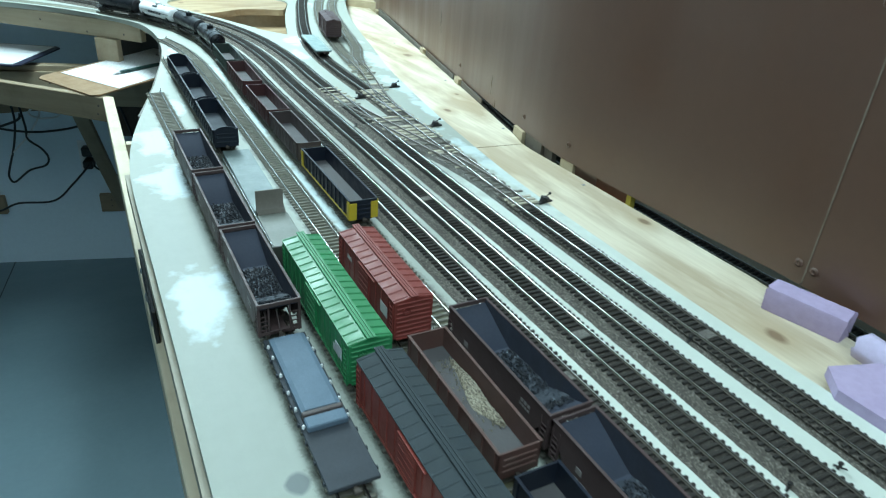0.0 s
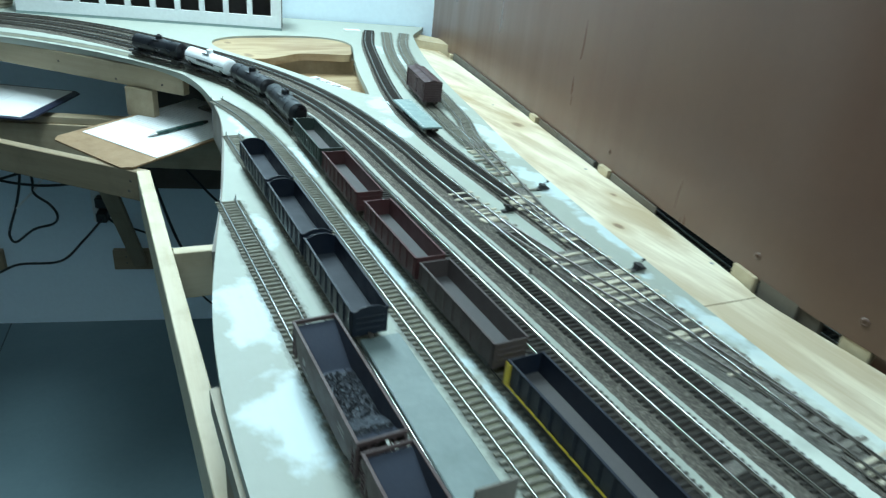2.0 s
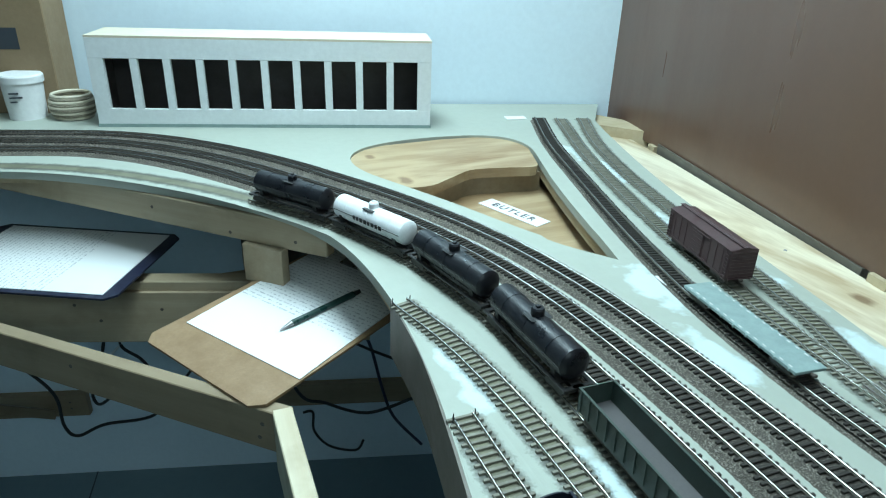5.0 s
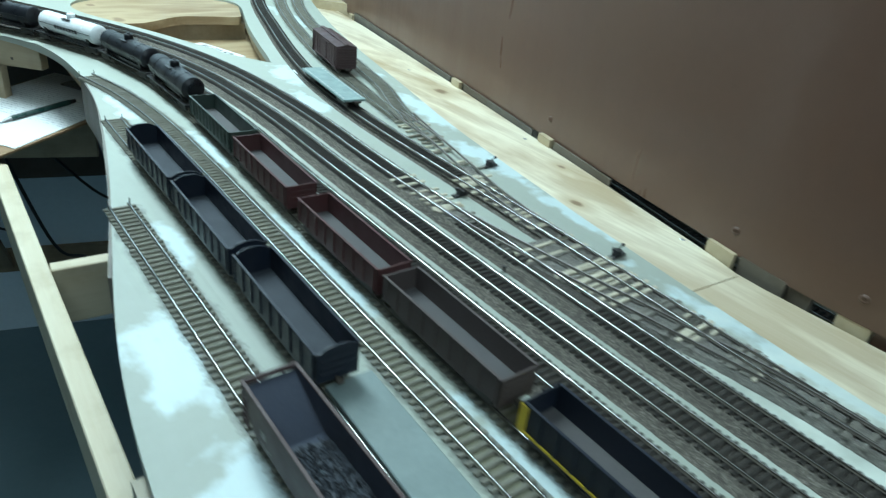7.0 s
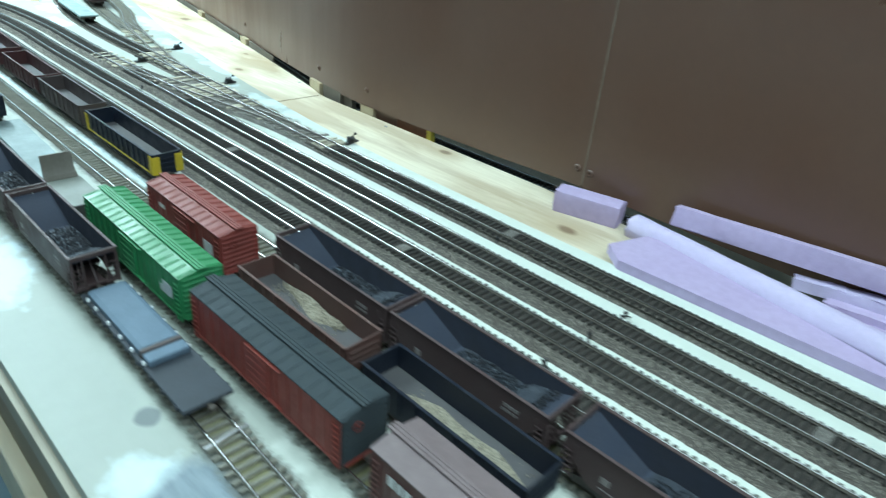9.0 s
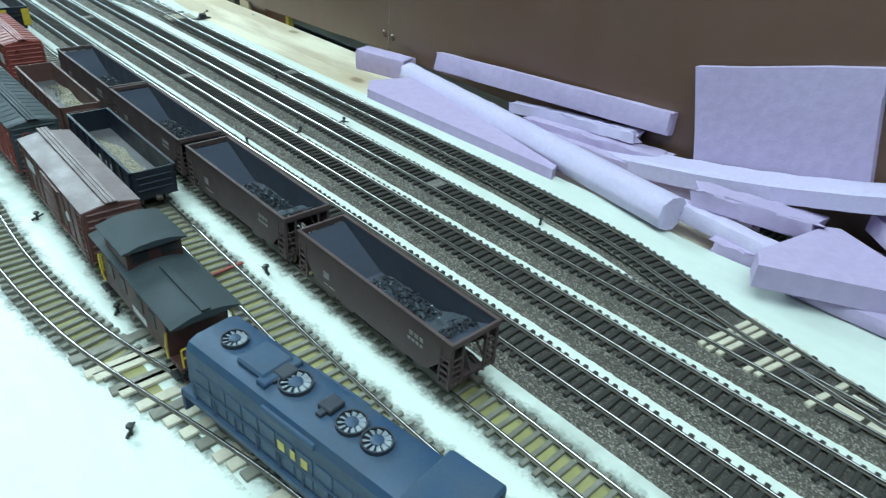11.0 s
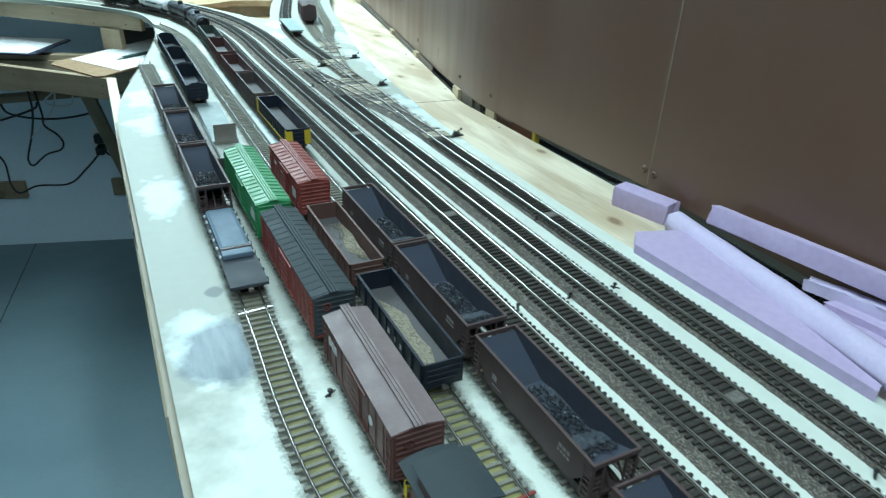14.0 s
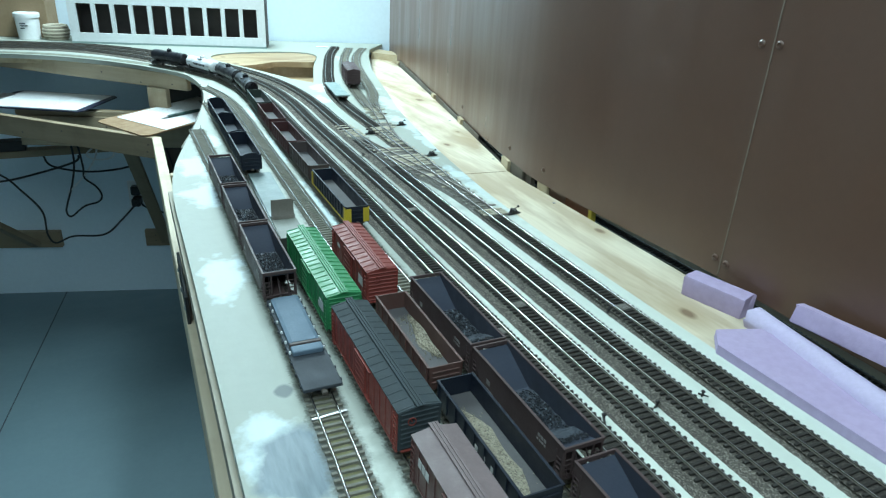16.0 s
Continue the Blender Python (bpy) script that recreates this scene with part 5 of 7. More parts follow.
def gondola(m, L, H, body, label, floor="gon_floor", ribs=9, raised=0.0, ends=None, stripe=False, text=None):
    W, z0 = 0.0312, 0.0125
    z1 = z0 + H
    ob = thing("gondola_car", m, label, "gondola car", "gondola cars")
    t = 0.0012
    part("floor_plate", Shape().box(-W / 2 + t, W / 2 - t, -L / 2 + t, L / 2 - t, z0 - 0.0012, z0 + 0.0006), floor, ob, "dusty grey floor")
    for sx in (-1, 1):
        a, b = sorted((sx * W / 2, sx * (W / 2 - t)))
        sh = Shape().box(a, b, -L / 2, L / 2, z0 - 0.0015, z1 - 0.001)
        c, d = sorted((sx * W / 2, sx * (W / 2 + 0.0011)))
        for k in range(ribs):
            y = -L / 2 + 0.004 + k * (L - 0.008) / (ribs - 1)
            sh.prism([(y - 0.0012, z0 - 0.001), (y + 0.0012, z0 - 0.001), (y + 0.0006, z1 - 0.0015), (y - 0.0006, z1 - 0.0015)], 0, c, d)
        sh.prism([(-L / 2 + 0.012, z0 - 0.0015), (-L / 2 + 0.03, z0 - 0.0045), (L / 2 - 0.03, z0 - 0.0045), (L / 2 - 0.012, z0 - 0.0015)], 0, a, b)
        side = part("side", sh, body, ob)
        a, b = sorted((sx * (W / 2 + 0.0010), sx * (W / 2 - 0.0014)))
        part("rim", Shape().box(a, b, -L / 2, L / 2, z1 - 0.0012, z1, 0.0003), body, side)
        if stripe:
            c, d = sorted((sx * (W / 2 + 0.0012), sx * (W / 2 + 0.0004)))
            part("stripe", Shape().box(c, d, -L / 2, L / 2, z0 - 0.0022, z0 - 0.0004), "yellow", side, "yellow stripe")
        if text:
            part("lettering", bars(Shape(), sx * (W / 2 + 0.0003), text[0], z0 + 0.005, text[1], 0.0045, gap=text[2]), "letter_white", side, "white lettering")
    for sy in (-1, 1):
        a, b = sorted((sy * L / 2, sy * (L / 2 - t)))
        sh = Shape()
        top = [(-W / 2 + 0.0, z1 - 0.0005)]
        for k in range(9):
            u = -1 + k / 4
            top.append((u * (W / 2 - 0.003), z1 - 0.0005 + raised * (1 - abs(u) ** 3)))
        top.append((W / 2, z1 - 0.0005))
        sh.prism([(-W / 2, z0 - 0.004)] + top + [(W / 2, z0 - 0.004)], 1, a, b)
        for k in range(3):
            z = z0 + 0.002 + k * (H - 0.004) / 3
            c, d = sorted((sy * L / 2, sy * (L / 2 + 0.0011)))
            sh.box(-W / 2 + 0.003, W / 2 - 0.003, c, d, z, z + 0.0018, 0.0005)
        e = part("end", sh, body, ob)
        if ends:
            c, d = sorted((sy * (L / 2 + 0.0004), sy * (L / 2 + 0.0016)))
            for x in (-1, 1):
                p0, p1 = sorted((x * W / 2 * 1.03, x * W / 2 * 0.52))
                part("end_panel", Shape().box(p0, p1, c, d, z0 - 0.003, z1 - 0.003, 0.0003), ends, e, "bright yellow corner panel")
                p0, p1 = sorted((x * W / 2 * 1.005, x * (W / 2 + 0.0013)))
                q0, q1 = sorted((sy * L / 2, sy * (L / 2 - 0.006)))
                part("corner_stripe", Shape().box(p0, p1, q0, q1, z0 - 0.003, z1 - 0.002, 0.0002), ends, e, "bright yellow corner panel")
    u = Shape().box(-0.004, 0.004, -L / 2 + 0.004, L / 2 - 0.004, 0.0085, z0 - 0.0012)
    part("centre_sill", u, "truck_dark", ob)
    running_gear(ob, L)
    return ob


def load_heap(m, L, W, side, label, seed, spread=0.52):
    """A long heap of fine gravel that leans to one side of a car."""
    rng = np.random.RandomState(seed)
    sh = Shape()
    nx, ny = 14, 70
    for j in range(ny + 1):
        v = -1 + 2 * j / ny
        for i in range(nx + 1):
            u = i / nx
            x = side * (W / 2 - 0.0003) - side * u * (W * (spread + 0.12 * math.sin(v * 3 + seed)) * min(1.0, 0.35 + 1.1 * (1 - abs(v))))
            h = 0.0052 * (1 - u) ** 1.1 * max(0.0, 1 - abs(v) ** 5) * (0.75 + 0.3 * math.sin(v * 5 + 1))
            h = max(0, h + rng.uniform(-0.0005, 0.0005)) if 0 < i < nx and 0 < j < ny else 0
            sh.v.append((x, v * L / 2, h))
    for j in range(ny):
        for i in range(nx):
            a = j * (nx + 1) + i
            sh.f.append((a, a + 1, a + nx + 2, a + nx + 1))
    for k in range(260):
        x = side * (W / 2 - 0.001) - side * abs(rng.normal(0, 0.32)) * W * 0.9
        y = rng.uniform(-0.52, 0.52) * L
        r = rng.uniform(0.0003, 0.0008)
        sh.add([(x + r, y, 0), (x - r, y + r * 0.4, 0), (x, y + r, 0.0002), (x, y - r, 0.0001), (x, y, r * 1.6 + 0.0025 * max(0, 1 - abs(x - side * W / 2) / W * 2))],
               [(0, 2, 4), (2, 1, 4), (1, 3, 4), (3, 0, 4)])
    return tagged(part("gravel_load", sh, "sand", smooth=0, m=m @ pose(0, 0, 0.0133)), label, "gravel", "gravel loads", "stuff")


def boxcar(m, L, body, roof, label, end_ribs=True, ribbed_roof=True, steps=None, text=None, roof_lip=None, rib_high=0.0011):
    W, z0, z1 = 0.0335, 0.0105, 0.0440
    peak = z1 + 0.0032
    ob = thing("boxcar", m, label, "boxcar", "boxcars")
    part("body", Shape().prism([(-W / 2 + 0.0004, z0), (W / 2 - 0.0004, z0), (W / 2 - 0.0004, z1), (0, peak - 0.0006), (-W / 2 + 0.0004, z1)], 1, -L / 2 + 0.0006, L / 2 - 0.0006), body, ob)
    # roof: two pitches with cross seams
    rf = Shape().prism([(-W / 2 - 0.0004, z1 - 0.0002), (0, peak - 0.0002), (W / 2 + 0.0004, z1 - 0.0002), (W / 2 + 0.0004, z1 + 0.0006), (0, peak + 0.0005), (-W / 2 - 0.0004, z1 + 0.0006)], 1, -L / 2 - 0.0003, L / 2 + 0.0003)
    roof_ob = part("roof", rf, roof, ob, smooth=0)
    nr = int(L / 0.0098)
    rib = Shape()
    for k in range(nr + 1):
        y = -L / 2 + 0.002 + k * (L - 0.004) / nr
        for sx in (-1, 1):
            if ribbed_roof:
                x0, x1 = sx * (W / 2 - 0.0002), sx * 0.0048
                zA, zB = z1 + 0.0007, z1 + 0.0005 + 0.0032 * (1 - 0.0048 / (W / 2))
                rib.add([(x0, y - 0.0009, zA), (x1, y - 0.0009, zB), (x1, y + 0.0009, zB), (x0, y + 0.0009, zA),
                         (x0, y, zA + rib_high), (x1, y, zB + rib_high)], [(0, 1, 5, 4), (3, 4, 5, 2), (0, 4, 3), (1, 2, 5), (0, 3, 2, 1)])
    if rib.v:
        part("roof_rib", rib, roof, roof_ob, smooth=0)
    wlk = Shape()
    for k in (-1, 0, 1):
        wlk.box(k * 0.0024 - 0.0011, k * 0.0024 + 0.0011, -L / 2 - 0.0028, L / 2 + 0.0028, peak + 0.0010, peak + 0.0018, 0.0002)
    n = int(L / 0.018)
    for k in range(n + 1):
        y = -L / 2 + 0.002 + k * (L - 0.004) / n
        wlk.box(-0.0036, 0.0036, y - 0.0005, y + 0.0005, peak - 0.0003, peak + 0.0010)
    part("running_board", wlk, roof, roof_ob)
    for sy in (-1, 1):
        sh = Shape()
        c, d = sorted((sy * (L / 2 - 0.001), sy * (L / 2 + 0.0009)))
        sh.prism([(-W / 2 + 0.0002, z0 + 0.0005), (W / 2 - 0.0002, z0 + 0.0005), (W / 2 - 0.0002, z1), (0, peak), (-W / 2 + 0.0002, z1)], 1, min(c, d), max(c, d) - 0.0006 if sy > 0 else max(c, d))
        e = part("end", sh, body if roof_lip is None else roof_lip, ob)
        if end_ribs:
            nb = 8
            for k in range(nb):
                z = z0 + 0.0025 + k * (z1 - z0 - 0.004) / (nb - 1)
                y = sy * (L / 2 + 0.0004)
                part("end_rib", Shape().prism([(y, z - 0.0014), (y + sy * 0.0012, z), (y, z + 0.0014)], 0, -W / 2 + 0.0022, W / 2 - 0.0022), body if roof_lip is None else roof_lip, e)
        bw = Shape().lathe([(0.0034, 0), (0.0034, 0.0006), (0.0028, 0.0006), (0.0028, 0)], (-0.0065, sy * (L / 2 + 0.0018), z1 - 0.008), (0, sy, 0), 14)
        bw.rod((-0.0065, sy * (L / 2), z1 - 0.008), (-0.0065, sy * (L / 2 + 0.0022), z1 - 0.008), 0.0006, n=6)
        if sy < 0:
            part("brake_wheel", bw, body, e)
        part("end_step", Shape().box(-W / 2 + 0.002, W / 2 - 0.002, *sorted((sy * (L / 2), sy * (L / 2 + 0.0024))), z0 - 0.0005, z0 + 0.0006), body, e)
    for sx in (-1, 1):
        x0, x1 = sorted((sx * (W / 2 - 0.0006), sx * (W / 2 + 0.0009)))
        dw = 0.0115
        d = Shape().box(x0, x1, -dw, dw, z0 + 0.0025, z1 - 0.0035, 0.0003)
        for k in range(5):
            z = z0 + 0.005 + k * 0.0055
            c, e2 = sorted((sx * (W / 2 + 0.0009), sx * (W / 2 + 0.0013)))
            d.box(c, e2, -dw + 0.001, dw - 0.001, z, z + 0.0008)
        part("door", d, body, ob)
        x0, x1 = sorted((sx * (W / 2 - 0.0004), sx * (W / 2 + 0.0014)))
        for za, zb in ((z1 - 0.0035, z1 - 0.0024), (z0 + 0.0014, z0 + 0.0024)):
            part("door_track", Shape().box(x0, x1, -dw * 2.1, dw * 1.1, za, zb), body, ob)
        x0, x1 = sorted((sx * (W / 2 - 0.0006), sx * (W / 2 + 0.0002)))
        pan = Shape()
        npan = int(L / 0.012)
        for k in range(npan + 1):
            y = -L / 2 + 0.0012 + k * (L - 0.0024) / npan
            if abs(y) > dw + 0.001:
                pan.box(x0, x1, y - 0.0005, y + 0.0005, z0 + 0.0006, z1 - 0.0006)
        pan.box(x0, x1, -L / 2 + 0.0008, L / 2 - 0.0008, z0 - 0.0012, z0 + 0.001).box(x0, x1, -L / 2 + 0.0008, L / 2 - 0.0008, z1 - 0.0014, z1 - 0.0004)
        part("side_panel", pan, body, ob)
        for sy in (-1, 1):
            lad = Shape()
            x0b, x1b = sorted((sx * (W / 2), sx * (W / 2 + 0.0008)))
            for k in range(8):
                z = z0 - 0.002 + k * 0.0042
                c, e2 = sorted((sy * (L / 2 - 0.0014), sy * (L / 2 - 0.0075)))
                lad.box(x0b, x1b, c, e2, z, z + 0.0005)
            for yy in (0.0014, 0.0075):
                lad.box(x0b, x1b, sy * (L / 2 - yy) - 0.0003, sy * (L / 2 - yy) + 0.0003, z0 - 0.0025, z1 - 0.003)
            part("ladder", lad, body, ob)
        if text:
            part("lettering", bars(Shape(), sx * (W / 2 + 0.0003), text[0], text[3], text[1], text[2], gap=0.0014), "letter_white", ob, "white lettering")
            part("emblem", Shape().lathe([(0.0, 0.0003), (0.0034, 0.0003), (0.0034, 0)], (sx * (W / 2 + 0.0001), -text[0] * 0.92 if text[0] > 0 else -text[0] * 0.9, z0 + 0.017), (sx, 0, 0), 18) if text[4] else
                 bars(Shape(), sx * (W / 2 + 0.0003), -L / 2 + 0.012, z0 + 0.012, (0.014,), 0.010), "letter_white", ob, "white emblem")
    part("underframe", Shape().box(-0.005, 0.005, -L / 2 + 0.004, L / 2 - 0.004, 0.0078, z0 + 0.0002).box(-0.009, -0.002, -0.02, 0.012, 0.0045, z0), "truck_dark", ob)
    running_gear(ob, L)
    return ob


def flat_deck(ob, L, mat, z=0.0125, W=0.033):
    part("deck", Shape().box(-W / 2, W / 2, -L / 2, L / 2, z - 0.0032, z, 0.0004), mat, ob)
    for sx in (-1, 1):
        n = 9
        for k in range(n):
            y = -L / 2 + 0.008 + k * (L - 0.016) / (n - 1)
            x0, x1 = sorted((sx * W / 2, sx * (W / 2 + 0.0012)))
            part("stake_pocket", Shape().box(x0, x1, y - 0.0011, y + 0.0011, z - 0.003, z - 0.0003, 0.0002), mat, ob)
    part("underframe", Shape().prism([(-L / 2 + 0.01, z - 0.003), (-L / 2 + 0.04, z - 0.0072), (L / 2 - 0.04, z - 0.0072), (L / 2 - 0.01, z - 0.003)], 0, -0.007, 0.007), "truck_dark", ob)
    running_gear(ob, L)


def tank_car(m, L, mat, label, text=False):
    ob = thing("tank_car", m, label, "tank car", "tank cars")
    r, zc = 0.0150, 0.0285
    h = L / 2 - 0.010
    prof = [(0.0, -h - 0.0035), (r * 0.5, -h - 0.003), (r * 0.85, -h - 0.0014), (r, -h + 0.001), (r, h - 0.001), (r * 0.85, h + 0.0014), (r * 0.5, h + 0.003), (0.0, h + 0.0035)]
    part("tank", Shape().lathe(prof, (0, 0, zc), (0, 1, 0), 32), mat, ob)
    for y in (-h * 0.62, 0.0, h * 0.62):
        part("tank_band", Shape().lathe([(r, y - 0.0008), (r + 0.0004, y - 0.0008), (r + 0.0004, y + 0.0008), (r, y + 0.0008)], (0, 0, zc), (0, 1, 0), 32), mat, ob)
    part("dome", Shape().lathe([(0.0062, r - 0.003), (0.0062, r + 0.0048), (0.005, r + 0.0064), (0.0, r + 0.0068)], (0, 0, zc), (0, 0, 1), 18).box(-0.0018, 0.0018, -0.0018, 0.0018, zc + r + 0.006, zc + r + 0.0082, 0.0003), mat, ob)
    part("dome_platform", Shape().box(-0.011, 0.011, -0.009, 0.009, zc + r * 0.86, zc + r * 0.86 + 0.0007), "black", ob)
    fr = Shape().box(-0.005, 0.005, -L / 2, L / 2, 0.009, 0.0125).box(-0.0155, 0.0155, -L / 2, -L / 2 + 0.005, 0.009, 0.0125, 0.0004).box(-0.0155, 0.0155, L / 2 - 0.005, L / 2, 0.009, 0.0125, 0.0004)
    for sx in (-1, 1):
        a, b = sorted((sx * 0.0158, sx * 0.0120))
        fr.box(a, b, -L / 2, L / 2, 0.0108, 0.0122)
    part("frame", fr, "black", ob)
    for sx in (-1, 1):
        part("handrail", Shape().tube([(sx * (r + 0.0016), y, zc + 0.001) for y in np.linspace(-h, h, 5)], 0.0004, 6), "black", ob)
    for y in (-h * 0.8, h * 0.8):
        part("saddle", Shape().prism([(-0.012, 0.0122), (0.012, 0.0122), (0.0135, zc - 0.006), (0.006, zc - 0.0132), (-0.006, zc - 0.0132), (-0.0135, zc - 0.006)], 1, y - 0.003, y + 0.003), "black", ob)
    if text:
        for sx in (-1, 1):
            part("lettering", bars(Shape(), sx * (r + 0.0004), -0.030, zc - 0.003, (0.005, 0.004, 0.005, 0.004, 0.005, 0.005, 0.004, 0.004), 0.0052, gap=0.0022), "tank_black", ob, "dark lettering")
    running_gear(ob, L, 0.018)
    return ob


def caboose(m, label):
    L, W, z0, z1 = 0.084, 0.0330, 0.0115, 0.0375
    ob = thing("caboose", m, label, "caboose")
    part("body", Shape().box(-W / 2, W / 2, -L / 2, L / 2, z0, z1, 0.0003), "caboose_red", ob)
    arch = [(-W / 2 - 0.0018, z1), (W / 2 + 0.0018, z1), (W / 2 + 0.0018, z1 + 0.0006), (W / 4, z1 + 0.0034), (0, z1 + 0.0042), (-W / 4, z1 + 0.0034), (-W / 2 - 0.0018, z1 + 0.0006)]
    rf = part("roof", Shape().prism(arch, 1, -L / 2 - 0.013, L / 2 + 0.013), "roof_black", ob, "dark blue-grey arched roof", smooth=0.8)
    part("running_board", Shape().box(-0.0022, 0.0022, -L / 2 - 0.013, -0.006, z1 + 0.0048, z1 + 0.0056), "roof_black", rf)
    cz = z1 + 0.013
    cup = part("cupola", Shape().box(-W / 2 + 0.0015, W / 2 - 0.0015, 0.004, 0.036, z1, cz, 0.0003), "caboose_red", ob)
    carch = [(-W / 2 - 0.001, cz), (W / 2 + 0.001, cz), (W / 2 + 0.001, cz + 0.0006), (W / 4, cz + 0.003), (0, cz + 0.0036), (-W / 4, cz + 0.003), (-W / 2 - 0.001, cz + 0.0006)]
    part("cupola_roof", Shape().prism(carch, 1, 0.001, 0.039), "roof_black", cup, "dark blue-grey arched roof", smooth=0.8)
    for y in (0.0038, 0.0362):
        for x in (-0.008, 0.008):
            part("window", Shape().box(x - 0.0045, x + 0.0045, y - 0.0004, y + 0.0004, z1 + 0.0055, cz - 0.0022), "black", cup, "dark window")
    for sx in (-1, 1):
        for y in (-0.026, -0.010, 0.012, 0.030):
            a, b = sorted((sx * (W / 2 - 0.0003), sx * (W / 2 + 0.0004)))
            part("window", Shape().box(a, b, y - 0.0038, y + 0.0038, z0 + 0.011, z0 + 0.020), "black", ob, "dark window")
        part("lettering", bars(Shape(), sx * (W / 2 + 0.0003), -0.016, z0 + 0.004, (0.004, 0.003, 0.004, 0.003), 0.004), "letter_white", ob, "white lettering")
    for sy in (-1, 1):
        a, b = sorted((sy * L / 2, sy * (L / 2 + 0.0125)))
        pl = part("platform", Shape().box(-W / 2, W / 2, a, b, 0.0105, 0.0125, 0.0003), "caboose_red", ob)
        y = sy * (L / 2 + 0.0118)
        rail = Shape()
        for x in (-0.0145, -0.009, 0.009, 0.0145):
            rail.tube([(x, y, 0.0125), (x, y, 0.0235)], 0.0005, 6)
        rail.tube([(-0.0145, y, 0.0235), (0.0145, y, 0.0235)], 0.0005, 6).tube([(-0.0145, y, 0.018), (-0.009, y, 0.018)], 0.0005, 6)
        part("railing", rail, "yellow", pl, "yellow wire railing")
        for sx in (-1, 1):
            g = Shape().tube([(sx * (W / 2 + 0.001), sy * (L / 2 + 0.003), 0.030), (sx * (W / 2 + 0.0016), sy * (L / 2 + 0.002), 0.021), (sx * (W / 2 + 0.001), sy * (L / 2 + 0.001), 0.013)], 0.0006, 6)
            part("grab_iron", g, "yellow", pl, "yellow grab iron")
            part("step", Shape().box(sx * W / 2 - 0.002, sx * W / 2 + 0.002, sy * (L / 2 + 0.006) - 0.004, sy * (L / 2 + 0.006) + 0.004, 0.004, 0.0052), "black", pl)
    part("underframe", Shape().box(-0.006, 0.006, -L / 2 - 0.008, L / 2 + 0.008, 0.0078, z0 + 0.0004), "truck_dark", ob)
    running_gear(ob, L + 0.02, 0.020)
    return ob


def diesel(m, label):
    L, W, z0 = 0.188, 0.0330, 0.0125
    hw, z1 = 0.0118, 0.0490
    ob = thing("diesel_locomotive", m, label, "locomotive")
    part("walkway", Shape().box(-W / 2, W / 2, -L / 2, L / 2, z0, z0 + 0.004, 0.0005), "loco_blue", ob)
    # full-width carbody with rounded shoulders
    hood = [(-hw - 0.003, z0 + 0.004), (hw + 0.003, z0 + 0.004), (hw + 0.003, z1 - 0.005), (hw + 0.0012, z1 - 0.0016), (hw - 0.003, z1), (-hw + 0.003, z1), (-hw - 0.0012, z1 - 0.0016), (-hw - 0.003, z1 - 0.005)]
    hd = part("hood", Shape().prism(hood, 1, -0.040, L / 2 - 0.008), "loco_blue", ob, smooth=0.4)
    nose = [(L / 2 - 0.008, z0 + 0.004), (L / 2 - 0.003, z0 + 0.004), (L / 2 - 0.003, z1 - 0.012), (L / 2 - 0.008, z1 - 0.004)]
    part("hood_end", Shape().prism(nose, 0, -hw - 0.001, hw + 0.001), "loco_blue", hd, smooth=0)
    part("cab", Shape().box(-W / 2 + 0.001, W / 2 - 0.001, -0.066, -0.040, z0 + 0.004, z1 + 0.003, 0.0012), "loco_blue", ob)
    part("short_hood", Shape().prism(hood, 1, -L / 2 + 0.006, -0.066), "loco_blue", ob, smooth=0.4)
    for y, r in ((L / 2 - 0.024, 0.0062), (0.0295, 0.0074), (-0.003, 0.0066), (-0.0165, 0.0066)):
        f = part("roof_fan", Shape().lathe([(r, z1 - 0.0006), (r, z1 + 0.0020), (r * 0.90, z1 + 0.0020), (r * 0.90, z1 + 0.0004), (0.0, z1 + 0.0004)], (0, y, 0), (0, 0, 1), 24), "loco_dark", hd, "round roof fan")
        for k in range(11):
            bl = Shape()
            a = 2 * math.pi * k / 11
            q = Matrix.Rotation(a, 4, "Z")
            pts = [(r * 0.36, -r * 0.07, 0.0006), (r * 0.84, -r * 0.15, 0.0006), (r * 0.84, r * 0.15, 0.0014), (r * 0.36, r * 0.07, 0.0014)]
            pts += [(x, yy, z + 0.0003) for x, yy, z in pts]
            bl.add([tuple((q @ Vector(v)) + Vector((0, y, z1))) for v in pts], [(0, 1, 2, 3), (7, 6, 5, 4), (0, 4, 5, 1), (1, 5, 6, 2), (2, 6, 7, 3), (3, 7, 4, 0)])
            part("fan_blade", bl, "fan_grey", f, "pale fan blade")
        part("fan_hub", Shape().lathe([(r * 0.42, z1 + 0.0003), (r * 0.42, z1 + 0.0018), (r * 0.3, z1 + 0.0022), (0, z1 + 0.0022)], (0, y, 0), (0, 0, 1), 16), "loco_blue", f)
    part("dynamic_brake_box", Shape().box(-0.0085, 0.0085, 0.040, 0.058, z1 - 0.0005, z1 + 0.0032, 0.0010).box(-0.0105, 0.0105, 0.0365, 0.0425, z1 - 0.003, z1 + 0.0022, 0.0006), "loco_blue", hd)
    for y in (0.0375, 0.0100):
        part("exhaust_outlet", Shape().box(-0.003, 0.0055, y - 0.004, y + 0.0035, z1 - 0.0005, z1 + 0.0026, 0.0005).box(-0.0062, 0.006, y - 0.0018, y + 0.0012, z1 - 0.0004, z1 + 0.0018, 0.0003), "loco_dark", hd, "sooty exhaust outlet")
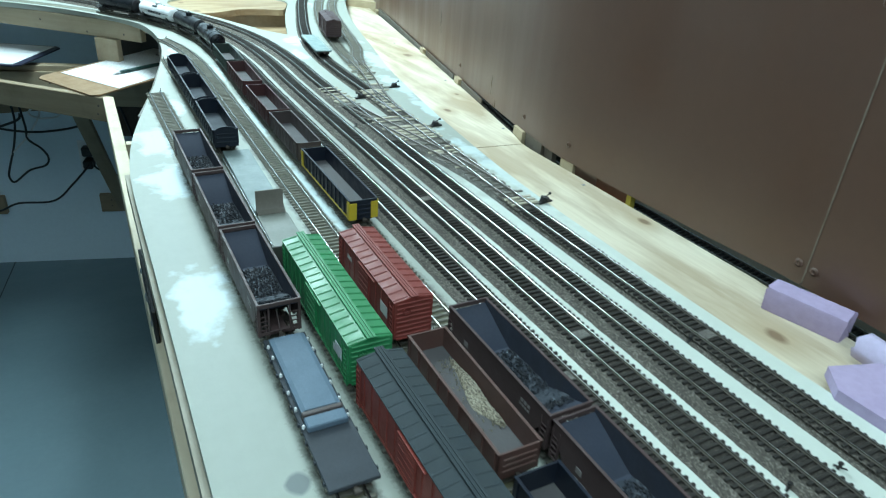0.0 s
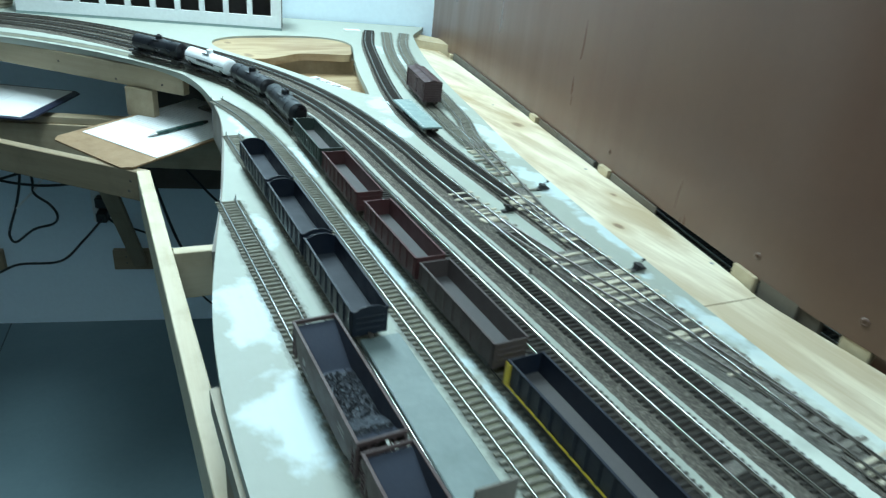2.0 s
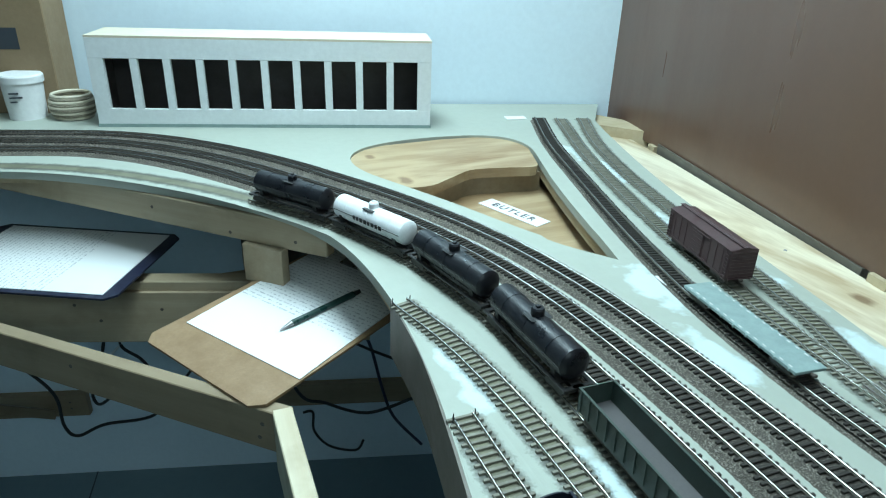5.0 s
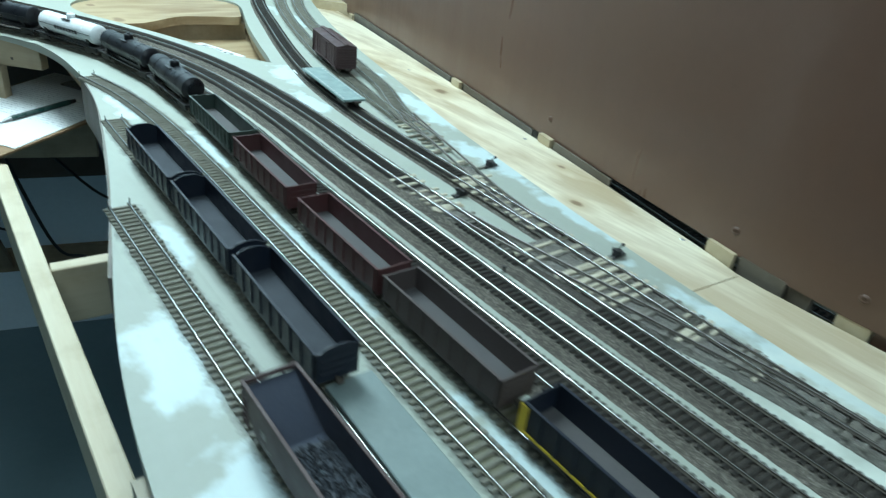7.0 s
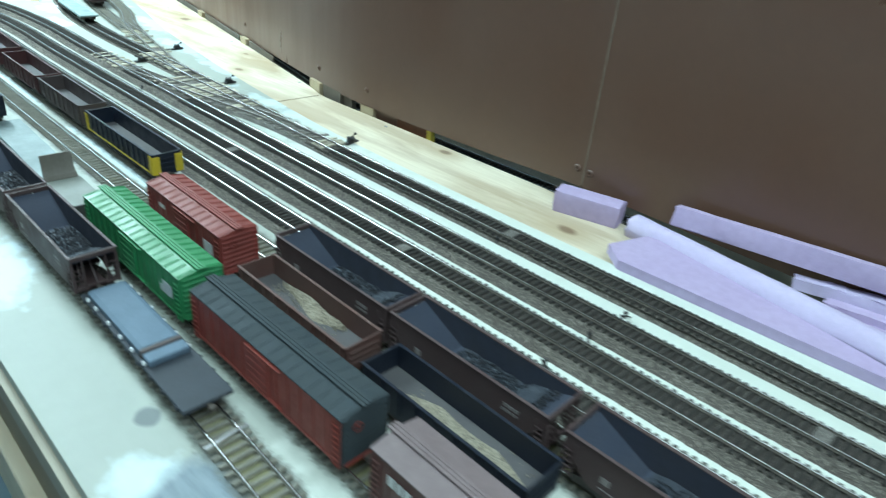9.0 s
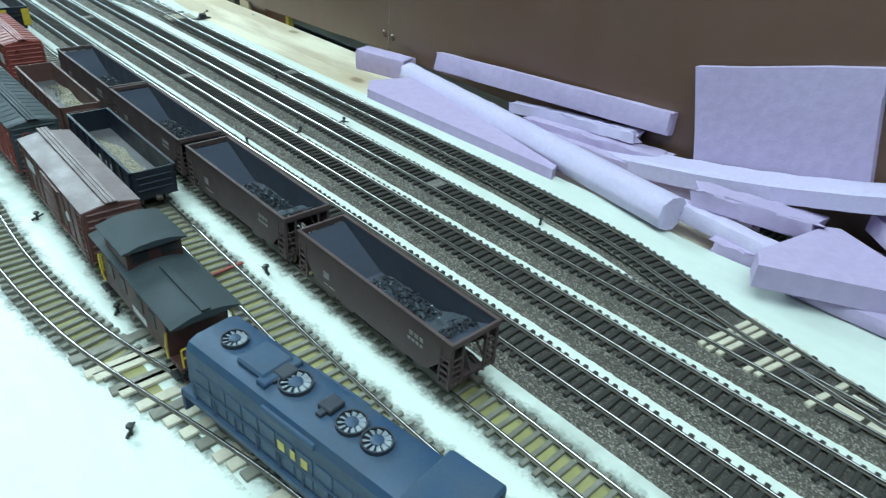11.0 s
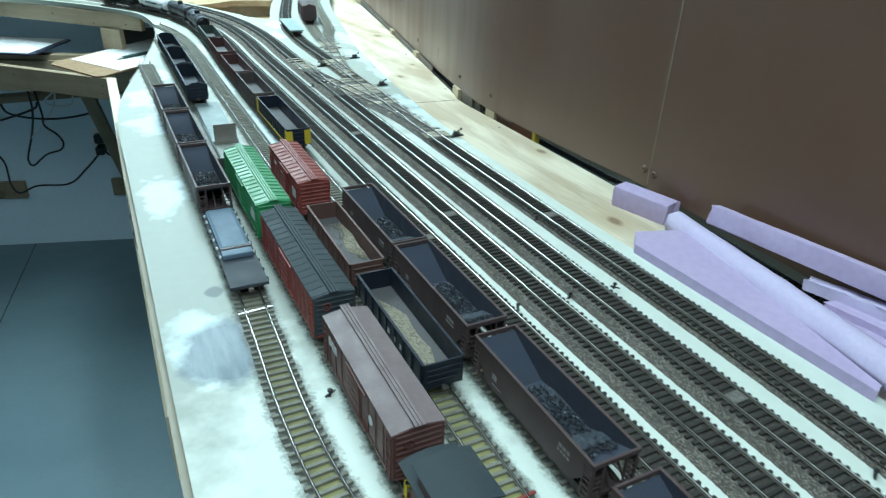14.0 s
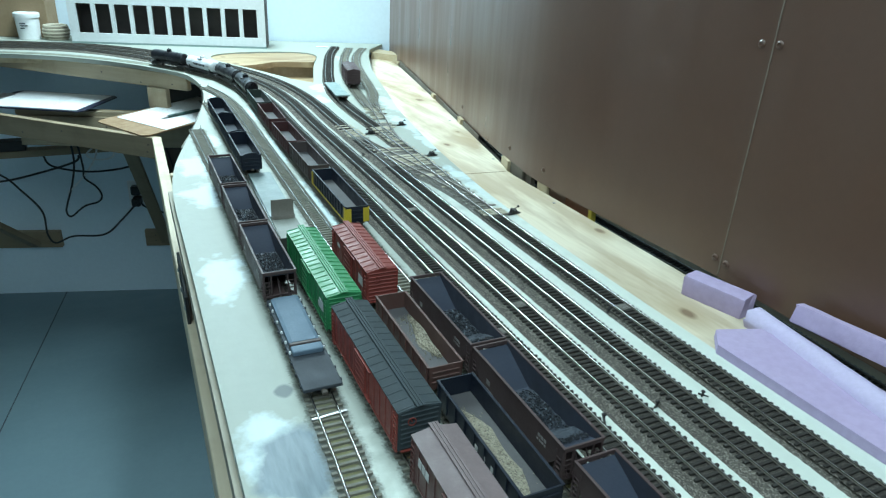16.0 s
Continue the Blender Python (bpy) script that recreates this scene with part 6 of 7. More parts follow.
    for sx in (-1, 1):
        for k in range(10):
            y = -0.030 + k * 0.0112
            a, b = sorted((sx * (hw + 0.0028), sx * (hw + 0.0035)))
            part("hood_door", Shape().box(a, b, y, y + 0.0096, z0 + 0.006, z1 - 0.013, 0.0002), "loco_blue", hd)
        a, b = sorted((sx * (hw + 0.0016), sx * (hw + 0.0040)))
        part("air_tank", Shape().box(a, b, 0.002, 0.034, z1 - 0.0065, z1 - 0.0035, 0.0006), "loco_blue", hd)
        part("lettering", bars(Shape(), sx * (hw + 0.0036), 0.006, z0 + 0.016, (0.0038, 0.0030, 0.0042), 0.0048, gap=0.0035), "letter_yellow", hd, "yellow lettering")
        part("side_window", Shape().box(*sorted((sx * (W / 2 - 0.0012), sx * (W / 2 - 0.0006))), -0.062, -0.045, z1 - 0.012, z1 - 0.003), "black", ob, "dark cab window")
        rl = Shape()
        for y in np.linspace(-0.035, L / 2 - 0.012, 9):
            rl.tube([(sx * (W / 2 - 0.0006), y, z0 + 0.004), (sx * (W / 2 - 0.0006), y, z0 + 0.0145)], 0.00035, 5)
        rl.tube([(sx * (W / 2 - 0.0006), y, z0 + 0.0145) for y in (-0.035, 0.02, L / 2 - 0.012)], 0.00035, 5)
        part("handrail", rl, "loco_blue", ob)
    part("fuel_tank", Shape().prism([(-0.011, 0.003), (0.011, 0.003), (0.0135, 0.006), (0.0135, z0), (-0.0135, z0), (-0.0135, 0.006)], 1, -0.024, 0.024), "loco_dark", ob)
    for sy in (-1, 1):
        part("pilot", Shape().box(-W / 2, W / 2, *sorted((sy * L / 2, sy * (L / 2 - 0.002))), 0.003, z0 + 0.003, 0.0003), "loco_blue", ob)
    running_gear(ob, L, 0.034)
    return ob


# ---- cars where they stand
def yc(line, y0, y1, z):
    return line.stand(line.s_of_y((y0 + y1) / 2), z)


for i, (y0, y1) in enumerate(((0.722, 0.860), (0.577, 0.716), (0.432, 0.571))):
    hopper(yc(Y1, y0, y1, Z_YARD), 0.1385, "weathered brown steel hopper car with some coal on the yard siding", 11 + i)
for i, (y0, y1) in enumerate(((0.243, 0.378), (0.102, 0.238), (-0.046, 0.092), (-0.200, -0.060))):
    hopper(yc(Y4, y0, y1, Z_YARD), 0.137, "weathered brown hopper car with a little coal beside main tracks", 21 + i)
for y0, y1 in ((0.864, 1.003), (1.010, 1.150), (1.155, 1.294)):
    gondola(yc(Y2, y0, y1, Z_YARD), 0.137, 0.0205, "gon_black", "black gondola car with rounded raised ends and empty floor", floor="gon_dark_floor", raised=0.0035)
gondola(yc(Y4, 1.246, 1.382, Z_YARD), 0.135, 0.0195, "gon_green", "dark green ribbed gondola car with an empty dusty floor", ribs=12)
gondola(yc(Y4, 1.096, 1.237, Z_YARD), 0.138, 0.0195, "gon_red", "oxide red gondola car with an empty grey floor")
gondola(yc(Y4, 0.936, 1.071, Z_YARD), 0.138, 0.0195, "gon_red", "oxide red gondola car with an empty grey floor")
gondola(yc(Y4, 0.790, 0.926, Z_YARD), 0.137, 0.0195, "gon_brown", "dark brown gondola car with an empty grey floor")
gondola(yc(Y4, 0.602, 0.772, Z_YARD), 0.168, 0.0195, "gon_black", "long black gondola car with yellow ends and stripe", ribs=13, ends="yellow", stripe=True)
m = yc(Y3, 0.232, 0.366, Z_YARD)
gondola(m, 0.132, 0.0185, "gon_rust", "rust-brown gondola car with a heap of gravel", floor="gon_floor")
load_heap(m @ pose(0, 0.008, 0), 0.078, 0.0284, 1, "pale gravel heaped along one side of a gondola", 3, 0.36)
m = yc(Y3, 0.079, 0.216, Z_YARD)
gondola(m, 0.134, 0.0185, "gon_black", "black gondola car with white lettering and a gravel heap", text=(-0.03, (0.004, 0.003, 0.004), 0.0085))
load_heap(m @ pose(0.0015, -0.006, 0, 0, 0, 1), 0.112, 0.0284, -1, "pale gravel heaped along the floor of a gondola", 5, 0.78)
boxcar(yc(Y2, 0.350, 0.521, Z_YARD), 0.167, "box_green", "box_green", "glossy bright green boxcar with ribbed roof", text=(-0.066, (0.0036, 0.003, 0.0036), 0.0060, 0.0215, False), rib_high=0.0009)
boxcar(yc(Y2, 0.170, 0.338, Z_YARD), 0.164, "box_orange", "roof_black", "orange-red boxcar with a black roof and ends", text=None, roof_lip="roof_black", rib_high=0.0005)
boxcar(yc(Y2, 0.016, 0.148, Z_YARD), 0.131, "box_brown", "roof_brown", "brown boxcar with a dusty pale roof and white lettering", ribbed_roof=False,
       text=(0.034, (0.0052, 0.004, 0.0052), 0.0068, 0.030, True))
boxcar(yc(Y3, 0.388, 0.516, Z_YARD), 0.127, "box_red", "box_red", "oxide red boxcar with ribbed roof and white lettering", text=(0.030, (0.0026, 0.0020, 0.0026), 0.0040, 0.031, False), rib_high=0.0009)
boxcar(TP.stand(TP.s_of_y(1.577), Z_YARD), 0.128, "box_plum", "box_plum", "dark plum boxcar on the branch siding", ribbed_roof=False)
caboose(Y2.stand(Y2.s_of_y(-0.052), Z_YARD), "dark red caboose with a cupola, black roof and yellow railings")
diesel(Y2.stand(Y2.s_of_y(-0.150), Z_YARD) @ pose(0.002, -0.063, 0, 0, 0, 6), "blue diesel locomotive with round roof fans and yellow lettering")

fl = thing("flatcar", yc(Y1, 0.262, 0.424, Z_YARD), "grey flatcar carrying a shiny pale blue sheet load", "flatcar", "flatcars")
flat_deck(fl, 0.160, "flat_grey")
ld = thing("sheet_load", fl.matrix_basis @ pose(0, 0.020, 0.0126), "shiny pale blue metal sheet load lying on a flatcar", "load")
prof2 = [(-0.0135, 0.0), (0.0135, 0.0), (0.0135, 0.0045), (0.0105, 0.0056), (-0.0105, 0.0056), (-0.0135, 0.0045)]
part("sheet", Shape().prism(prof2, 1, -0.034, 0.052), "load_blue", ld, smooth=0.3)
part("strap", Shape().box(-0.0140, 0.0140, -0.0385, -0.0345, 0.0, 0.0058, 0.0006), "gon_brown", ld, "brown strap")
part("end_piece", Shape().box(-0.0138, 0.0138, -0.0500, -0.0390, 0.0, 0.0050, 0.0008), "load_blue", ld)
for sx in (-1, 1):
    for y in (-0.044, -0.026, -0.008, 0.012, 0.034, 0.048):
        part("peg", Shape().lathe([(0.0, 0.0), (0.0011, 0.0), (0.0012, 0.0018), (0.0007, 0.0027), (0, 0.0028)], (sx * 0.0152, y, 0), (0, 0, 1), 10), "white_plain", ld, "small white peg")
fl2 = thing("flatcar", M4.stand(M4.s_of_y(1.430), Z_MAIN), "pale grey-green empty flatcar on the branch", "flatcar", "flatcars")
flat_deck(fl2, 0.162, "flat_mint")
for sx in (-1, 1):
    for k in range(14):
        part("deck_mark", Shape().box(sx * 0.0135 - 0.0007, sx * 0.0135 + 0.0007, -0.073 + k * 0.011, -0.069 + k * 0.011, 0.0125, 0.0128), "letter_white", fl2, "pale dash on the deck edge")

s4 = Y4.s_of_y(1.405)
for k, (mat, lab, tx) in enumerate((("tank_black", "black tank car with a small dome on the curve", False), ("tank_black", "black tank car with a small dome on the curve", False),
                                    ("tank_white", "white tank car with dark lettering on the curve", True), ("tank_black", "black tank car with a small dome on the curve", False))):
    tank_car(Y4.stand(s4 + 0.068 + k * 0.149, Z_YARD), 0.142, mat, lab, tx)


# ------------------------------------------------------------------ yard and track furniture
slab = thing("loading_slab", pose(0.1665, 0.735, 0, 0, 0, -2), "grey painted loading slab with an upright end plate", "loading slab")
part("deck", Shape().box(-0.0175, 0.0175, -0.060, 0.135, 0.0008, 0.0062, 0.0008), paint("slab_grey", (0.215, 0.275, 0.27), 0.55, (0.16, 0.205, 0.20), 0.7, 26), slab)
M["plate_tan"] = paint("plate_tan", (0.155, 0.142, 0.118), 0.55, (0.25, 0.23, 0.20), 0.6, 30)
M["plate_dark"] = paint("plate_dark", (0.050, 0.047, 0.044), 0.6, (0.08, 0.075, 0.07), 0.5, 60)
M["slab_low"] = paint("slab_low", (0.215, 0.235, 0.205), 0.55, (0.165, 0.175, 0.15), 0.6, 20)
pts = [(-0.0600, 0.0300), (-0.0615, 0.0300), (-0.0618, 0.0140), (-0.0650, 0.0085), (-0.0720, 0.0061), (-0.155, 0.0034), (-0.155, 0.0010), (-0.0600, 0.0010)]
part("end_plate", Shape().prism(pts[:5] + [(-0.0720, 0.0010), (-0.0600, 0.0010)], 0, -0.0150, 0.0150), "plate_tan", slab, "tan bent end plate")
part("end_plate", Shape().box(-0.0330, 0.0050, -0.1905, -0.1885, 0.0010, 0.0290, 0.0004), "plate_dark", slab, "dark grey end plate")
part("apron", Shape().box(-0.0165, 0.0165, -0.158, -0.0722, 0.0008, 0.0060, 0.0006), "slab_low", slab)


def ground_throw(x, y, turn, label):
    ob = thing("ground_throw", pose(x, y, 0.0004, 0, 0, turn), label, "switch stand", "switch stands")
    part("base", Shape().box(-0.011, 0.011, -0.0035, 0.0035, 0, 0.0022, 0.0005), "black", ob)
    part("housing", Shape().prism([(-0.006, 0.0022), (0.005, 0.0022), (0.0035, 0.0075), (-0.0035, 0.0075)], 1, -0.003, 0.003).rod((0, -0.0055, 0.0055), (0, 0.0055, 0.0055), 0.0022, n=12), "black", ob)
    part("lever", Shape().rod((0, 0, 0.0072), (0.008, 0.001, 0.0098), 0.0007, n=6).lathe([(0, -0.0016), (0.0016, -0.001), (0.0018, 0), (0.0016, 0.001), (0, 0.0016)], (0.0088, 0.001, 0.010), (1, 0, 0.3), 10), "black", ob)
    part("throw_bar", Shape().box(-0.046, -0.010, -0.0016, 0.0016, 0.0008, 0.0026, 0.0002), "tie_yard", ob, "wooden throw bar")
    return ob


ground_throw(0.484, 0.594, 8, "small black ground throw beside a bare-wood turnout")
ground_throw(0.490, 0.900, 6, "small black ground throw at the ladder")
ground_throw(0.433, 1.075, 184, "small black ground throw between main and branch")
ground_throw(0.521, 1.127, 5, "small black ground throw beside the branch")

# grey filler in the gaps cut across main tracks
for x, y in ((0.3415, 0.344), (0.4460, 0.300), (0.3910, -0.011), (0.2930, 0.303), (0.3415, 0.640)):
    lump = Shape().box(-0.0072, 0.0072, -0.0055, 0.0055, 0, 0.0012, 0.0005)
    tagged(part("joint_filler", lump, "ballast_light", m=pose(x, y, 0.0066, 0, 0, 0)), "small grey patch of filler between the rails of a main track", "filler patch", "filler patches")
# feeder clips and spikes stuck up between the tracks
for x, y, z, a in ((0.3668, 0.156, 0.0004, 20), (0.313, 0.159, 0.0004, 60), (0.416, 0.153, 0.0004, -70), (0.431, 0.304, 0.0004, 10), (0.2965, 0.297, 0.0004, 90), (0.367, 0.93, 0.0004, 30),
                   (0.130, -0.02, 0.0006, 50), (0.127, 0.118, 0.0006, 15), (0.219, -0.035, 0.0006, 80), (0.42, -0.10, 0.0004, 30), (0.10, -0.115, 0.0002, 40)):
    sp = Shape().rod((0, 0, 0), (0.0005, 0, 0.0050), 0.0011, 0.0008, 8).rod((-0.0035, 0, 0.0012), (0.0055, 0.001, 0.0022), 0.0010, 0.0006, 7).lathe([(0, 0.0065), (0.0018, 0.006), (0.002, 0.0048), (0.0010, 0.0044)], (0.0004, 0, 0), (0, 0, 1), 10)
    tagged(part("track_clip", sp, "black", m=pose(x, y, z, 0, 0, a)), "small dark wire clip stuck in the ground beside a rail", "clip", "track clips")
for line in (Y1, Y2, Y3):
    p, d = line.at(line.length - 0.003)
    sh = Shape()
    for w in (-0.0095, 0.0095):
        sh.rod((w, 0, 0), (w + 0.0003, 0.0006, 0.0085), 0.0006, 0.0005, 6)
    tagged(part("end_stop", sh, "black", m=pose(p[0], p[1], 0.0008, 0, 0, 0)), "pair of dark pins standing at the end of a siding", "end stop", "end stops")
for line, y in ((Y1, 0.243), (Y3, -0.02)):
    p, d = line.at(line.s_of_y(y))
    j = Shape().box(-0.015, 0.015, -0.0013, 0.0013, 0, 0.0011, 0.0002)
    tagged(part("joint_strip", j, "steel" if line is Y1 else "box_orange", m=pose(p[0], p[1], 0.0030, 0, 0, 4)), "thin strip soldered across the rails", "strip")

# ------------------------------------------------------------------ lavender foam scraps by the backdrop
def foam(m, shape, label, cut=False, smooth=0.5):
    return tagged(part("foam_piece", shape, "foam" if not cut else ("foam_cut" if cut is True else cut), m=m, smooth=smooth), label, "foam scrap", "foam scraps")


def rough_box(L, W, H, seed, taper=1.0, bend=0.0, n=16, rag=0.0012, rnd=0.09):
    """A sawn or snapped strip of foam: slightly uneven faces, broken ends."""
    rng = np.random.RandomState(seed)
    sh = Shape()
    c = min(W, H) * rnd
    k7 = 0.29 * c
    sec = [(-W / 2, c), (-W / 2, H - c), (-W / 2 + k7, H - k7), (-W / 2 + c, H), (W / 2 - c, H), (W / 2 - k7, H - k7), (W / 2, H - c), (W / 2, c), (W / 2 - k7, k7), (W / 2 - c, 0), (-W / 2 + c, 0), (-W / 2 + k7, k7)]
    q = len(sec)
    for j in range(n + 1):
        u = j / n
        k = 1 + (taper - 1) * u
        off = bend * math.sin(math.pi * u)
        for x, z in sec:
            e = rng.uniform(-1, 1, 3) * rag
            yy = (u - 0.5) * L + (e[1] * 3.5 if j in (0, n) else 0)
            sh.v.append((x * k + off + e[0] * 0.6, yy, max(0, z + (e[2] * 0.6 if z > c else 0))))
    for j in range(n):
        for i in range(q):
            a, b = j * q + i, j * q + (i + 1) % q
            sh.f.append((a, b, b + q, a + q))
    # snapped ends: an uneven fan round a sunk middle
    for j, s in ((0, 1), (n, -1)):
        ring = [sh.v[j * q + i] for i in range(q)]
        mid = tuple(sum(p[k] for p in ring) / q + (s * rag * 0.6 if k == 1 else 0) for k in range(3))
        sh.v.append(mid)
        for i in range(q):
            tri = (j * q + i, j * q + (i + 1) % q, len(sh.v) - 1)
            sh.f.append(tri if s < 0 else tri[::-1])
    return sh


foam(pose(0.586, 0.298, -0.0150, 0, 0, 14), rough_box(0.074, 0.027, 0.026, 1, 1.0, 0, 16, 0.0005), "small lavender foam block by the plywood edge")
wedge = Shape().prism([(0.0, 0.0), (0.010, 0.004), (0.062, 0.240), (0.060, 0.262), (0.013, 0.278), (-0.008, 0.255)], 2, 0, 0.0098)
foam(pose(0.4905, -0.054, 0.0003), wedge, "wide lavender foam wedge lying along the far track")
foam(pose(0.5335, 0.033, -0.0035, -1.5, 0, -10.5), rough_box(0.408, 0.032, 0.0265, 2, 0.76, 0, 26, 0.0006, 0.46), "long rounded pale lavender foam bar with a snapped end", "foam_pale", 1.0)
foam(pose(0.5895, 0.049, 0.0255, -3.9, 10, 0.5), rough_box(0.302, 0.013, 0.021, 3, 1.0, 0, 16, 0.0005), "thin lavender foam strip leaning on the backdrop")
foam(pose(0.577, -0.035, 0.004, -4, 4, 3), rough_box(0.15, 0.024, 0.013, 4), "lavender foam strip lying behind a long bar")
foam(pose(0.5640, -0.085, -0.006, -2, 3, 2), rough_box(0.25, 0.022, 0.018, 5, 1.05, 0.004), "curved lavender foam strip among other scraps")
bent = Shape()
rows_ = ((0.030, 0.578, 0.595, -0.0085, 0.010), (-0.030, 0.570, 0.594, -0.0065, 0.013), (-0.080, 0.5585, 0.590, -0.0005, 0.0150), (-0.110, 0.5525, 0.585, 0.0062, 0.0160), (-0.165, 0.551, 0.583, 0.0170, 0.0160),
         (-0.215, 0.551, 0.583, 0.0290, 0.0155), (-0.270, 0.551, 0.583, 0.0450, 0.0155), (-0.345, 0.552, 0.583, 0.0690, 0.0170), (-0.440, 0.553, 0.584, 0.0970, 0.0180))
wob = np.random.RandomState(12)
ys_ = np.linspace(0.030, -0.440, 48)
tab = np.array(rows_)[::-1]
for y in ys_:
    xf, xr, zb, h = (float(np.interp(y, tab[:, 0], tab[:, k])) for k in (1, 2, 3, 4))
    e = wob.uniform(-0.0006, 0.0006, 8)
    bent.v += [(xf + e[0], y, zb), (xf + e[1] * 0.5, y, zb + h - 0.0022), (xf + 0.0024 + e[2], y, zb + h + e[3] * 0.6), ((xf + xr) / 2, y, zb + h + 0.0008 + e[4] * 0.6), (xr - 0.002 + e[5] * 1.5, y, zb + h + e[6] * 0.8), (xr + e[7], y, zb + h - 0.002), (xr, y, zb)]
for r in range(len(ys_) - 1):
    bent.f += [(7 * r + k, 7 * r + (k + 1) % 7, 7 * r + 7 + (k + 1) % 7, 7 * r + 7 + k) for k in range(7)]
bent.f += [tuple(range(7))[::-1], tuple(7 * (len(ys_) - 1) + k for k in range(7))]
foam(pose(0, 0, 0), bent, "long bent lavender foam strip lying across the heap", "foam_pale")
foam(pose(0.5830, 0.000, 0.0130, -6.0, 6, 1), rough_box(0.15, 0.018, 0.011, 15, 0.9, 0.004), "pale lavender foam strip with a chipped edge in the heap", "foam_pale")
sq = Shape().prism([(-0.0690, -0.052), (0.0690, -0.052), (0.0685, 0.000), (0.0700, 0.0525), (0.0300, 0.0520), (-0.0300, 0.0532), (-0.0700, 0.0525), (-0.0705, 0.0350), (-0.0692, 0.0320), (-0.0690, 0.0)], 0, -0.0045, 0.0045)
foam(pose(0.5895, -0.193, 0.069, -14.3, 0, 0), sq, "square lavender foam board standing against the backdrop")
foam(pose(0.5125, -0.190, 0.0050, 0, 6, -4), rough_box(0.128, 0.018, 0.0145, 6, 0.8, 0.0, 16, 0.0008, 0.2), "short lavender foam strip with a pale broken edge", True)
foam(pose(0.5355, -0.212, 0.0180, 0, 4, 16), rough_box(0.090, 0.024, 0.015, 7, 1.0, 0, 12, 0.0016), "short lavender foam slab with a dented side")
foam(pose(0.5120, -0.224, -0.0060, 0, 0, 12), rough_box(0.050, 0.030, 0.016, 17, 0.8, 0, 10, 0.0016), "lavender foam crumb below other scraps")
tri_ = Shape().prism([(0.452, -0.252), (0.463, -0.247), (0.470, -0.243), (0.546, -0.259), (0.553, -0.268), (0.520, -0.336), (0.510, -0.346), (0.504, -0.342)], 2, 0.0132, 0.0300)
foam(pose(0, 0, 0), tri_, "triangular lavender foam offcut on the painted board")
broad = Shape().prism([(0.566, -0.280), (0.468, -0.378), (0.500, -0.49), (0.580, -0.45), (0.584, -0.30)], 2, 0.0, 0.014)
foam(pose(0.0, 0.0, 0.0305, 0, 0, 0), broad, "broad lavender foam board lying on the heap")
foam(pose(0.537, -0.385, 0.0004, 0, 0, 3), rough_box(0.25, 0.098, 0.0126, 9, 1.0, 0, 16, 0.0012, 0.35), "flat lavender foam sheet under other scraps")

# ------------------------------------------------------------------ things at the far end
cabinet = thing("model_building_front", pose(0.4655, 2.2518, 0.0, 0, 0, -16.7), "long white painted box front with ten dark window openings", "model building")
BL, BH, BD = 0.630, 0.164, 0.110
fr = Shape()
wn, margin = 10, 0.0205
pitch = (BL - 2 * margin) / wn
zlo, zhi = 0.0345, 0.1275
fr.box(-BL, 0, 0, 0.010, 0.006, zlo, 0.0006).box(-BL, 0, 0, 0.010, zhi, BH, 0.0006)
for k in range(wn + 1):
    x = -BL + margin + k * pitch
    w = margin if k in (0, wn) else 0.0135 / 2
    x0, x1 = (-BL, x + 0.006) if k == 0 else ((x - 0.006, 0) if k == wn else (x - w, x + w))
    fr.box(x0, x1, 0, 0.010, zlo, zhi)
part("window_wall", fr, "white_wood", cabinet)
part("plinth", Shape().box(-BL - 0.001, 0.001, -0.001, 0.012, 0, 0.006), "flat_mint", cabinet, "grey base strip")
part("top", Shape().prism([(-BL, 0.0), (0.0, 0.0), (-0.002, BD), (-BL, BD)], 2, BH, BH + 0.004), "cream_wood", cabinet, "cream wooden top")
# inner faces coloured dark: shade behind the openings is painted in
part("inside", Shape().box(-BL, 0, BD - 0.006, BD, 0, BH).box(-BL, -BL + 0.006, 0.010, BD - 0.006, 0, BH).box(-0.006, 0, 0.010, BD - 0.006, 0, BH).box(-BL + 0.006, -0.006, 0.010, BD - 0.006, 0, 0.004), "shade_in", cabinet, "interior coloured dark for its shade")

tub = thing("plastic_tub", pose(-0.268, 2.548, 0.0), "white plastic tub with a lid and faint print", "tub")
part("wall", Shape().lathe([(0, 0), (0.033, 0), (0.037, 0.078), (0.0, 0.078)], (0, 0, 0), (0, 0, 1), 32), "white_plain", tub)
part("lid", Shape().lathe([(0.0395, 0.070), (0.0395, 0.082), (0.037, 0.085), (0, 0.085)], (0, 0, 0), (0, 0, 1), 32), "white_plain", tub)
pr = Shape()
for k, w in enumerate((0.016, 0.022, 0.012)):
    pr.box(-0.02, -0.02 + w, -0.0372, -0.0360, 0.052 - k * 0.008, 0.055 - k * 0.008)
part("print", pr, "flat_grey", tub, "grey print")
bas = thing("wicker_basket", pose(-0.186, 2.525, 0.0), "low round straw-coloured basket", "basket")
for k in range(9):
    z = 0.004 + k * 0.0052
    r = 0.034 + 0.006 * math.sin(math.pi * k / 8)
    part("coil", Shape().tube([(r * math.cos(a), r * math.sin(a), z) for a in np.linspace(0, 2 * math.pi, 33)], 0.0032, 7), "sand" if k % 2 else "cream_wood", bas)
part("base", Shape().lathe([(0, 0.0012), (0.033, 0.0012), (0.033, 0.004), (0, 0.004)], (0, 0, 0), (0, 0, 1), 24), "cream_wood", bas)
bx = thing("cardboard_box", pose(-0.42, 2.62, 0.0, 0, 0, -16), "brown cardboard box with a taped flap behind the tub", "box")
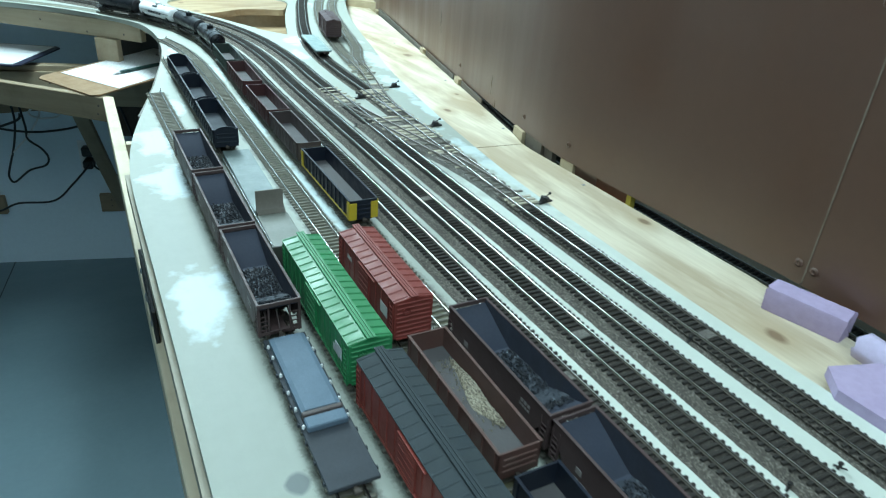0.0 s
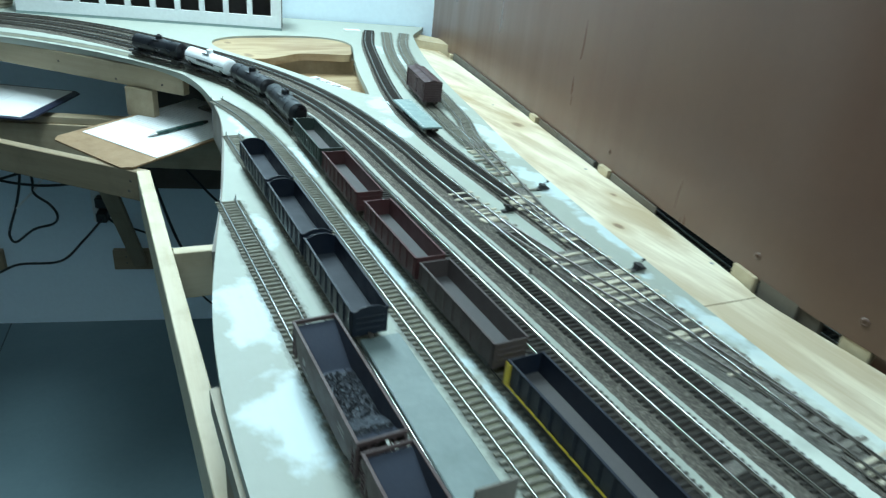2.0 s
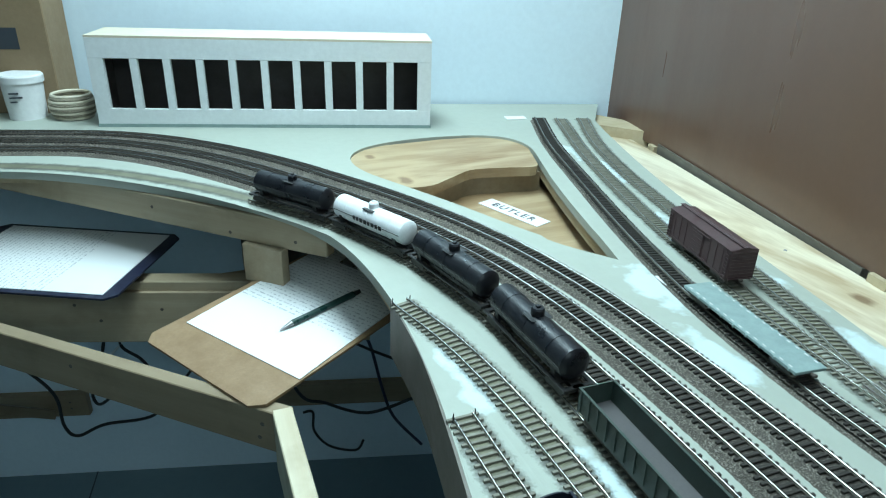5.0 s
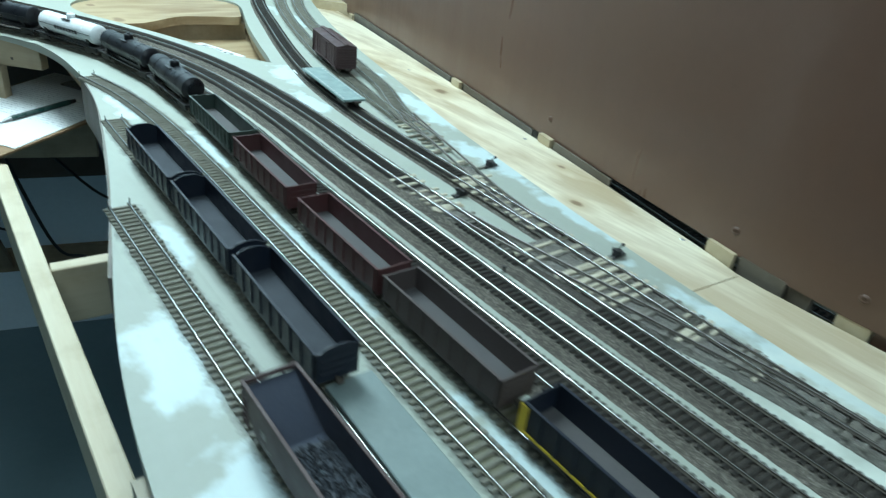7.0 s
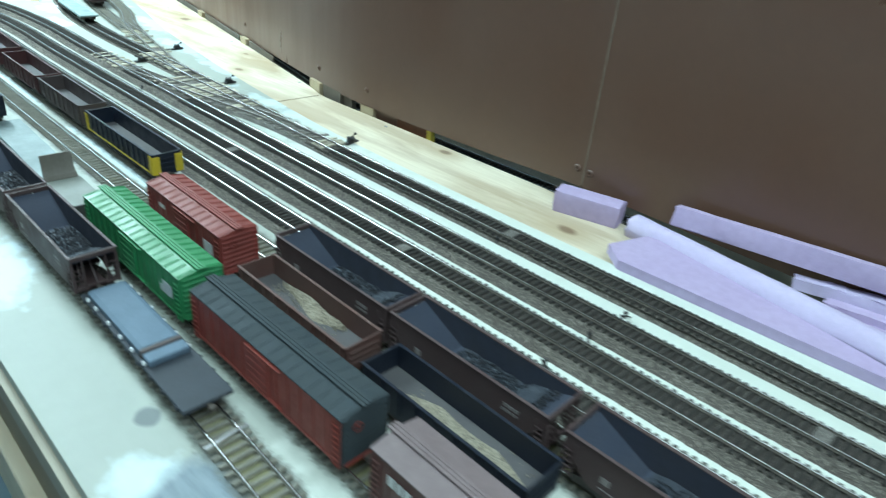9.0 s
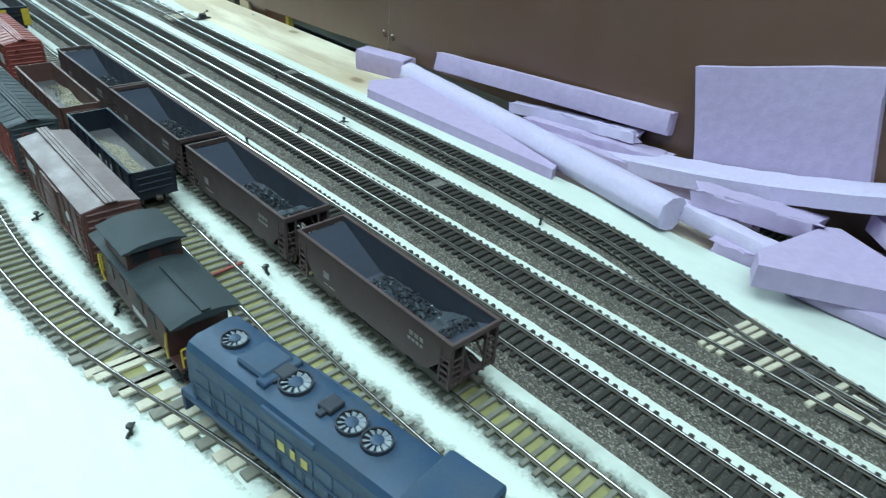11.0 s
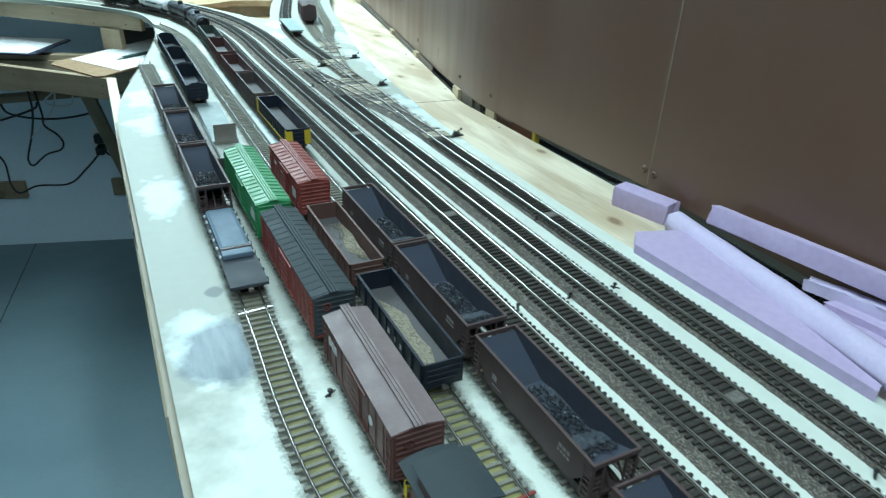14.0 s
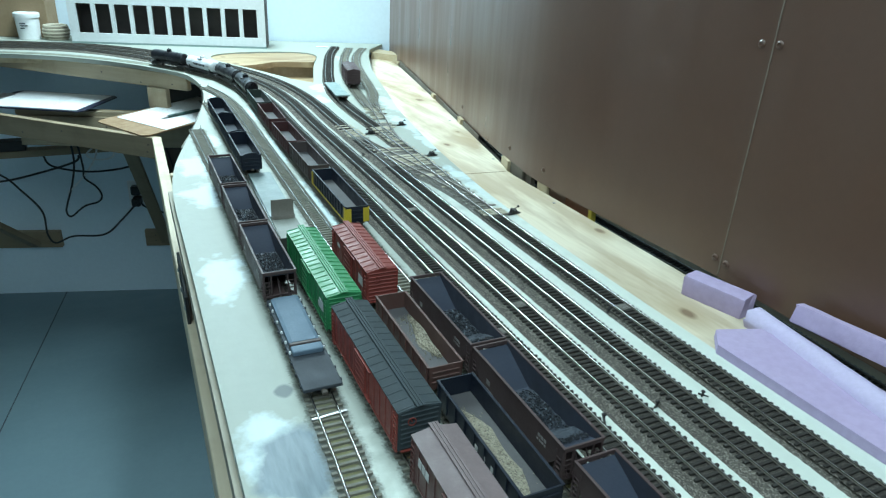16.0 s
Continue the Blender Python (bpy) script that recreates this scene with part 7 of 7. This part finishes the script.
M["card"] = paint("cardboard", (0.27, 0.19, 0.11), 0.7, (0.22, 0.15, 0.085), 0.5, 14)
part("carton", Shape().box(-0.22, 0.22, 0, 0.10, 0, 0.22, 0.002), "card", bx)
part("label", Shape().box(0.10, 0.165, -0.0008, 0, 0.125, 0.165), "flat_grey", bx, "grey printed label")
part("label", Shape().box(-0.16, -0.09, -0.0008, 0, 0.125, 0.165), "flat_grey", bx, "grey printed label")

name_strip = thing("station_name_strip", pose(0.481, 1.918, -0.0548, 0, 0, -70), "white paper strip lettered BUTLER lying on plywood", "paper label")
part("strip", Shape().box(-0.064, 0.064, -0.017, 0.017, 0, 0.0012, 0.0003), "white_plain", name_strip)
cu = bpy.data.curves.new("letters", "FONT")
cu.body, cu.size, cu.align_x, cu.align_y, cu.extrude, cu.space_character = "BUTLER", 0.022, "CENTER", "CENTER", 0.0002, 1.25
tmp = bpy.data.objects.new("letters", cu)
me = bpy.data.meshes.new_from_object(tmp)
me.materials.clear()
me.materials.append(M["flat_grey"])
part("letters", me, None, name_strip, "dark grey letters", m=pose(0, 0, 0.0015))
bpy.data.objects.remove(tmp)
wc = thing("paper_scrap", pose(0.673, 2.278, 0.0002, 0, 0, -10), "small white paper scrap on the board", "paper")
part("sheet", Shape().box(-0.022, 0.022, -0.012, 0.012, 0, 0.0015), "white_plain", wc)
wd = thing("paper_scrap", pose(0.480, 1.545, 0.0004, 0, 0, -6), "narrow white card lying by the branch", "paper")
part("sheet", Shape().box(-0.007, 0.007, -0.024, 0.024, 0, 0.0012), "white_plain", wd)

# clipboards on the joist, with pen
def clipboard(m, W, H, label, sheet_off, board="cork"):
    ob = thing("clipboard", m, label, "clipboard", "clipboards")
    c = 0.014
    o = [(-W / 2, -H / 2 + c), (-W / 2 + c, -H / 2), (W / 2 - c, -H / 2), (W / 2, -H / 2 + c), (W / 2, H / 2 - c), (W / 2 - c, H / 2), (-W / 2 + c, H / 2), (-W / 2, H / 2 - c)]
    part("backing", Shape().slab(o, 0, 0.0032), board, ob, "brown hardboard backing" if board == "cork" else "dark blue backing")
    part("clip", Shape().box(-0.05, 0.05, H / 2 - 0.030, H / 2 - 0.004, 0.0036, 0.0075, 0.0015).rod((-0.03, H / 2 - 0.006, 0.008), (0.03, H / 2 - 0.006, 0.008), 0.004, n=10), "steel", ob, "metal clip")
    tagged(part("paper_sheet", Shape().box(-0.104, 0.104, -0.140, 0.136, 0, 0.0012), "paper", m=m @ pose(sheet_off[0], sheet_off[1], 0.0034, 0, 0, sheet_off[2])),
                 "white sheets covered with small handwriting on a clipboard", "paper", "papers")
    return ob


M["cork_dark"] = paint("clipboard_dark", (0.012, 0.016, 0.04), 0.4, (0.03, 0.035, 0.06), 0.4, 20)
clip_m = pose(0.107, 1.825, -0.1195, 3.6, 0, -60)
clipboard(clip_m, 0.226, 0.318, "brown clipboard with written sheets lying on the joist", (0.0, 0.040, 3))
clip2 = pose(-0.214, 2.133, -0.1290, 0, 0, 62.7)
clipboard(clip2, 0.226, 0.318, "dark blue clipboard with written sheets lying on benchwork strips", (0.0, 0.0, 0), "cork_dark")
pen = thing("pen", clip_m @ pose(0.028, 0.018, 0.0088, 0, 0, -8), "dark green ball pen lying on the papers", "pen")
M["pen_green"] = paint("pen_green", (0.012, 0.045, 0.040), 0.3, (0.02, 0.06, 0.05), 0.3, 40)
part("barrel", Shape().rod((0, -0.045, 0), (0, 0.055, 0), 0.0042, 0.0046, 14), "pen_green", pen)
part("tip", Shape().rod((0, -0.064, -0.0022), (0, -0.045, 0), 0.0008, 0.0040, 12), "steel", pen, "pale metal tip")
part("button", Shape().rod((0, 0.055, 0), (0, 0.066, 0), 0.0036, 0.0030, 12), "black", pen)

# latch plate on the fascia
lp = thing("latch_plate", pose(0.0325, 0.735, -0.112, 0, 0, -1.2), "black steel latch plate screwed to the fascia", "latch")
part("plate", Shape().box(-0.004, 0.0005, -0.075, 0.075, -0.024, 0.024, 0.0008), "black", lp)
for y, z in ((-0.06, 0.0), (0.062, 0.0), (-0.028, 0.012), (0.02, -0.012)):
    part("screw", Shape().lathe([(0, 0.0022), (0.003, 0.0018), (0.0042, 0.0)], (-0.004, y, z), (-1, 0, 0), 12), "steel", lp, "steel screw head")

M["cable_blue"] = paint("cable_blue", (0.018, 0.022, 0.055), 0.5, (0.03, 0.03, 0.05), 0.4, 60)
# cables and plug below the layout
def cable(pts, r, mat, label):
    ln = [Vector(p) for p in pts]
    out = []
    for i in range(len(ln) - 1):
        p0, p1, p2, p3 = ln[max(i - 1, 0)], ln[i], ln[i + 1], ln[min(i + 2, len(ln) - 1)]
        for k in range(10):
            t = k / 10
            out.append(0.5 * ((2 * p1) + (p2 - p0) * t + (2 * p0 - 5 * p1 + 4 * p2 - p3) * t * t + (3 * p1 - p0 - 3 * p2 + p3) * t ** 3))
    out.append(ln[-1])
    return tagged(part("cable", Shape().tube(out, r, 8), mat), label, "cable", "cables")


def on_wall(x, z, off=0.03):
    return (x, back_y(x) - off, z)


cable([(-0.56, 2.53, -0.4), (-0.435, 2.476, -0.448), (-0.377, 2.459, -0.511), (-0.328, 2.445, -0.587), (-0.327, 2.455, -0.68), (-0.306, 2.459, -0.719), (-0.246, 2.451, -0.697), (-0.143, 2.462, -0.708), (-0.079, 2.523, -0.681), (-0.021, 2.566, -0.637), (-0.006, 2.587, -0.622)],
      0.0036, "cable", "black mains cable sagging in a loop to the wall socket")
cable([(-0.005, 2.590, -0.632), (0.010, 2.585, -0.655), (0.038, 2.579, -0.668), (0.12, 2.55, -0.70)], 0.0036, "cable", "short black cable from the wall socket")
cable([(-0.195, 2.36, -0.31), (-0.194, 2.376, -0.388), (-0.212, 2.382, -0.47), (-0.239, 2.389, -0.545), (-0.247, 2.392, -0.577), (-0.234, 2.388, -0.595), (-0.186, 2.374, -0.556), (-0.138, 2.36, -0.539), (-0.125, 2.356, -0.513), (-0.139, 2.36, -0.481), (-0.17, 2.369, -0.45), (-0.169, 2.369, -0.408), (-0.175, 2.36, -0.31)],
      0.0034, "cable", "looped black cable hanging below the layout")
cable([(0.10, 2.36, -0.33), (0.187, 2.416, -0.683), (0.257, 2.396, -0.733), (0.358, 2.366, -0.769), (0.472, 2.333, -0.727)], 0.0042, "cable", "black mains cable sagging along the wall")
cable([(0.216, 2.507, -0.836), (0.241, 2.500, -0.837), (0.242, 2.500, -0.901), (0.280, 2.489, -0.957), (0.349, 2.469, -0.977), (0.371, 2.463, -0.943)], 0.0036, "cable", "short black cable with a bent end by the wall")
cable([(0.30, 2.33, -0.25), (0.349, 2.399, -0.496), (0.378, 2.391, -0.596), (0.405, 2.383, -0.726), (0.433, 2.375, -0.813), (0.504, 2.354, -0.909)], 0.0040, "cable_blue", "dark blue cable hanging down by the wall")
cable([(0.16, 2.35, -0.33), (0.288, 2.386, -0.517), (0.352, 2.368, -0.568), (0.457, 2.337, -0.622)], 0.0038, "cable", "black cable running below the deck")
cable([(-0.105, 2.40, -0.338), (-0.114, 2.353, -0.330), (-0.151, 2.352, -0.361), (-0.122, 2.350, -0.381), (-0.072, 2.345, -0.375), (-0.061, 2.36, -0.342), (-0.04, 2.41, -0.339)],
      0.003, "cable_white", "thin white cable looped over the bench rail")
cable([(-0.115, 2.362, -0.338), (-0.129, 2.358, -0.381), (-0.171, 2.370, -0.443), (-0.231, 2.387, -0.506)], 0.0028, "cable_white", "thin white cable end hanging from the bench rail")
cable([(-0.62, 2.46, -0.47), (-0.433, 2.445, -0.463), (-0.306, 2.409, -0.431), (-0.194, 2.376, -0.392), (-0.176, 2.371, -0.368)], 0.0038, "cable", "black cable sagging under the bench rail")
cable([(-0.285, 2.403, -0.368), (-0.27, 2.403, -0.405), (-0.2, 2.378, -0.423), (-0.111, 2.352, -0.425), (-0.01, 2.34, -0.407), (0.011, 2.38, -0.368)], 0.0036, "cable", "black cable sagging under the bench rail")
plug = thing("wall_socket", pose(*on_wall(-0.007, -0.612, 0.004)), "wall socket with two black plugs", "socket")
plug.rotation_euler = Euler((0, 0, math.radians(-16.2)))
part("plate", Shape().box(-0.035, 0.035, -0.002, 0.004, -0.055, 0.055, 0.001), "white_plain", plug, "white cover plate")
part("plug", Shape().box(-0.018, 0.018, -0.034, -0.002, 0.004, 0.040, 0.004), "black", plug, "black plug")
part("plug", Shape().box(-0.016, 0.016, -0.050, -0.002, -0.038, -0.006, 0.004), "black", plug, "black plug")
psu = thing("power_supply", pose(-0.40, 2.41, -0.3445, 0, 0, 0), "flat black power unit lying on the bench rail", "power supply")
part("case", Shape().box(-0.07, 0.07, -0.024, 0.024, 0, 0.035, 0.003), "black", psu)

# painted joint in the floor
crack = Shape().prism([(-0.52, 1.60), (-0.33, 2.74), (-0.327, 2.74), (-0.517, 1.60)], 2, FLOOR, FLOOR + 0.0012)
setting("floor_joint", crack, "flat_grey", "thin dark joint line across the floor", "joint")
